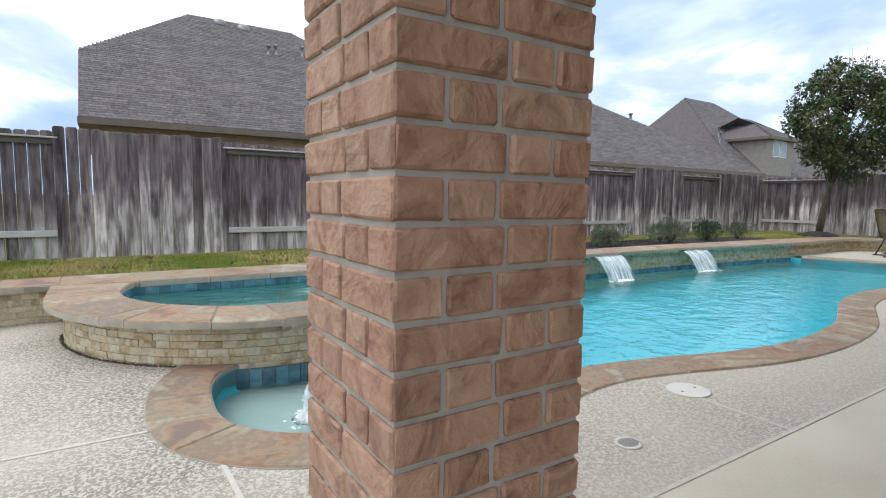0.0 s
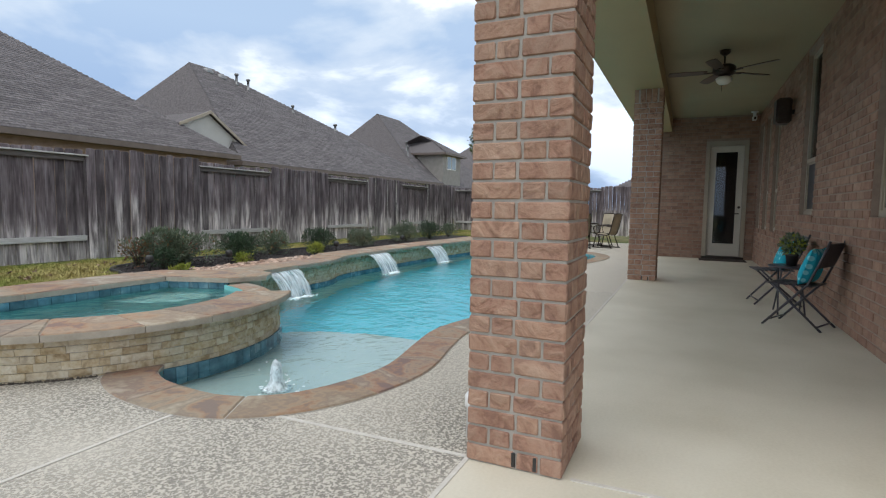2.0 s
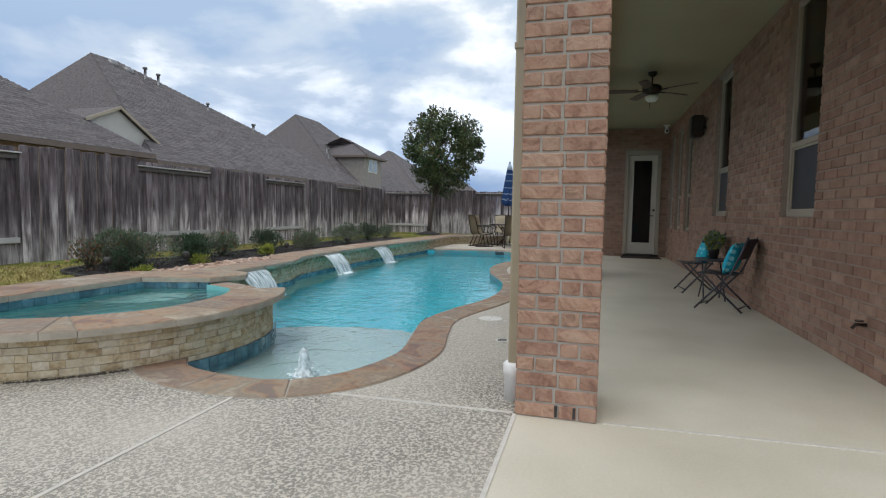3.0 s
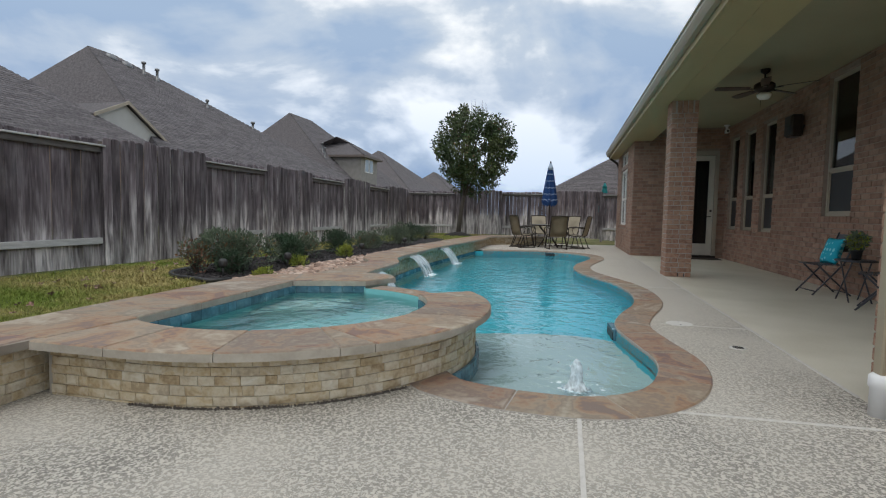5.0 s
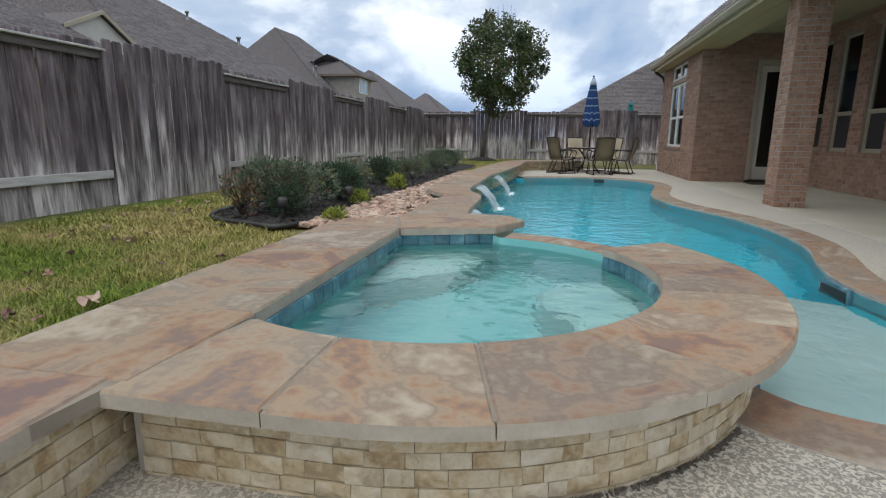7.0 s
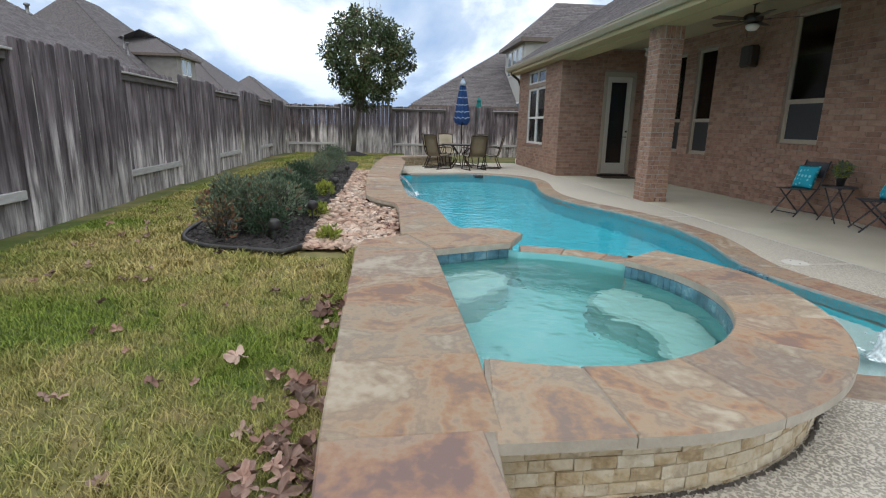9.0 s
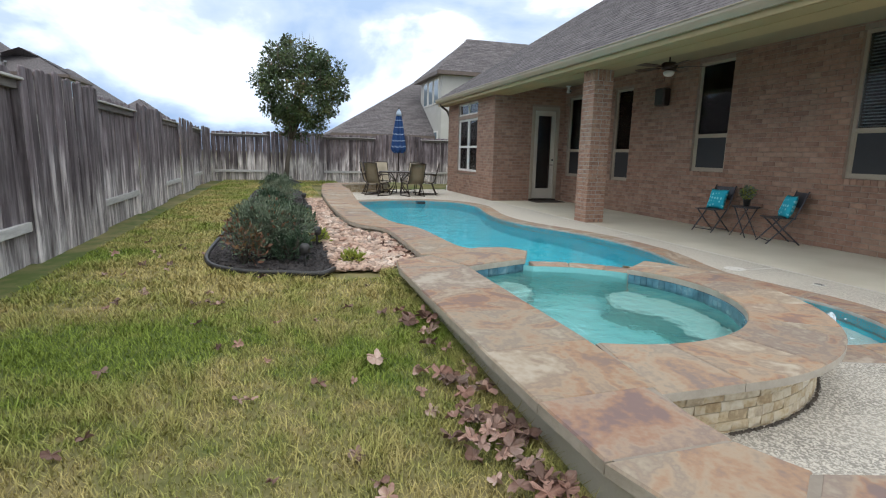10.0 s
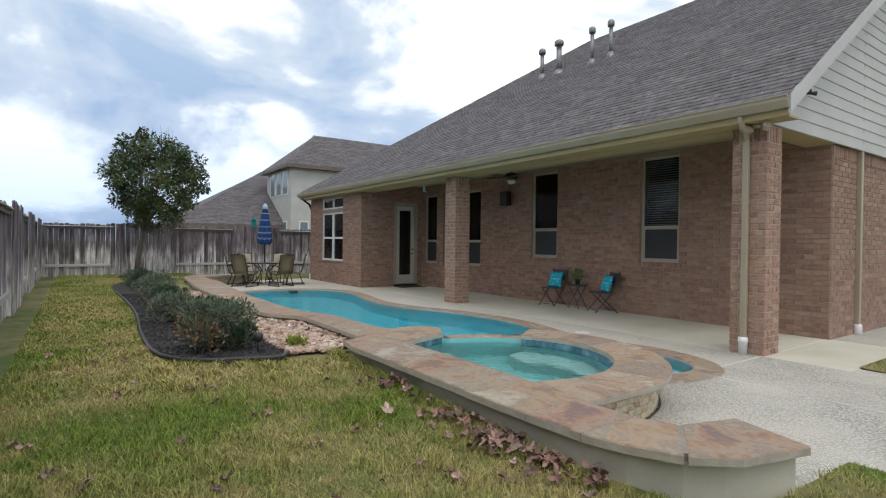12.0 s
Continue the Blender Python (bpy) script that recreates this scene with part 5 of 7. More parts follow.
# ---- more materials ----
def streak_water(name="falling_water", size=(34, 6, 3), lo=0.12, hi=0.8, rough=0.15):
    """Falling water: clear sheet broken by white streaks."""
    m = bpy.data.materials.new(name)
    m.use_nodes = True
    nt = m.node_tree
    nt.nodes.clear()
    N, L = nt.nodes.new, nt.links.new
    out, mix, tr, pr = (N(x) for x in ("ShaderNodeOutputMaterial", "ShaderNodeMixShader", "ShaderNodeBsdfTransparent", "ShaderNodeBsdfPrincipled"))
    pr.inputs["Base Color"].default_value = (0.86, 0.92, 0.95, 1)
    pr.inputs["Roughness"].default_value = rough
    tr.inputs["Color"].default_value = (0.86, 0.95, 0.97, 1)
    geo, mp, no, rg = (N(x) for x in ("ShaderNodeNewGeometry", "ShaderNodeMapping", "ShaderNodeTexNoise", "ShaderNodeMapRange"))
    mp.inputs["Scale"].default_value = size
    no.inputs["Scale"].default_value, no.inputs["Detail"].default_value = 1.0, 4
    rg.inputs["From Min"].default_value, rg.inputs["From Max"].default_value = 0.32, 0.66
    rg.inputs["To Min"].default_value, rg.inputs["To Max"].default_value = lo, hi
    L(geo.outputs["Position"], mp.inputs["Vector"])
    L(mp.outputs[0], no.inputs["Vector"])
    L(no.outputs["Fac"], rg.inputs["Value"])
    L(rg.outputs[0], mix.inputs[0])
    L(tr.outputs[0], mix.inputs[1])
    L(pr.outputs[0], mix.inputs[2])
    L(mix.outputs[0], out.inputs["Surface"])
    return m


def cushion_mat(name, ground, motif, scale=13):
    m, nt, b = mat(name, ground, 0.85)
    N, L = nt.nodes.new, nt.links.new
    co, vo, rg, mix = (N(x) for x in ("ShaderNodeTexCoord", "ShaderNodeTexVoronoi", "ShaderNodeMapRange", "ShaderNodeMix"))
    vo.inputs["Scale"].default_value = scale
    vo.inputs["Randomness"].default_value = 0.35
    rg.inputs["From Min"].default_value, rg.inputs["From Max"].default_value = 0.30, 0.38
    rg.inputs["To Min"].default_value, rg.inputs["To Max"].default_value = 1, 0
    mix.data_type = "RGBA"
    mix.inputs["A"].default_value, mix.inputs["B"].default_value = (*ground, 1), (*motif, 1)
    mp = N("ShaderNodeMapping")
    mp.inputs["Scale"].default_value = (1.25, 1, 0.75)
    L(co.outputs["Object"], mp.inputs["Vector"])
    L(mp.outputs[0], vo.inputs["Vector"])
    L(vo.outputs["Distance"], rg.inputs["Value"])
    L(rg.outputs[0], mix.inputs["Factor"])
    L(mix.outputs["Result"], b.inputs["Base Color"])
    return m


M_fall = streak_water()
M_jet = streak_water("bubbling_water", (40, 40, 22), 0.3, 0.9, 0.7)
M_foam = surf("foam", [(0.72, 0.85, 0.88), (0.9, 0.94, 0.95)], 14, 5, 0.75, 0.3, 50)
M_sling = surf("tan_sling", [(0.36, 0.31, 0.225), (0.44, 0.38, 0.28)], 6, 4, 0.8, 0.2, 160)
M_tabletop = surf("table_glass", [(0.32, 0.34, 0.34), (0.40, 0.42, 0.42)], 2, 3, 0.08, 0.0, 20)
M_navy = surf("navy_canvas", [(0.006, 0.035, 0.125), (0.011, 0.055, 0.18)], 6, 4, 0.85, 0.2, 90)
M_band = surf("pale_canvas", [(0.36, 0.45, 0.56), (0.45, 0.53, 0.62)], 6, 4, 0.85, 0.2, 90)
M_teal = cushion_mat("teal_cushion_cloth", (0.012, 0.40, 0.54), (0.25, 0.70, 0.78), 14)
M_pale = cushion_mat("pale_cushion_cloth", (0.45, 0.50, 0.55), (0.10, 0.45, 0.55), 9)
M_tealplain = surf("teal_canvas", [(0.01, 0.16, 0.17), (0.015, 0.22, 0.22)], 6, 4, 0.85, 0.2, 90)
M_leaf = surf("tree_leaf", [(0.030, 0.055, 0.018), (0.060, 0.095, 0.030), (0.11, 0.12, 0.04)], 1.2, 4, 0.5, 0.1, 30, vary=0.45, island=True)
M_shrub = surf("sage_leaf", [(0.07, 0.10, 0.06), (0.12, 0.16, 0.10), (0.18, 0.21, 0.14)], 3, 4, 0.6, 0.1, 30, vary=0.4, island=True)
M_shrubdark = surf("dark_shrub_leaf", [(0.025, 0.055, 0.025), (0.05, 0.09, 0.045)], 3, 4, 0.55, 0.1, 30, vary=0.4, island=True)
M_rust = surf("rust_leaf", [(0.11, 0.045, 0.025), (0.17, 0.085, 0.045), (0.22, 0.16, 0.06)], 4, 4, 0.6, 0.1, 30, vary=0.4, island=True)
M_lime = surf("yellow_green_leaf", [(0.18, 0.24, 0.03), (0.30, 0.32, 0.05)], 4, 4, 0.6, 0.1, 30, vary=0.3, island=True)
M_gravel = surf("river_gravel", [(0.30, 0.18, 0.13), (0.42, 0.30, 0.23), (0.52, 0.43, 0.36)], 4, 4, 0.85, 0.3, 60, vary=0.4, island=True)
M_dryleaf = surf("dry_leaf", [(0.15, 0.075, 0.055), (0.25, 0.15, 0.115), (0.37, 0.28, 0.235)], 5, 5, 0.8, 0.3, 60, vary=0.5)
M_lamp = surf("frosted_bowl", [(0.75, 0.73, 0.66), (0.8, 0.78, 0.72)], 4, 3, 0.4, 0.0, 20)
M_blade_wood = surf("fan_blade", [(0.045, 0.028, 0.02), (0.08, 0.05, 0.035)], 3, 5, 0.4, 0.1, 30, stretch=(1, 6, 1))
M_chair = surf("charcoal_steel", [(0.035, 0.035, 0.045), (0.06, 0.06, 0.07)], 8, 4, 0.4, 0.1, 60)
M_mat = surf("door_mat_fibre", [(0.03, 0.022, 0.018), (0.06, 0.045, 0.035)], 40, 4, 0.95, 0.6, 200)


# ---- windows and door ----
def ring(bm, x0, x1, z0, z1, w, y0, y1):
    box(bm, x0, x0 + w, y0, y1, z0, z1)
    box(bm, x1 - w, x1, y0, y1, z0, z1)
    box(bm, x0 + w, x1 - w, y0, y1, z0, z0 + w)
    box(bm, x0 + w, x1 - w, y0, y1, z1 - w, z1)
    return bm


def sash_window(k, x0, x1, z0, z1):
    t = thing("window_%d" % k, (x0, WALL_Y, z0), "tall tan-framed sash window with lowered blinds in the brick wall", "window", group="porch windows", kind="structure")
    w, h = x1 - x0, z1 - z0
    mid = h * 0.335
    y = -0.05
    part("window_frame", ring(bmesh.new(), 0.003, w - 0.003, 0.003, h - 0.003, 0.05, y - 0.06, y), M_trim, t)
    part("meeting_rail", boxbm(0.053, w - 0.053, y - 0.05, y + 0.006, mid - 0.025, mid + 0.025, 0.004), M_trim, t)
    part("sash_frame", ring(bmesh.new(), 0.053, w - 0.053, 0.053, mid - 0.025, 0.022, y - 0.045, y - 0.012), M_trim, t)
    for a, b in ((0.055, mid - 0.026), (mid + 0.026, h - 0.055)):
        g = part("pane", boxbm(0.055, w - 0.055, y - 0.034, y - 0.028, a, b), M_glass, t)
        g.visible_shadow = False
    part("insect_screen", boxbm(0.076, w - 0.076, y - 0.022, y - 0.02, 0.076, mid - 0.03), M_screen, t)
    bl = bmesh.new()
    z = mid + 0.05
    while z < h - 0.06:
        box(bl, 0.06, w - 0.06, -0.012, 0.012, -0.001, 0.001, m=Matrix.Translation((0, y - 0.075, z)) @ Matrix.Rotation(radians(35), 4, "X"))
        z += 0.045
    part("blind", bl, M_blind, t, "white slatted blind")
    # added dark sheet behind the panes, painted as the room's shade
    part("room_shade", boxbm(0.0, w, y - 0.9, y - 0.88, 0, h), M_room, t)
    # sloping brick sill
    sb = bmesh.new()
    n = max(4, int((w + 0.1) / 0.09))
    for i in range(n):
        a = -0.05 + (w + 0.1) * i / n
        box(sb, a + 0.004, a + (w + 0.1) / n - 0.004, -0.05, 0.022, -0.085, -0.003, 0.003)
    part("brick_sill", sb, M_brickwall, t)


M_screen = surf("insect_mesh", [(0.018, 0.019, 0.021), (0.028, 0.029, 0.032)], 3, 3, 0.5, 0.0, 60)
for k, q in enumerate(WINDOWS):
    sash_window(k + 1, *q)


def bay_windows():
    x0, x1, z0, z1 = BAY_WIN[0]
    t = thing("window_6", (x0, BAY_Y, z0), "white-framed double window with a transom in the brick wall", "window", kind="structure")
    w, h = x1 - x0, z1 - z0
    fr = ring(bmesh.new(), 0.003, w - 0.003, 0.003, h - 0.003, 0.06, -0.1, -0.04)
    box(fr, w / 2 - 0.05, w / 2 + 0.05, -0.1, -0.035, 0.06, h - 0.06)
    part("window_frame", fr, M_white, t)
    mz = h * 0.47
    for a, b in ((0.06, w / 2 - 0.05), (w / 2 + 0.05, w - 0.06)):
        part("meeting_rail", boxbm(a, b, -0.09, -0.04, mz - 0.03, mz + 0.03), M_white, t)
        for c, d in ((0.06, mz - 0.03), (mz + 0.03, h - 0.06)):
            g = part("pane", boxbm(a, b, -0.075, -0.07, c, d), M_glass, t)
            g.visible_shadow = False
    # added dark sheet standing in for the unlit room behind
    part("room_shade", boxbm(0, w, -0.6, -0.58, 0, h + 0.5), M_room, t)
    part("sill", boxbm(-0.05, w + 0.05, -0.06, 0.03, -0.06, -0.003, 0.004), M_brickwall, t)
    a0, a1, c0, c1 = BAY_WIN[1]
    t2 = thing("window_7", (a0, BAY_Y, c0), "small white-framed transom window over the double window", "window", kind="structure")
    fr = ring(bmesh.new(), 0.003, w - 0.003, 0.003, c1 - c0 - 0.003, 0.05, -0.1, -0.04)
    box(fr, w / 2 - 0.03, w / 2 + 0.03, -0.1, -0.035, 0.05, c1 - c0 - 0.05)
    part("window_frame", fr, M_white, t2)
    part("pane", boxbm(0.05, w - 0.05, -0.075, -0.07, 0.05, c1 - c0 - 0.05), M_glass, t2).visible_shadow = False


bay_windows()


def porch_door():
    y0, y1, z0, z1 = DOOR
    t = thing("door_1", (WALL_X, y0, 0), "closed cream full-glass door with a dark lever handle", "door", kind="structure")
    W = y1 - y0
    fr = bmesh.new()
    box(fr, -0.035, 0.09, 0.002, 0.085, z0, z1 - 0.002)
    box(fr, -0.035, 0.09, W - 0.085, W - 0.002, z0, z1 - 0.002)
    box(fr, -0.035, 0.09, 0.085, W - 0.085, z1 - 0.11, z1 - 0.002)
    part("door_frame", fr, M_trim, t)
    part("threshold", boxbm(-0.06, 0.1, 0.0, W, 0.0, z0, 0.004), M_bronze, t)
    d = bmesh.new()
    a, b = 0.09, W - 0.09
    c, e = z0 + 0.01, z1 - 0.115
    box(d, 0.02, 0.06, a, a + 0.1, c, e)
    box(d, 0.02, 0.06, b - 0.1, b, c, e)
    box(d, 0.02, 0.06, a + 0.1, b - 0.1, c, c + 0.26)
    box(d, 0.02, 0.06, a + 0.1, b - 0.1, e - 0.11, e)
    leaf = part("door_leaf", d, M_doorpaint, t)
    gl = bmesh.new()
    for (q0, q1, s0, s1) in ((a + 0.1, a + 0.12, c + 0.26, e - 0.11), (b - 0.12, b - 0.1, c + 0.26, e - 0.11), (a + 0.12, b - 0.12, c + 0.26, c + 0.28), (a + 0.12, b - 0.12, e - 0.13, e - 0.11)):
        box(gl, 0.012, 0.055, q0, q1, s0, s1)
    part("glazing_bead", gl, M_doorpaint, leaf)
    part("pane", boxbm(0.035, 0.04, a + 0.12, b - 0.12, c + 0.28, e - 0.13), M_glass, leaf).visible_shadow = False
    part("handle", tubebm([(0.02, a + 0.05, 1.02), (-0.03, a + 0.05, 1.02), (-0.04, a + 0.15, 1.02)], 0.011), M_bronze, leaf)
    part("deadbolt", lathe(bmesh.new(), [(0.028, 0), (0.028, 0.015), (0.015, 0.03)], 12), M_bronze, leaf).matrix_local = Matrix.Translation((0.02, a + 0.05, 1.16)) @ Matrix.Rotation(radians(-90), 4, "Y")
    # added dark sheet behind the door glass, shade of the room painted in
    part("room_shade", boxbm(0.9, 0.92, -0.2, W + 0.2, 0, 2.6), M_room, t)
    tagged(link("door_mat", boxbm(WALL_X - 0.62, WALL_X - 0.1, y0 - 0.02, y1 + 0.05, 0.0, 0.014, 0.004), M_mat), "dark brown fibre door mat on the porch floor", "door mat")


porch_door()


# ---- fixtures ----
def ceiling_fan(x, y):
    t = thing("ceiling_fan", (x, y, CEIL), "dark bronze five-blade ceiling fan with a frosted light bowl", "ceiling fan")
    part("canopy", lathe(bmesh.new(), [(0.02, -0.07), (0.06, -0.04), (0.07, 0.0)], 20), M_bronze, t)
    part("rod", tubebm([(0, 0, -0.05), (0, 0, -0.2)], 0.012), M_bronze, t)
    motor = part("motor", lathe(bmesh.new(), [(0.05, -0.33), (0.12, -0.31), (0.14, -0.27), (0.14, -0.22), (0.10, -0.19), (0.03, -0.18)], 24), M_bronze, t)
    for k in range(5):
        m = Matrix.Rotation(radians(72 * k + 20), 4, "Z")
        b = bmesh.new()
        prism(b, [(0.2, -0.05), (0.5, -0.068), (0.66, -0.06), (0.68, 0.0), (0.66, 0.06), (0.5, 0.068), (0.2, 0.05)], -0.004, 0.004)
        bmesh.ops.transform(b, matrix=m @ Matrix.Translation((0, 0, -0.27)) @ Matrix.Rotation(radians(10), 4, "X"), verts=b.verts)
        bl = part("blade", b, M_blade_wood, t)
        part("blade_bracket", boxbm(0.11, 0.24, -0.02, 0.02, -0.285, -0.275, m=m), M_bronze, bl)
    part("light_bowl", lathe(bmesh.new(), [(0.01, -0.44), (0.06, -0.43), (0.09, -0.40), (0.10, -0.36), (0.06, -0.335)], 20), M_lamp, t, "frosted glass bowl")
    part("pull_chain", tubebm([(0.07, 0.02, -0.33), (0.075, 0.02, -0.52)], 0.003, 5), M_bronze, t)


ceiling_fan(7.06, 0.83)


def speaker():
    t = thing("wall_speaker", (8.2, WALL_Y, 2.34), "dark outdoor speaker on the brick wall", "speaker")
    part("bracket", boxbm(-0.03, 0.03, 0.0, 0.1, 0.14, 0.2), M_dark, t)
    part("case", boxbm(-0.14, 0.14, 0.05, 0.24, 0.0, 0.36, 0.03), M_bronze, t)
    part("grille", boxbm(-0.12, 0.12, 0.236, 0.246, 0.02, 0.34, 0.004), M_dark, t)


speaker()


def porch_camera():
    t = thing("security_camera", (12.05, 0.0, CEIL), "small white security camera under the porch ceiling", "security camera")
    part("mount", lathe(bmesh.new(), [(0.03, -0.1), (0.03, -0.03), (0.07, -0.02), (0.07, 0.0)], 16), M_white, t)
    part("housing", boxbm(-0.1, 0.04, -0.04, 0.04, -0.19, -0.1, 0.012), M_white, t)
    part("lens", boxbm(-0.106, -0.098, -0.022, 0.022, -0.175, -0.125), M_dark, t)


porch_camera()


def downspout(at, label, top_y=0.0):
    x, y = at
    t = thing("downspout", (x, y, 0), label, "downspout")
    p = boxbm(-0.038, 0.038, 0.004, 0.064, 0.16, 2.70, 0.008)
    part("pipe", p, M_gutter, t)
    part("elbow", tubebm([(0, 0.034, 2.68), (0, 0.034, 2.74), (-0.03, 0.12, 2.80), (-0.05, 0.26 + top_y, 2.84), (-0.05, 0.31 + top_y, 2.965)], 0.036, 10), M_gutter, t)
    part("strap", boxbm(-0.046, 0.046, -0.002, 0.069, 1.9, 1.93), M_gutter, t)
    part("drain_adapter", lathe(bmesh.new(), [(0.052, 0.0), (0.052, 0.14), (0.06, 0.15), (0.06, 0.2), (0.045, 0.215)], 20, (0, 0.034, 0)), M_pvc, t, "white plastic drain adapter")
    return t


downspout((1.335, 1.99), "cream rain downspout on the north face of the brick column")


def side_pipe():
    t = thing("downspout", (1.10, -1.15, 0), "cream rain downspout on the side wall", "downspout")
    part("pipe", boxbm(-0.02, 0.05, -0.04, 0.04, 0.12, 4.9, 0.008), M_gutter, t)
    part("drain_adapter", lathe(bmesh.new(), [(0.06, 0), (0.06, 0.14), (0.05, 0.16)], 16, (0.01, 0, 0)), M_pvc, t)
    t = thing("downspout", (16.6, 1.95, 0), "dark bronze rain downspout at the far house corner", "downspout")
    part("pipe", tubebm([(0, 0, 0.18), (0, 0, 2.5), (0.0, 0.1, 2.72), (0.02, 0.30, 2.86), (0.02, 0.34, 2.95)], 0.04, 10), M_bronze, t)
    part("drain_adapter", lathe(bmesh.new(), [(0.07, 0), (0.07, 0.16), (0.05, 0.2)], 16), M_pvc, t)
    t = thing("flood_light", (1.2, 2.08, 2.875), "cream twin flood light under the soffit", "flood light")
    part("base", lathe(bmesh.new(), [(0.045, -0.04), (0.055, 0.0)], 16), M_gutter, t)
    for s in (-1, 1):
        b = lathe(bmesh.new(), [(0.02, -0.04), (0.045, 0.0), (0.05, 0.09), (0.045, 0.1)], 14)
        bmesh.ops.transform(b, matrix=Matrix.Translation((0.09 * s - 0.05, 0.06, -0.07)) @ Matrix.Rotation(radians(-70), 4, "X") @ Matrix.Rotation(radians(35 * s), 4, "Y"), verts=b.verts)
        part("lamp_head", b, M_gutter, t)
    t = thing("hose_tap", (2.55, WALL_Y, 0.33), "small bronze hose tap on the brick wall", "tap")
    part("body", tubebm([(0, 0, 0), (0, 0.07, 0), (0, 0.09, -0.03)], 0.012), M_bronze, t)
    part("wheel", lathe(bmesh.new(), [(0.025, 0.02), (0.025, 0.03)], 12, (0, 0.05, 0)), M_bronze, t)
    t = thing("gable_lamp", (1.08, 1.1, 3.4), "small twin flood lamp on the gable siding", "flood light")
    part("base", boxbm(-0.03, 0.0, -0.04, 0.04, -0.04, 0.04, 0.006), M_pvc, t)
    for s in (-1, 1):
        part("lamp_head", tubebm([(-0.03, 0.03 * s, 0), (-0.08, 0.08 * s, 0), (-0.13, 0.11 * s, -0.01)], 0.03, 10, [0.012, 0.02, 0.032]), M_dark, t)


side_pipe()


def roof_vents():
    for (x, y, h, r) in ((9.25, -2.3, 0.72, 0.06), (8.45, -2.15, 0.8, 0.075), (7.2, -2.05, 0.8, 0.05), (6.65, -2.1, 0.78, 0.05)):
        z = EAVE_Z + PITCH * (EAVE_Y - y)
        t = thing("roof_vent", (x, y, z), "grey metal vent pipe with a cap on the roof", "vent pipe", group="roof vents")
        part("flashing", lathe(bmesh.new(), [(r * 2.4, -0.12), (r * 2.2, -0.02), (r * 1.25, 0.12)], 14), M_greymetal, t)
        part("pipe", tubebm([(0, 0, -0.05), (0, 0, h)], r, 14), M_greymetal, t)
        part("cap", lathe(bmesh.new(), [(r * 1.5, h - 0.02), (r * 1.75, h), (r * 1.75, h + 0.1), (r * 1.2, h + 0.14)], 14), M_greymetal, t)


roof_vents()


# ---- porch furniture ----
def folding_chair(at, rz, label):
    t = thing("folding_chair", (at[0], at[1], 0), label, "chair", group="porch bistro set")
    t.rotation_euler = (0, 0, radians(rz))
    w = 0.2
    for s in (-1, 1):
        part("front_leg", tubebm([(w * s, 0.24, 0.0), (w * s, 0.05, 0.22), (w * s, -0.12, 0.42), (w * s, -0.20, 0.62), (w * s, -0.27, 0.82)], 0.011, 8), M_chair, t)
        part("rear_leg", tubebm([(w * s * 0.9, -0.24, 0.0), (w * s * 0.9, 0.0, 0.22), (w * s * 0.9, 0.18, 0.40)], 0.011, 8), M_chair, t)
    part("stretcher", tubebm([(-w, 0.20, 0.05), (w, 0.20, 0.05)], 0.008), M_chair, t)
    part("stretcher", tubebm([(-w * 0.9, -0.2, 0.04), (w * 0.9, -0.2, 0.04)], 0.008), M_chair, t)
    for k in range(6):
        y = -0.15 + k * 0.066
        part("seat_slat", boxbm(-w + 0.012, w - 0.012, y, y + 0.056, 0.395, 0.408, 0.004), M_chair, t)
    bp = boxbm(-w + 0.012, w - 0.012, -0.006, 0.006, 0, 0.24, 0.005)
    bmesh.ops.transform(bp, matrix=Matrix.Translation((0, -0.19, 0.57)) @ Matrix.Rotation(radians(19), 4, "X"), verts=bp.verts)
    part("back_panel", bp, M_chair, t)
    return t


def cushion(m, material, label, size=0.36):
    bm = bmesh.new()
    bmesh.ops.create_grid(bm, x_segments=14, y_segments=14, size=0.5)
    g = bmesh.ops.extrude_face_region(bm, geom=bm.faces[:])
    top = [v for v in g["geom"] if isinstance(v, bmesh.types.BMVert)]
    tops = set(top)
    for v in bm.verts:
        x, y = v.co.x * 2, v.co.y * 2
        puff = max(0.0, (1 - x ** 4)) ** 0.6 * max(0.0, (1 - y ** 4)) ** 0.6
        d = 0.17 * puff * (1 + 0.08 * math.sin(5 * x + 3 * y))
        pinch = 1 - 0.07 * (1 - abs(x)) * abs(y) - 0.07 * (1 - abs(y)) * abs(x)
        v.co = Vector((v.co.x * pinch, v.co.y * pinch, d if v in tops else -d))
    bmesh.ops.recalc_face_normals(bm, faces=bm.faces[:])
    for f in bm.faces:
        f.smooth = True
    bmesh.ops.scale(bm, vec=(size, size, size), verts=bm.verts)
    ob = tagged(link("cushion", bm, material), label, "cushion", group="porch cushions")
    ob.matrix_world = m
    return ob


CH_A, CH_B = ((6.30, 0.22), 6.0), ((4.98, 0.18), -28.0)
for (at, rz), lab in ((CH_A, "dark grey metal folding chair holding a teal cushion"), (CH_B, "dark grey metal folding chair beside the little table")):
    folding_chair(at, rz, lab)
    m = Matrix.Translation((at[0], at[1], 0)) @ Matrix.Rotation(radians(rz), 4, "Z")
    cushion(m @ Matrix.Translation((0, -0.085, 0.575)) @ Matrix.Rotation(radians(107), 4, "X"), M_teal, "teal square cushion with pale motifs leaning on the chair back")


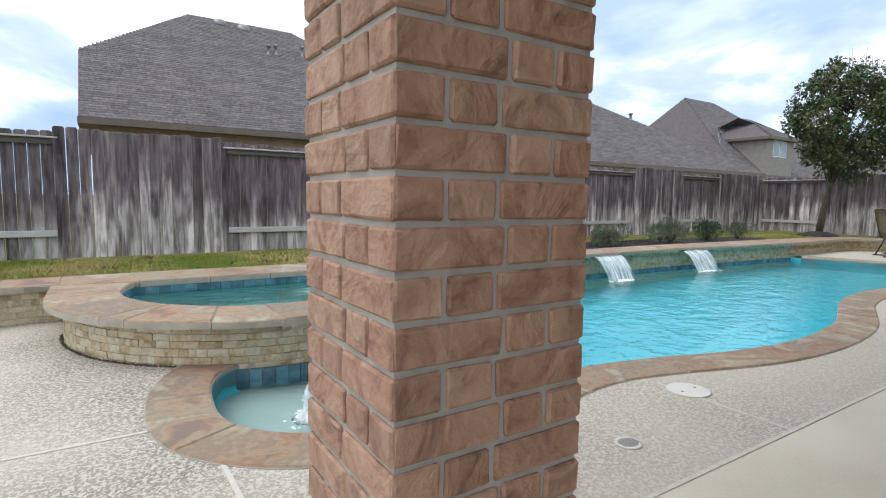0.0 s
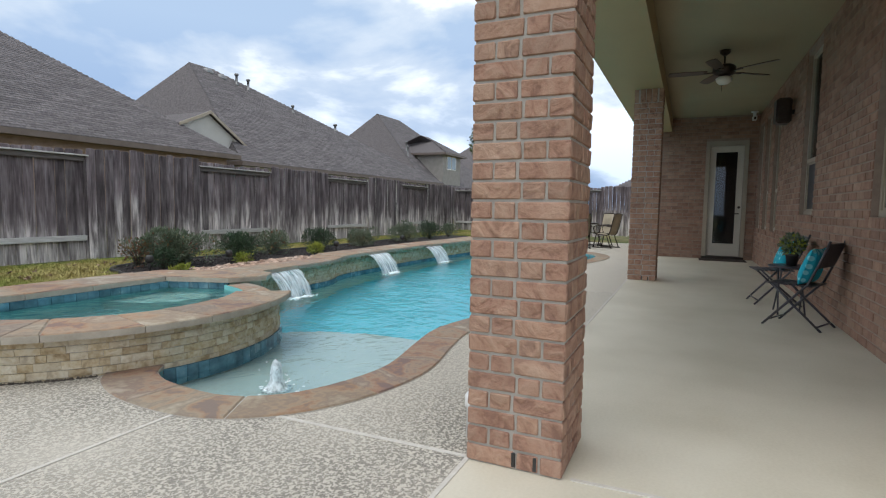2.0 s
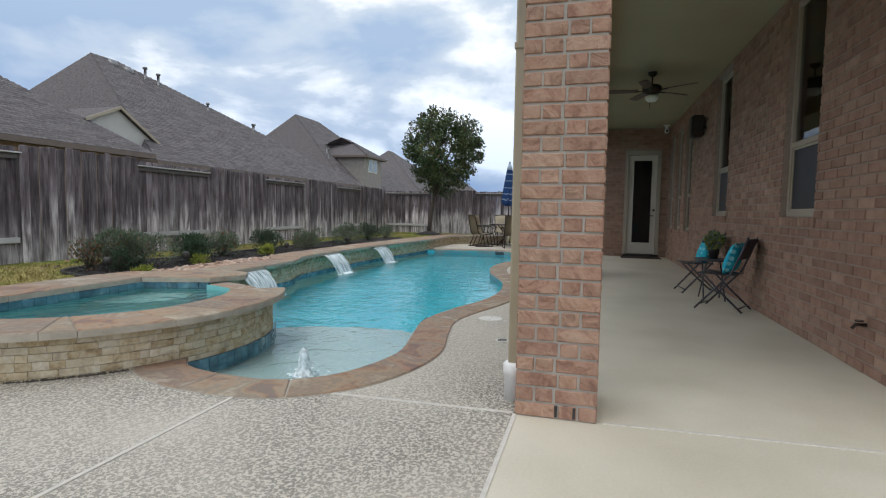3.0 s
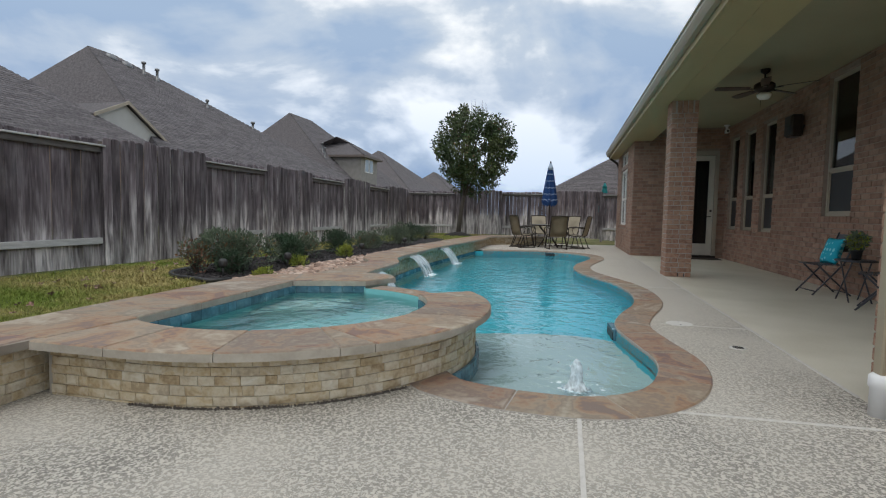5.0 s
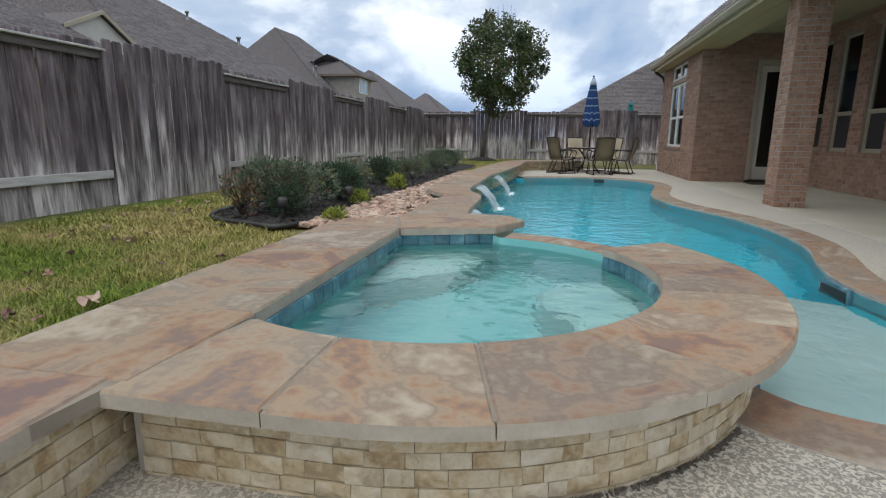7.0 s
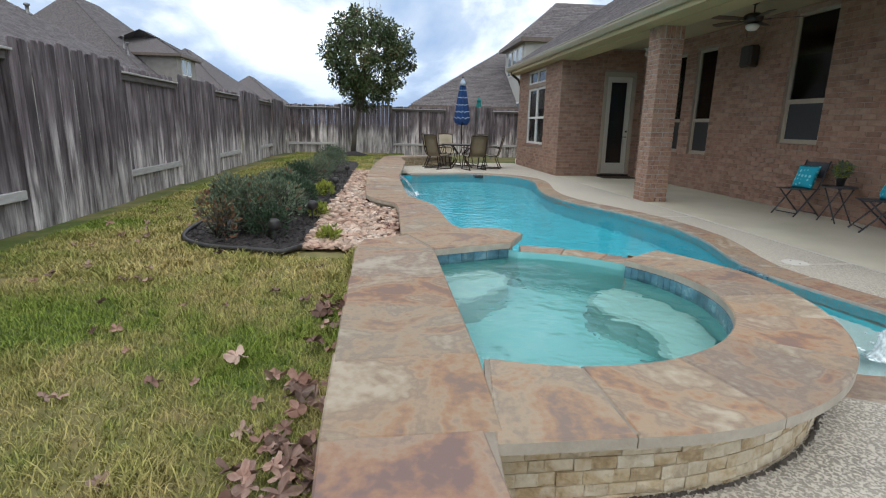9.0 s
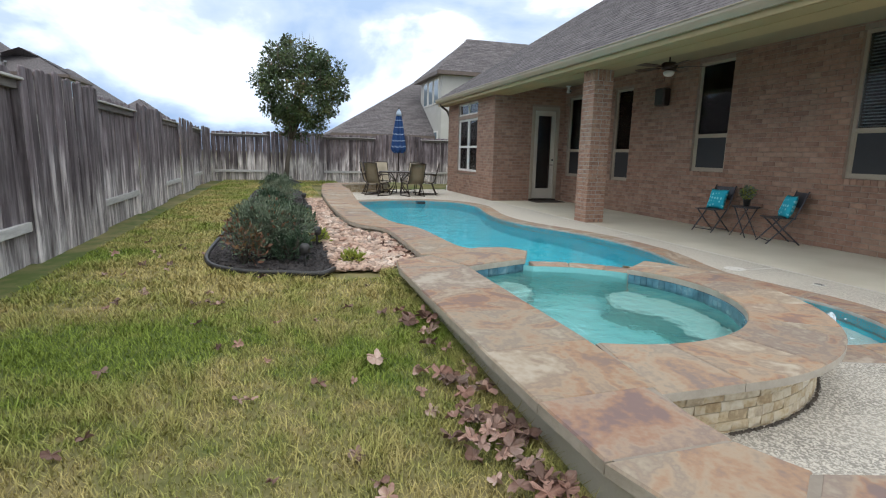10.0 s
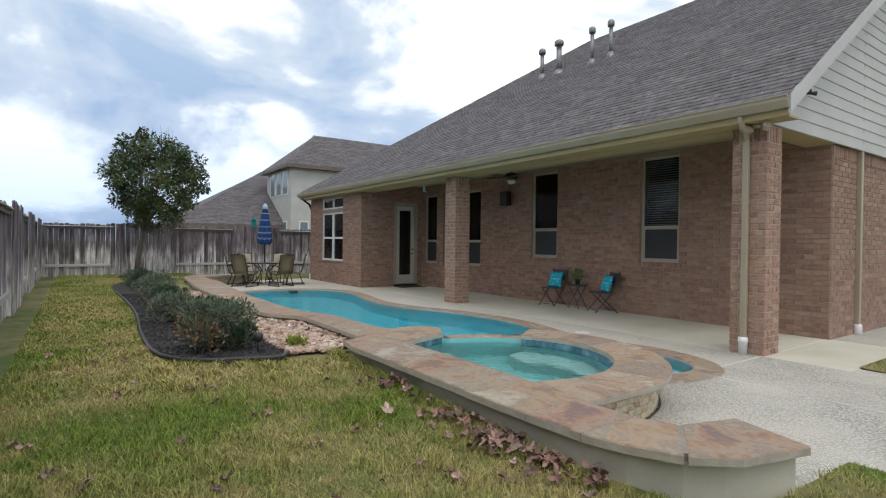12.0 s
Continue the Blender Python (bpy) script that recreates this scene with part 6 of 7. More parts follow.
def bistro_table(x, y):
    t = thing("side_table", (x, y, 0), "small round dark metal folding table", "table", group="porch bistro set")
    part("tabletop", lathe(bmesh.new(), [(0.20, 0.485), (0.215, 0.49), (0.215, 0.505), (0.20, 0.51)], 28), M_chair, t)
    for s in (-1, 1):
        part("leg", tubebm([(0.16 * s, -0.12, 0), (-0.14 * s, -0.10, 0.49)], 0.009), M_chair, t)
        part("leg", tubebm([(0.16 * s, 0.12, 0), (-0.14 * s, 0.10, 0.49)], 0.009), M_chair, t)


bistro_table(5.66, 0.16)


def leaf_cloud(rnd, n, fn, size, spread=1.0, aspect=0.55):
    """n small bent leaves; fn(rnd) gives a place and an outward direction."""
    verts, faces = [], []
    for _ in range(n):
        p, d = fn(rnd)
        d = (Vector(d) + Vector((rnd.uniform(-1, 1), rnd.uniform(-1, 1), rnd.uniform(-1, 1))) * spread).normalized()
        side = d.cross(Vector((rnd.uniform(-1, 1), rnd.uniform(-1, 1), rnd.uniform(-1, 1)))).normalized()
        s = size * rnd.uniform(0.6, 1.35)
        nrm = d.cross(side)
        p = Vector(p)
        i0 = len(verts)
        a, b, c = p, p + d * s, p + d * s * 0.5
        for v in (a, c + side * s * aspect * 0.5 + nrm * s * 0.12, b, c - side * s * aspect * 0.5 + nrm * s * 0.12):
            verts.append(tuple(v))
        faces += [(i0, i0 + 1, i0 + 2), (i0, i0 + 2, i0 + 3)]
    return verts, faces


def potted_plant(x, y, z):
    t = thing("potted_plant", (x, y, z), "small dark pot with pale yellow-green flowers on the table", "potted plant")
    part("pot", lathe(bmesh.new(), [(0.045, 0), (0.06, 0.1), (0.066, 0.105), (0.066, 0.12), (0.05, 0.118)], 18), M_dark, t)
    rnd = random.Random(2)
    def blob(r):
        d = Vector((r.gauss(0, 1), r.gauss(0, 1), r.gauss(0, 0.8))).normalized()
        return (d.x * 0.11 * r.uniform(0.5, 1), d.y * 0.11 * r.uniform(0.5, 1), 0.22 + d.z * 0.09), (d.x, d.y, d.z + 0.4)
    mesh_part("foliage", leaf_cloud(rnd, 260, blob, 0.05), M_shrub, t)
    mesh_part("flowers", leaf_cloud(rnd, 240, blob, 0.032, 1.0, 0.9), M_lime, t, label="pale yellow flowers")


potted_plant(5.66, 0.16, 0.51)


# ---- dining set ----
TAB = (14.88, 4.13)


def dining_table(x, y):
    t = thing("patio_table", (x, y, 0), "round glass-topped patio table on a bronze base", "table")
    part("tabletop", lathe(bmesh.new(), [(0.56, 0.665), (0.575, 0.67), (0.575, 0.68), (0.56, 0.685)], 40), M_tabletop, t, "grey glass top")
    part("rim", lathe(bmesh.new(), [(0.58, 0.655), (0.595, 0.66), (0.595, 0.69), (0.577, 0.69)], 40), M_bronze, t)
    for k in range(4):
        a = radians(90 * k + 45)
        c, s = math.cos(a), math.sin(a)
        part("leg", tubebm([(0.42 * c, 0.42 * s, 0), (0.20 * c, 0.20 * s, 0.22), (0.14 * c, 0.14 * s, 0.42), (0.4 * c, 0.4 * s, 0.655)], 0.018), M_bronze, t)


dining_table(*TAB)


def sling_chair(label):
    t = thing("patio_chair", (0, 0, 0), label, "chair", group="chairs round the patio table")
    prof = [(0.26, 0.40), (0.22, 0.405), (0.05, 0.375), (-0.16, 0.36), (-0.22, 0.40), (-0.26, 0.52), (-0.32, 0.78), (-0.36, 0.95)]
    def ribbon(pts, w, th):
        bm = bmesh.new()
        rows = []
        for i, (y, z) in enumerate(pts):
            rows.append([bm.verts.new((sx * w, y, z)) for sx in (-1, -0.33, 0.33, 1)])
        for a, b in zip(rows, rows[1:]):
            for k in range(3):
                bm.faces.new((a[k], a[k + 1], b[k + 1], b[k])).smooth = True
        bmesh.ops.solidify(bm, geom=bm.faces[:], thickness=th)
        return bm
    part("seat", ribbon(prof[:5], 0.235, 0.01), M_sling, t, "tan woven sling seat")
    part("backrest", ribbon(prof[4:], 0.235, 0.01), M_sling, t, "tan woven sling back")
    for s in (-1, 1):
        part("side_rail", tubebm([(0.245 * s, y, z) for y, z in prof], 0.014), M_bronze, t)
        part("armrest", tubebm([(0.27 * s, -0.28, 0.60), (0.29 * s, -0.1, 0.63), (0.29 * s, 0.16, 0.62), (0.28 * s, 0.25, 0.57), (0.26 * s, 0.2, 0.41)], 0.015), M_bronze, t)
        part("leg", tubebm([(0.24 * s, 0.16, 0.39), (0.25 * s, 0.2, 0.2), (0.25 * s, 0.24, 0.015)], 0.014), M_bronze, t)
        part("leg", tubebm([(0.24 * s, -0.14, 0.37), (0.25 * s, -0.2, 0.2), (0.25 * s, -0.28, 0.015)], 0.014), M_bronze, t)
        part("runner", tubebm([(0.25 * s, 0.27, 0.013), (0.25 * s, -0.33, 0.013)], 0.013), M_bronze, t)
    part("top_rail", tubebm([(-0.245, -0.36, 0.95), (0, -0.37, 0.965), (0.245, -0.36, 0.95)], 0.014), M_bronze, t)
    part("cross_bar", tubebm([(-0.25, 0.2, 0.1), (0.25, 0.2, 0.1)], 0.01), M_bronze, t)
    return t


def dining_chairs():
    lab = "bronze patio chair with a tan sling seat at the round table"
    first = sling_chair(lab)
    spots = [(196, 0.88), (252, 0.90), (318, 0.82), (20, 0.72), (75, 0.80), (128, 0.92)]
    for k, (a, r) in enumerate(spots):
        a = radians(a)
        m = pose(TAB[0] + r * math.cos(a), TAB[1] + r * math.sin(a), 0.0, 0, 0, math.degrees(a) + 90)
        if k == 0:
            first.matrix_basis = m
        else:
            copy_thing(first, m)


dining_chairs()


def closed_umbrella(x, y, z0, z1, low, label, main, band, r=0.2):
    t = thing("patio_umbrella", (x, y, z0), label, "umbrella")
    part("pole", tubebm([(0, 0, 0), (0, 0, z1 - z0 - 0.05)], 0.019, 12), M_bronze, t)
    part("finial", lathe(bmesh.new(), [(0.02, z1 - z0 - 0.06), (0.028, z1 - z0 - 0.02), (0.012, z1 - z0)], 12), M_bronze, t)
    bm = bmesh.new()
    seg, rows = 40, 80
    H = z1 - z0 - 0.06
    rings = []
    for i in range(rows + 1):
        u = i / rows
        z = H - (H - low) * u
        rad = r * (0.12 + 0.95 * u ** 0.75) * (1.0 if u < 0.93 else 1 - (u - 0.93) * 2.5)
        rings.append([bm.verts.new((rad * (1 + 0.26 * math.cos(8 * a)) * math.cos(a), rad * (1 + 0.26 * math.cos(8 * a)) * math.sin(a), z + 0.035 * math.cos(8 * a) * u)) for a in (2 * math.pi * k / seg for k in range(seg))])
    for i in range(rows):
        for k in range(seg):
            f = bm.faces.new((rings[i][k], rings[i + 1][k], rings[i + 1][(k + 1) % seg], rings[i][(k + 1) % seg]))
            f.smooth = True
            f.material_index = 1 if i in (20, 33, 46, 58, 69) else 0
    part("canopy", bm, [main, band], t, "furled canopy with pale bands" if band is not main else "")
    # vent cap at the top
    cap = lathe(bmesh.new(), [(0.10 * r / 0.2, H - 0.2), (0.075 * r / 0.2, H - 0.1), (0.02, H + 0.01)], 16)
    part("vent_cap", cap, band, t)
    return t


closed_umbrella(TAB[0], TAB[1], 0.69, 2.62, 0.58, "furled blue patio umbrella with white bands standing in the table", M_navy, M_band, 0.19)
closed_umbrella(24.5, 1.9, 0.0, 2.6, 1.1, "furled teal umbrella in the neighbouring garden", M_tealplain, M_tealplain, 0.22)


# ---- pool fittings ----
def waterfall(x0, x1, y, z, reach, label):
    t = thing("waterfall", ((x0 + x1) / 2, y, 0), label, "waterfall", group="sheer descents")
    w = (x1 - x0) / 2
    part("spout", boxbm(-w - 0.02, w + 0.02, -0.02, 0.1, z - 0.012, z + 0.012), M_dark, t)
    for back in (0, 1):
        bm = bmesh.new()
        rows, cols = 14, 22
        rnd = random.Random(int(x0 * 10) + back)
        grid = []
        for i in range(rows + 1):
            u = i / rows
            yy = -0.02 - reach * u + back * 0.012
            zz = z - (z - WATER) * u * u
            grid.append([bm.verts.new(((2 * k / cols - 1) * w * (1 - 0.12 * u), yy + 0.010 * math.sin(k * 1.9 + back) * u + rnd.uniform(-0.003, 0.003), zz)) for k in range(cols + 1)])
        for a, b in zip(grid, grid[1:]):
            for k in range(cols):
                bm.faces.new((a[k], a[k + 1], b[k + 1], b[k])).smooth = True
        part("water_sheet", bm, M_fall, t)
    foam = bmesh.new()
    rnd = random.Random(int(x0))
    for k in range(60):
        a, r = rnd.uniform(0, 6.3), rnd.uniform(0, 1) ** 0.7
        s = rnd.uniform(0.012, 0.035) * (1.2 - r)
        bmesh.ops.create_icosphere(foam, subdivisions=1, radius=s, matrix=Matrix.Translation((w * 1.15 * r * math.cos(a), -reach - 0.03 + 0.13 * r * math.sin(a), WATER)) @ Matrix.Diagonal((1.8, 1.2, 0.5, 1)))
    tagged(part("foam", foam, M_foam, t), kind="stuff")


waterfall(4.03, 4.60, 5.90, 0.235, 0.30, "clear sheet of water falling from the stone wall into the pool")
waterfall(6.78, 7.38, 6.20, 0.235, 0.32, "clear sheet of water falling from the stone wall into the pool")
waterfall(8.95, 9.60, 6.18, 0.235, 0.30, "clear sheet of water falling from the stone wall into the pool")


def bubbler(x, y):
    t = thing("fountain_bubbler", (x, y, WATER), "white bubbling water jet on the tanning shelf", "fountain")
    rnd = random.Random(5)
    bm = lathe(bmesh.new(), [(0.10, -0.02), (0.06, 0.01), (0.042, 0.05), (0.038, 0.10), (0.034, 0.14), (0.024, 0.165), (0.006, 0.18)], 22)
    bmesh.ops.subdivide_edges(bm, edges=bm.edges[:], cuts=1, use_grid_fill=True)
    for v in bm.verts:
        k = 1 + 0.10 * noise.noise(v.co * 30)
        v.co = Vector((v.co.x * k, v.co.y * k, v.co.z + 0.012 * noise.noise(v.co * 30 + Vector((3, 1, 2)))))
    for f in bm.faces:
        f.smooth = True
    for k in range(14):
        a, r = rnd.uniform(0, 6.3), rnd.uniform(0.02, 0.12)
        bmesh.ops.create_icosphere(bm, subdivisions=1, radius=rnd.uniform(0.004, 0.009), matrix=Matrix.Translation((r * math.cos(a), r * math.sin(a), rnd.uniform(0.02, 0.15))))
    part("jet", bm, M_jet, t)
    core = lathe(bmesh.new(), [(0.04, 0.0), (0.024, 0.05), (0.02, 0.11), (0.012, 0.15), (0.003, 0.165)], 14)
    for v in core.verts:
        v.co.x += 0.008 * noise.noise(v.co * 45)
        v.co.y += 0.008 * noise.noise(v.co * 45 + Vector((5, 2, 1)))
    part("jet_core", core, M_foam, t)
    bm = bmesh.new()
    for k in range(26):
        a, r = rnd.uniform(0, 6.3), 0.05 + 0.12 * rnd.uniform(0, 1)
        bmesh.ops.create_icosphere(bm, subdivisions=1, radius=rnd.uniform(0.004, 0.010), matrix=Matrix.Translation((r * math.cos(a), r * math.sin(a), 0.0)) @ Matrix.Diagonal((1.8, 1.8, 0.15, 1)))
    tagged(part("foam", bm, M_foam, t), kind="stuff")


bubbler(1.62, 3.50)


def deck_fittings():
    t = thing("deck_skimmer", (3.48, 2.55, 0.0), "round off-white skimmer cover set in the deck", "skimmer")
    part("lid", lathe(bmesh.new(), [(0.115, 0.0), (0.115, 0.006), (0.11, 0.008)], 28), M_trimwhite, t)
    for s in (-1, 1):
        part("finger_hole", lathe(bmesh.new(), [(0.008, 0.0075), (0.008, 0.009)], 10, (0.06 * s, 0, 0)), M_dark, t)
    t = thing("deck_drain", (2.64, 2.30, 0.0), "small round white drain grate set in the deck", "drain")
    part("rim", lathe(bmesh.new(), [(0.058, 0.0), (0.058, 0.006), (0.05, 0.007)], 24), M_trimwhite, t)
    for k in range(6):
        x = -0.04 + k * 0.016
        hgt = math.sqrt(0.05 ** 2 - x * x) if abs(x) < 0.05 else 0.01
        part("slot", boxbm(x - 0.0035, x + 0.0035, -hgt * 0.8, hgt * 0.8, 0.0068, 0.0085), M_dark, t)
    for (x, y, a, lab) in ((3.25, 3.125, 5, "dark skimmer opening under the pool coping"), (12.6, 3.96, 90, "dark skimmer opening at the far pool edge")):
        t = thing("skimmer", (x, y, WATER), lab, "skimmer")
        t.rotation_euler = (0, 0, radians(a))
        part("mouth", boxbm(-0.14, 0.14, -0.05, 0.055, -0.06, 0.055), M_dark, t)
        part("face_plate", ring(bmesh.new(), -0.17, 0.17, -0.09, 0.075, 0.03, -0.02, 0.05), M_tile, t)


M_trimwhite = surf("aged_white_plastic", [(0.60, 0.58, 0.53), (0.68, 0.66, 0.61)], 6, 4, 0.5, 0.05, 40)
deck_fittings()


# ---- planting ----
BED = [(3.42, 7.18), (3.35, 7.63), (3.55, 8.08), (4.1, 8.33), (5.5, 8.33), (7.5, 8.23), (9.5, 8.23), (11.5, 8.28), (13.5, 8.28), (14.4, 8.03), (14.5, 7.53), (13.5, 7.13), (11, 7.11), (8, 7.11), (5.6, 7.18)]
BED_LINE = spline(BED, 0.15, True)


def beds():
    bm = sheet(bmesh.new(), [BED_LINE], LAWN + 0.02)
    bmesh.ops.subdivide_edges(bm, edges=bm.edges[:], cuts=3, use_grid_fill=True)
    for v in bm.verts:
        v.co.z += 0.025 * noise.noise(v.co * 5)
    tagged(link("mulch_bed", bm, M_soil), "planting bed of dark mulch", "mulch bed", kind="structure")
    rnd = random.Random(8)
    vf = chips(rnd, 2600, lambda r: (r.uniform(3.4, 11), r.uniform(7.1, 8.3)), 0.018, LAWN + 0.03, inside=BED_LINE)
    tagged(mesh_part("mulch_chips", vf, M_soil, kind="stuff"), "loose dark bark chips in the planting bed", "mulch")
    e = tagged(link("bed_edging", tubebm([(x, y, LAWN + 0.035) for x, y in BED_LINE if not (x > 5.3 and y < 7.43)][:60], 0.022, 6), M_dark), "black plastic edging round the planting bed", "edging")
    gp = [(3.38, 6.70), (3.42, 7.18), (5.6, 7.18), (8, 7.11), (11, 7.11), (11.0, 6.6)] + [q for q in BACK_OUT if 3.4 < q[0] < 10.9][::-1]
    bm = sheet(bmesh.new(), [gp], LAWN + 0.012)
    tagged(link("gravel_bed", bm, M_gravel), "strip of pinkish river gravel behind the wall", "gravel", kind="structure")
    vf = pebbles(rnd, 2600, lambda r: (3.35 + 7.6 * r.uniform(0, 1) ** 1.35, r.uniform(6.25, 7.18)), LAWN + 0.02, gp)
    tagged(mesh_part("gravel", vf, M_gravel, kind="stuff"), "pinkish and tan river stones beside the pool wall", "gravel")


def pebbles(rnd, n, fn, z, inside):
    verts, faces = [], []
    for _ in range(n):
        x, y = fn(rnd)
        if not in_poly(x, y, inside):
            continue
        r = rnd.uniform(0.018, 0.05)
        q = Euler((rnd.uniform(-0.5, 0.5), rnd.uniform(-0.5, 0.5), rnd.uniform(0, 6.3))).to_matrix()
        sx, sy, sz = rnd.uniform(0.8, 1.5), rnd.uniform(0.7, 1.0), rnd.uniform(0.4, 0.7)
        i0 = len(verts)
        pts = [(0, 0, 1)] + [(0.82 * math.cos(a), 0.82 * math.sin(a), 0.45) for a in (k * math.pi / 3 for k in range(6))] + [(math.cos(a + 0.5), math.sin(a + 0.5), -0.25) for a in (k * math.pi / 3 for k in range(6))]
        for p in pts:
            v = q @ Vector((p[0] * sx * r * rnd.uniform(0.85, 1.12), p[1] * sy * r * rnd.uniform(0.85, 1.12), p[2] * sz * r))
            verts.append((x + v.x, y + v.y, z + v.z + rnd.uniform(0, 0.01)))
        for k in range(6):
            j = (k + 1) % 6
            faces += [(i0, i0 + 1 + k, i0 + 1 + j), (i0 + 1 + k, i0 + 7 + k, i0 + 1 + j), (i0 + 1 + j, i0 + 7 + k, i0 + 7 + j)]
    return verts, faces


beds()


def shrub(x, y, rx, ry, h, n, material, label, seed, leaf=0.04, extra=None):
    t = thing("shrub", (x, y, LAWN), label, "shrub", group="shrubs in the bed")
    rnd = random.Random(seed)
    lobes = [(rnd.uniform(-0.5, 0.5) * rx, rnd.uniform(-0.5, 0.5) * ry, rnd.uniform(0.35, 0.75) * h, rnd.uniform(0.35, 0.6)) for _ in range(9)]
    def place(r):
        lx, ly, lz, s = r.choice(lobes)
        d = Vector((r.gauss(0, 1), r.gauss(0, 1), r.gauss(0.15, 0.9))).normalized()
        k = r.uniform(0.45, 1.0) ** 0.5
        p = (lx + d.x * rx * s * k, ly + d.y * ry * s * k, max(0.03, lz + d.z * h * 0.42 * k))
        return p, (d.x, d.y, d.z + 0.7)
    for k in range(14):
        stems = bmesh.new()
        a = rnd.uniform(0, 6.3)
        r = rnd.uniform(0.3, 0.85)
        tube(stems, [(0, 0, 0), (rx * 0.4 * r * math.cos(a), ry * 0.4 * r * math.sin(a), h * 0.45), (rx * r * math.cos(a), ry * r * math.sin(a), h * rnd.uniform(0.7, 1.02))], 0.008, 5, [0.011, 0.007, 0.003])
        part("stem", stems, M_bark, t)
    mesh_part("foliage", leaf_cloud(rnd, n, place, leaf, 0.7, 0.38), material, t)
    if extra:
        mesh_part("withered_leaves", leaf_cloud(rnd, extra, place, leaf * 1.2, 1.0, 0.6), M_rust, t, label="rust-brown withered leaves")
    return t


shrub(4.35, 7.75, 0.60, 0.46, 0.50, 6000, M_shrub, "grey-green bushy shrub with withered stems in the mulch", 1, extra=160)
shrub(5.25, 7.55, 0.42, 0.36, 0.44, 4200, M_shrubdark, "dense dark green shrub in the mulch bed", 2)
shrub(3.92, 7.55, 0.20, 0.20, 0.27, 900, M_shrubdark, "small dark green shrub at the end of the bed", 3)
shrub(3.85, 7.98, 0.28, 0.25, 0.40, 500, M_shrub, "leggy shrub with rust-brown withered leaves", 4, extra=260)
shrub(6.3, 7.88, 0.42, 0.35, 0.40, 2600, M_shrub, "grey-green bushy shrub in the mulch bed", 5, extra=60)
shrub(7.55, 7.75, 0.42, 0.36, 0.42, 2600, M_shrubdark, "rounded dark green shrub in the mulch bed", 6)
shrub(8.9, 7.73, 0.45, 0.38, 0.40, 2600, M_shrub, "grey-green shrub in the mulch bed", 7, extra=80)
shrub(10.8, 7.63, 0.62, 0.45, 0.50, 3400, M_shrub, "broad grey-green shrub in the mulch bed", 8)
shrub(12.4, 7.78, 0.55, 0.42, 0.48, 2600, M_shrubdark, "broad dark green shrub in the mulch bed", 9)
shrub(13.6, 7.73, 0.4, 0.36, 0.40, 1500, M_shrub, "grey-green shrub at the far end of the bed", 10)
shrub(6.9, 7.33, 0.2, 0.18, 0.21, 500, M_lime, "small yellow-green plant by the gravel", 12, 0.05)
shrub(5.0, 7.21, 0.16, 0.14, 0.16, 300, M_lime, "small yellow-green plant by the gravel", 13, 0.05)
shrub(3.75, 6.98, 0.15, 0.13, 0.11, 240, M_lime, "tuft of green weeds in the gravel", 14, 0.05)


def bed_lamps():
    for x, y in ((4.75, 7.25), (7.3, 7.21), (9.8, 7.18), (3.62, 7.43)):
        t = thing("path_light", (x, y, LAWN), "small black path light in the planting bed", "garden light", group="path lights")
        part("stake", tubebm([(0, 0, 0), (0, 0, 0.16)], 0.012), M_dark, t)
        part("head", lathe(bmesh.new(), [(0.03, 0.14), (0.05, 0.16), (0.05, 0.21), (0.03, 0.235)], 14), M_dark, t)


bed_lamps()


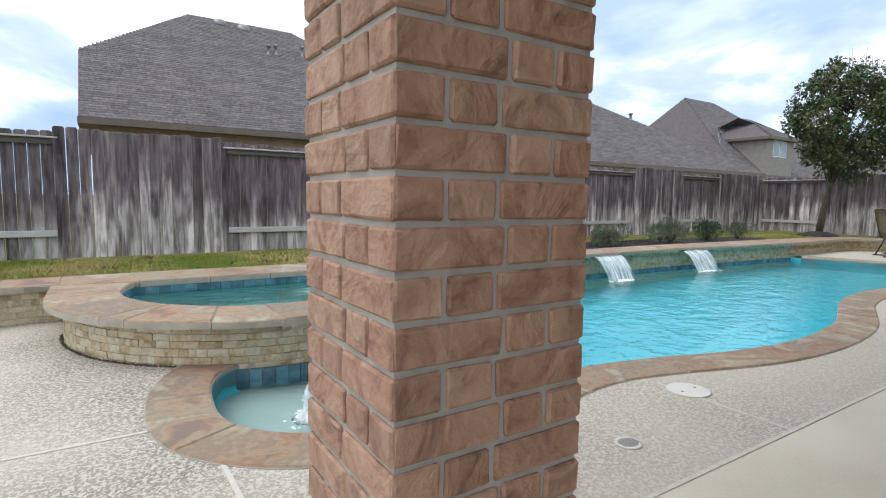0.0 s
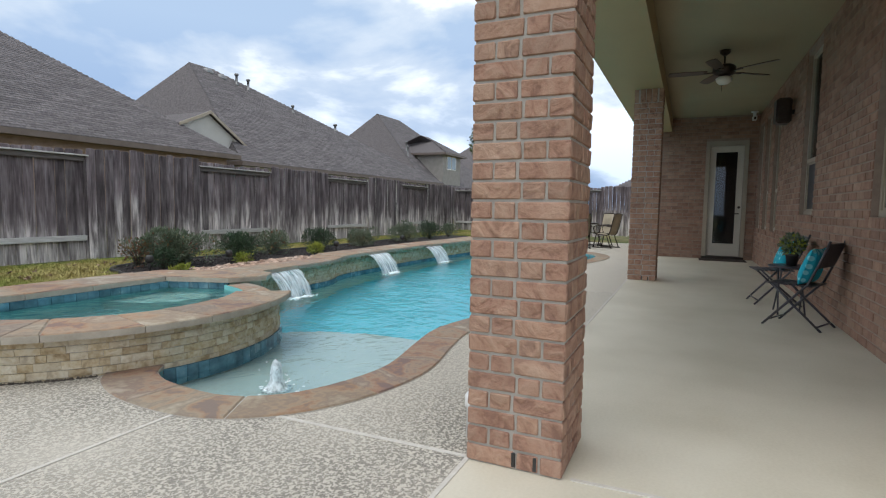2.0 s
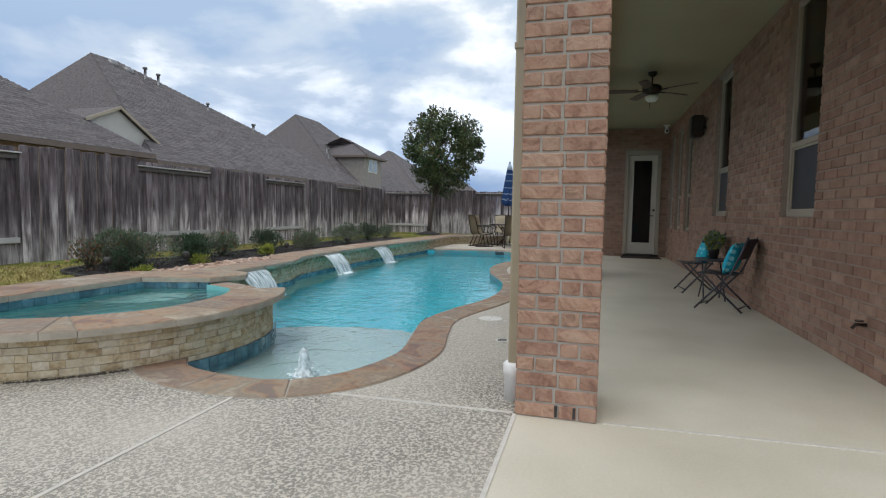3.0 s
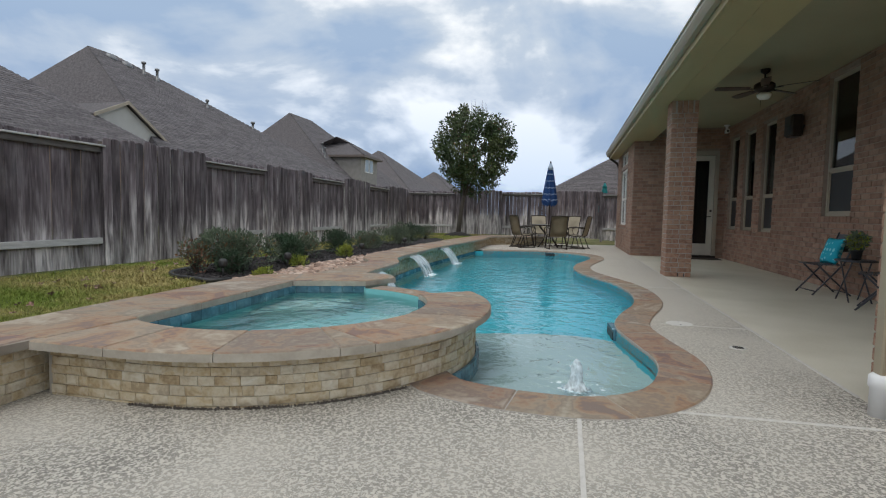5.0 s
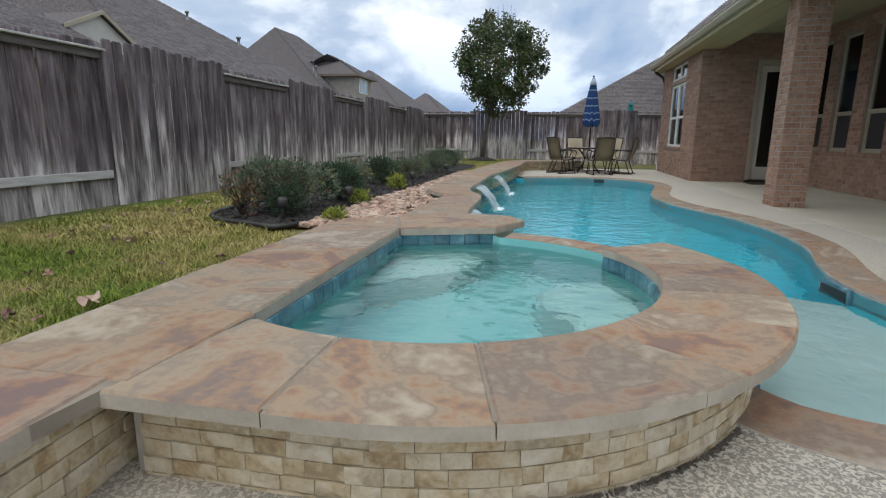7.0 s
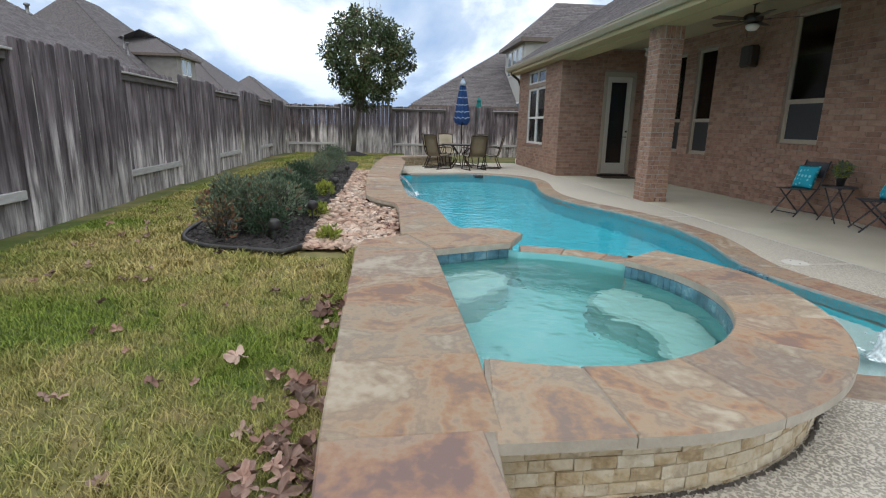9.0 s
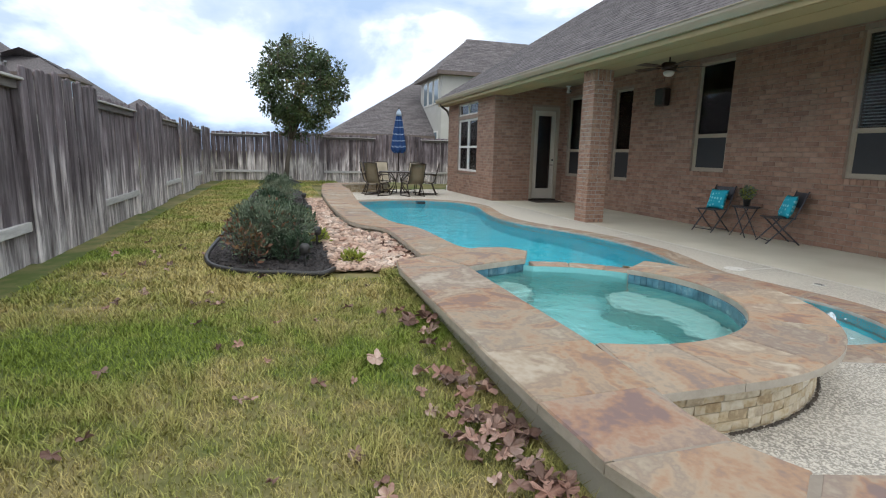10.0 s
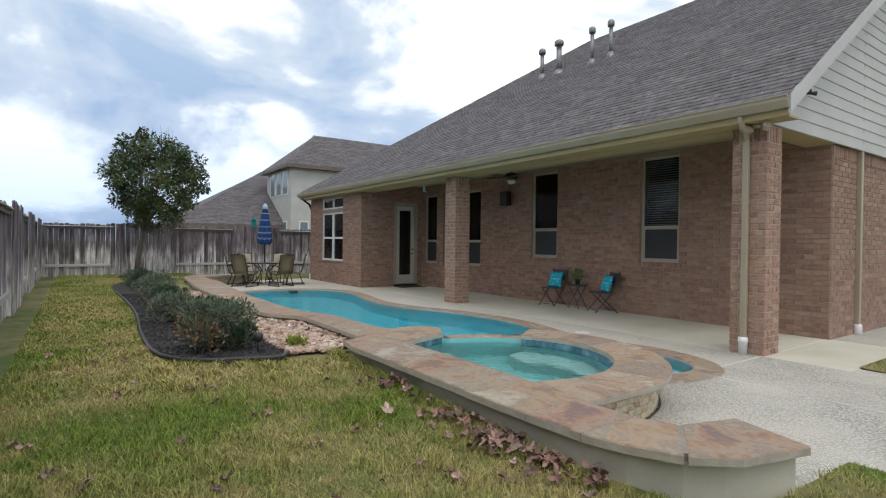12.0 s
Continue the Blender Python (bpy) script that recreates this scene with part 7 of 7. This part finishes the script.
def tree(x, y):
    t = thing("tree", (x, y, LAWN), "young pear tree with dense dark green leaves and bare top twigs", "tree")
    rnd = random.Random(33)
    C, RX, RZ = Vector((0.05, -0.54, 3.08)), 1.5, 1.6
    wood = bmesh.new()
    tube(wood, [(0, 0, 0), (0.02, -0.06, 0.7), (0.03, -0.16, 1.3), (0.04, -0.22, 1.55)], 0.07, 10, [0.095, 0.075, 0.066, 0.062])
    tips = []
    for k in range(16):
        a = k * 2.4 + rnd.uniform(-0.3, 0.3)
        r = rnd.uniform(0.25, 0.95)
        zt = rnd.uniform(1.9, 4.5)
        lim = math.sqrt(max(0.05, 1 - ((zt - 2.9) / 1.55) ** 2)) * 1.25
        end = Vector((0.05 + r * lim * math.cos(a), -0.35 + r * lim * math.sin(a), zt))
        s = Vector((0.04, -0.2, rnd.uniform(1.3, 1.6)))
        mid = s.lerp(end, 0.45) + Vector((0, 0, 0.18))
        tube(wood, [s, mid, end], 0.03, 6, [0.04, 0.024, 0.006])
        tips.append((mid, end))
        for j in range(5):
            q = mid.lerp(end, rnd.uniform(0.2, 1))
            e = q + Vector((rnd.uniform(-0.3, 0.3), rnd.uniform(-0.3, 0.3), rnd.uniform(0.1, 0.4)))
            tube(wood, [q, e], 0.008, 4, [0.01, 0.003])
    part("trunk", wood, M_bark, t)
    tw = bmesh.new()
    for k in range(46):
        a, r = rnd.uniform(0, 6.3), rnd.uniform(0, 1) ** 0.6
        px, py = C.x + RX * 0.95 * r * math.cos(a), C.y + RX * 0.95 * r * math.sin(a)
        z = C.z + RZ * 0.92 * math.sqrt(max(0, 1 - r * r))
        tube(tw, [(px, py, z - 0.25), (px + rnd.uniform(-0.05, 0.05), py + rnd.uniform(-0.05, 0.05), z + rnd.uniform(0.12, 0.34))], 0.004, 4, [0.007, 0.003])
    tagged(part("twigs", tw, M_bark, t), kind="stuff")
    clumps = []
    while len(clumps) < 210:
        d = Vector((rnd.gauss(0, 1), rnd.gauss(0, 1), rnd.gauss(0, 1))).normalized()
        k = rnd.uniform(0.25, 1.0) ** 0.45
        low = 0.86 if d.z < -0.3 else 1.0
        p = C + Vector((d.x * RX * k * low, d.y * RX * k * low, d.z * RZ * k))
        if p.z > 1.55:
            clumps.append((p, rnd.uniform(0.14, 0.3)))
    def place(r):
        p, s = r.choice(clumps)
        d = Vector((r.gauss(0, 1), r.gauss(0, 1), r.gauss(0, 1))).normalized()
        return tuple(p + d * s * r.uniform(0.3, 1)), (d.x, d.y, d.z - 0.3)
    mesh_part("crown", leaf_cloud(rnd, 22000, place, 0.085, 0.8, 0.62), M_leaf, t)
    mesh_part("turning_leaves", leaf_cloud(rnd, 500, place, 0.085, 0.8, 0.62), M_rust, t, label="scattered rust-coloured leaves")
    m = bmesh.new()
    lathe(m, [(0.55, 0.0), (0.42, 0.06), (0.2, 0.12), (0.08, 0.14)], 20)
    for v in m.verts:
        v.co += Vector((0, 0, 0.02 * noise.noise(v.co * 9)))
    ob = tagged(link("mulch_mound", m, M_soil), "mound of dark mulch round the tree foot", "mulch")
    ob.location = (x, y, LAWN)


tree(17.2, 7.45)


# ---- lawn and leaves ----
def lawn_blades():
    rng = np.random.default_rng(12)
    spans = ((-2.4, 2.6, 6.45, 9.5, 125000), (2.6, 6.5, 6.5, 9.5, 46000), (6.5, 12.0, 6.9, 9.5, 26000), (12.0, 18.8, 5.6, 9.5, 22000), (-3.2, 0.2, 0.2, 1.74, 9000), (-3.2, -0.75, 4.98, 6.45, 16000))
    hole = [(-0.78, 5.6), (-0.3, 5.5), (0.5, 5.9), (3.6, 5.9), (3.5, 6.58), (3.3, 6.64), (0.0, 6.64), (-0.26, 6.58), (-0.5, 6.45), (-0.66, 6.22)]
    pts = []
    for (x0, x1, y0, y1, n) in spans:
        p = np.stack([rng.uniform(x0, x1, n), rng.uniform(y0, y1, n)], 1)
        pts.append(p)
    p = np.concatenate(pts)
    keep = np.ones(len(p), bool)
    for i, (x, y) in enumerate(p):
        if -0.9 < x < 3.5 and 5.4 < y < 6.7 and in_poly(x, y, hole):
            keep[i] = False
        elif 3.2 < x < 14.7 and 6.2 < y < 8.45 and (in_poly(x, y, BED_LINE) or (x < 11 and y < 7.19)):
            keep[i] = False
        elif x > 11 and y < 6.72 and x < 16:
            keep[i] = False
    p = p[keep]
    tall = np.zeros(len(p), bool)
    edge = np.stack([rng.uniform(-0.2, 3.4, 7000), 6.665 + np.abs(rng.normal(0, 0.05, 7000))], 1)
    mids = np.stack([rng.uniform(-2.2, 4.5, 110), rng.uniform(6.9, 9.3, 110)], 1)
    tuft = np.repeat(mids, 170, 0) + rng.normal(0, 0.07, (110 * 170, 2))
    tuft = tuft[[not (in_poly(x, y, BED_LINE) or (x > 3.25 and y < 7.25)) for x, y in tuft]]
    p = np.concatenate([p, edge, tuft])
    tall = np.concatenate([tall, np.ones(len(edge) + len(tuft), bool)])
    n = len(p)
    h = rng.uniform(0.010, 0.032, n) * np.where(p[:, 0] > 6.5, 1.25, 1.15) * np.where(tall, 2.0, 1.0)
    w = rng.uniform(0.0016, 0.0034, n) * np.where(p[:, 0] > 2.6, 1.8, 1.0) * np.where(p[:, 0] > 6.5, 1.8, 1.0)
    a = rng.uniform(0, 2 * np.pi, n)
    lean = rng.uniform(0.2, 1.5, n) * h
    b = a + rng.uniform(0.6, 2.4, n)
    dx, dy = np.cos(a) * w, np.sin(a) * w
    lx, ly = np.cos(b) * lean, np.sin(b) * lean
    z0 = np.where(p[:, 1] < 2, 0.012, LAWN) + np.where((p[:, 0] > 15.3) & (p[:, 1] < 5.7), -0.1, 0.0)
    z0 = np.where((p[:, 0] < -0.7) & (p[:, 1] > 4.9) & (p[:, 1] < 5.6), 0.0 + 0.12 * (p[:, 1] - 4.95), z0)
    z0 = z0 - np.where(p[:, 1] > 5.6, 0.12 * np.clip((4.0 - p[:, 0]) / 5.0, 0, 1) * np.clip((9.4 - p[:, 1]) / 2.0, 0, 1), 0.0)
    v = np.zeros((n, 5, 3))
    v[:, 0] = np.stack([p[:, 0] - dx, p[:, 1] - dy, z0], 1)
    v[:, 1] = np.stack([p[:, 0] + dx, p[:, 1] + dy, z0], 1)
    v[:, 2] = np.stack([p[:, 0] + dx * 0.7 + lx * 0.4, p[:, 1] + dy * 0.7 + ly * 0.4, z0 + h * 0.65], 1)
    v[:, 3] = np.stack([p[:, 0] - dx * 0.7 + lx * 0.4, p[:, 1] - dy * 0.7 + ly * 0.4, z0 + h * 0.65], 1)
    v[:, 4] = np.stack([p[:, 0] + lx, p[:, 1] + ly, z0 + h], 1)
    i = np.arange(n)[:, None] * 5
    quads = (i + np.array([[0, 1, 2, 3]])).tolist()
    tris = (i + np.array([[3, 2, 4]])).tolist()
    me = bpy.data.meshes.new("grass")
    me.from_pydata(v.reshape(-1, 3).tolist(), [], quads + tris)
    me.materials.append(M_blade)
    tagged(new("grass", me), "short lawn grass, green with straw-coloured patches", "grass", kind="stuff")


lawn_blades()


def fallen_leaves():
    t = thing("leaf_litter", (0, 0, LAWN), "dry brown fallen leaves on the lawn and along the wall", "fallen leaves")
    rnd = random.Random(17)
    shapes = []
    for k in range(7):
        bm = bmesh.new()
        n = 30
        c = bm.verts.new((0, 0, 0.004))
        rim = []
        for i in range(n):
            a = 2 * math.pi * i / n
            r = 0.066 * (0.40 + 0.60 * abs(math.cos(2.5 * a)) ** 0.9) * rnd.uniform(0.88, 1.1)
            rim.append(bm.verts.new((r * math.cos(a), r * math.sin(a) * 0.8, 0.018 * math.sin(3 * a + k) + rnd.uniform(0, 0.012) + 0.014 * abs(math.cos(a)))))
        for i in range(n):
            bm.faces.new((c, rim[i], rim[(i + 1) % n]))
        me = bpy.data.meshes.new("leaf")
        bm.to_mesh(me)
        bm.free()
        me.materials.append(M_dryleaf)
        shapes.append(me)
    def drop(x, y, z, s):
        ob = new("leaf", rnd.choice(shapes))
        ob.parent = t
        ob.location = (x, y, z - dip(x, y))
        ob.rotation_euler = (rnd.uniform(-0.5, 0.5), rnd.uniform(-0.5, 0.5), rnd.uniform(0, 6.3))
        ob.scale = (s, s, s)
    for k in range(85):
        x = rnd.choice((0.1, 0.3, 0.45, 0.6, 0.75, 1.0, 1.4, 1.9, -0.1)) + rnd.gauss(0, 0.13)
        drop(x, 6.66 + abs(rnd.gauss(0, 0.17)) + (0.03 if x > 0 else 0), 0.03 + rnd.uniform(0, 0.04), rnd.uniform(0.55, 1.05))
    for k in range(95):
        x, y = rnd.uniform(-1.6, 5.5), rnd.uniform(6.75, 9.3)
        if in_poly(x, y, BED_LINE) or x > 3.3 and y < 7.25:
            continue
        drop(x, y, 0.028, rnd.uniform(0.35, 0.8))
    for k in range(25):
        drop(rnd.uniform(3.4, 5.2), rnd.uniform(6.3, 6.6), 0.04, rnd.uniform(0.4, 0.8))


fallen_leaves()
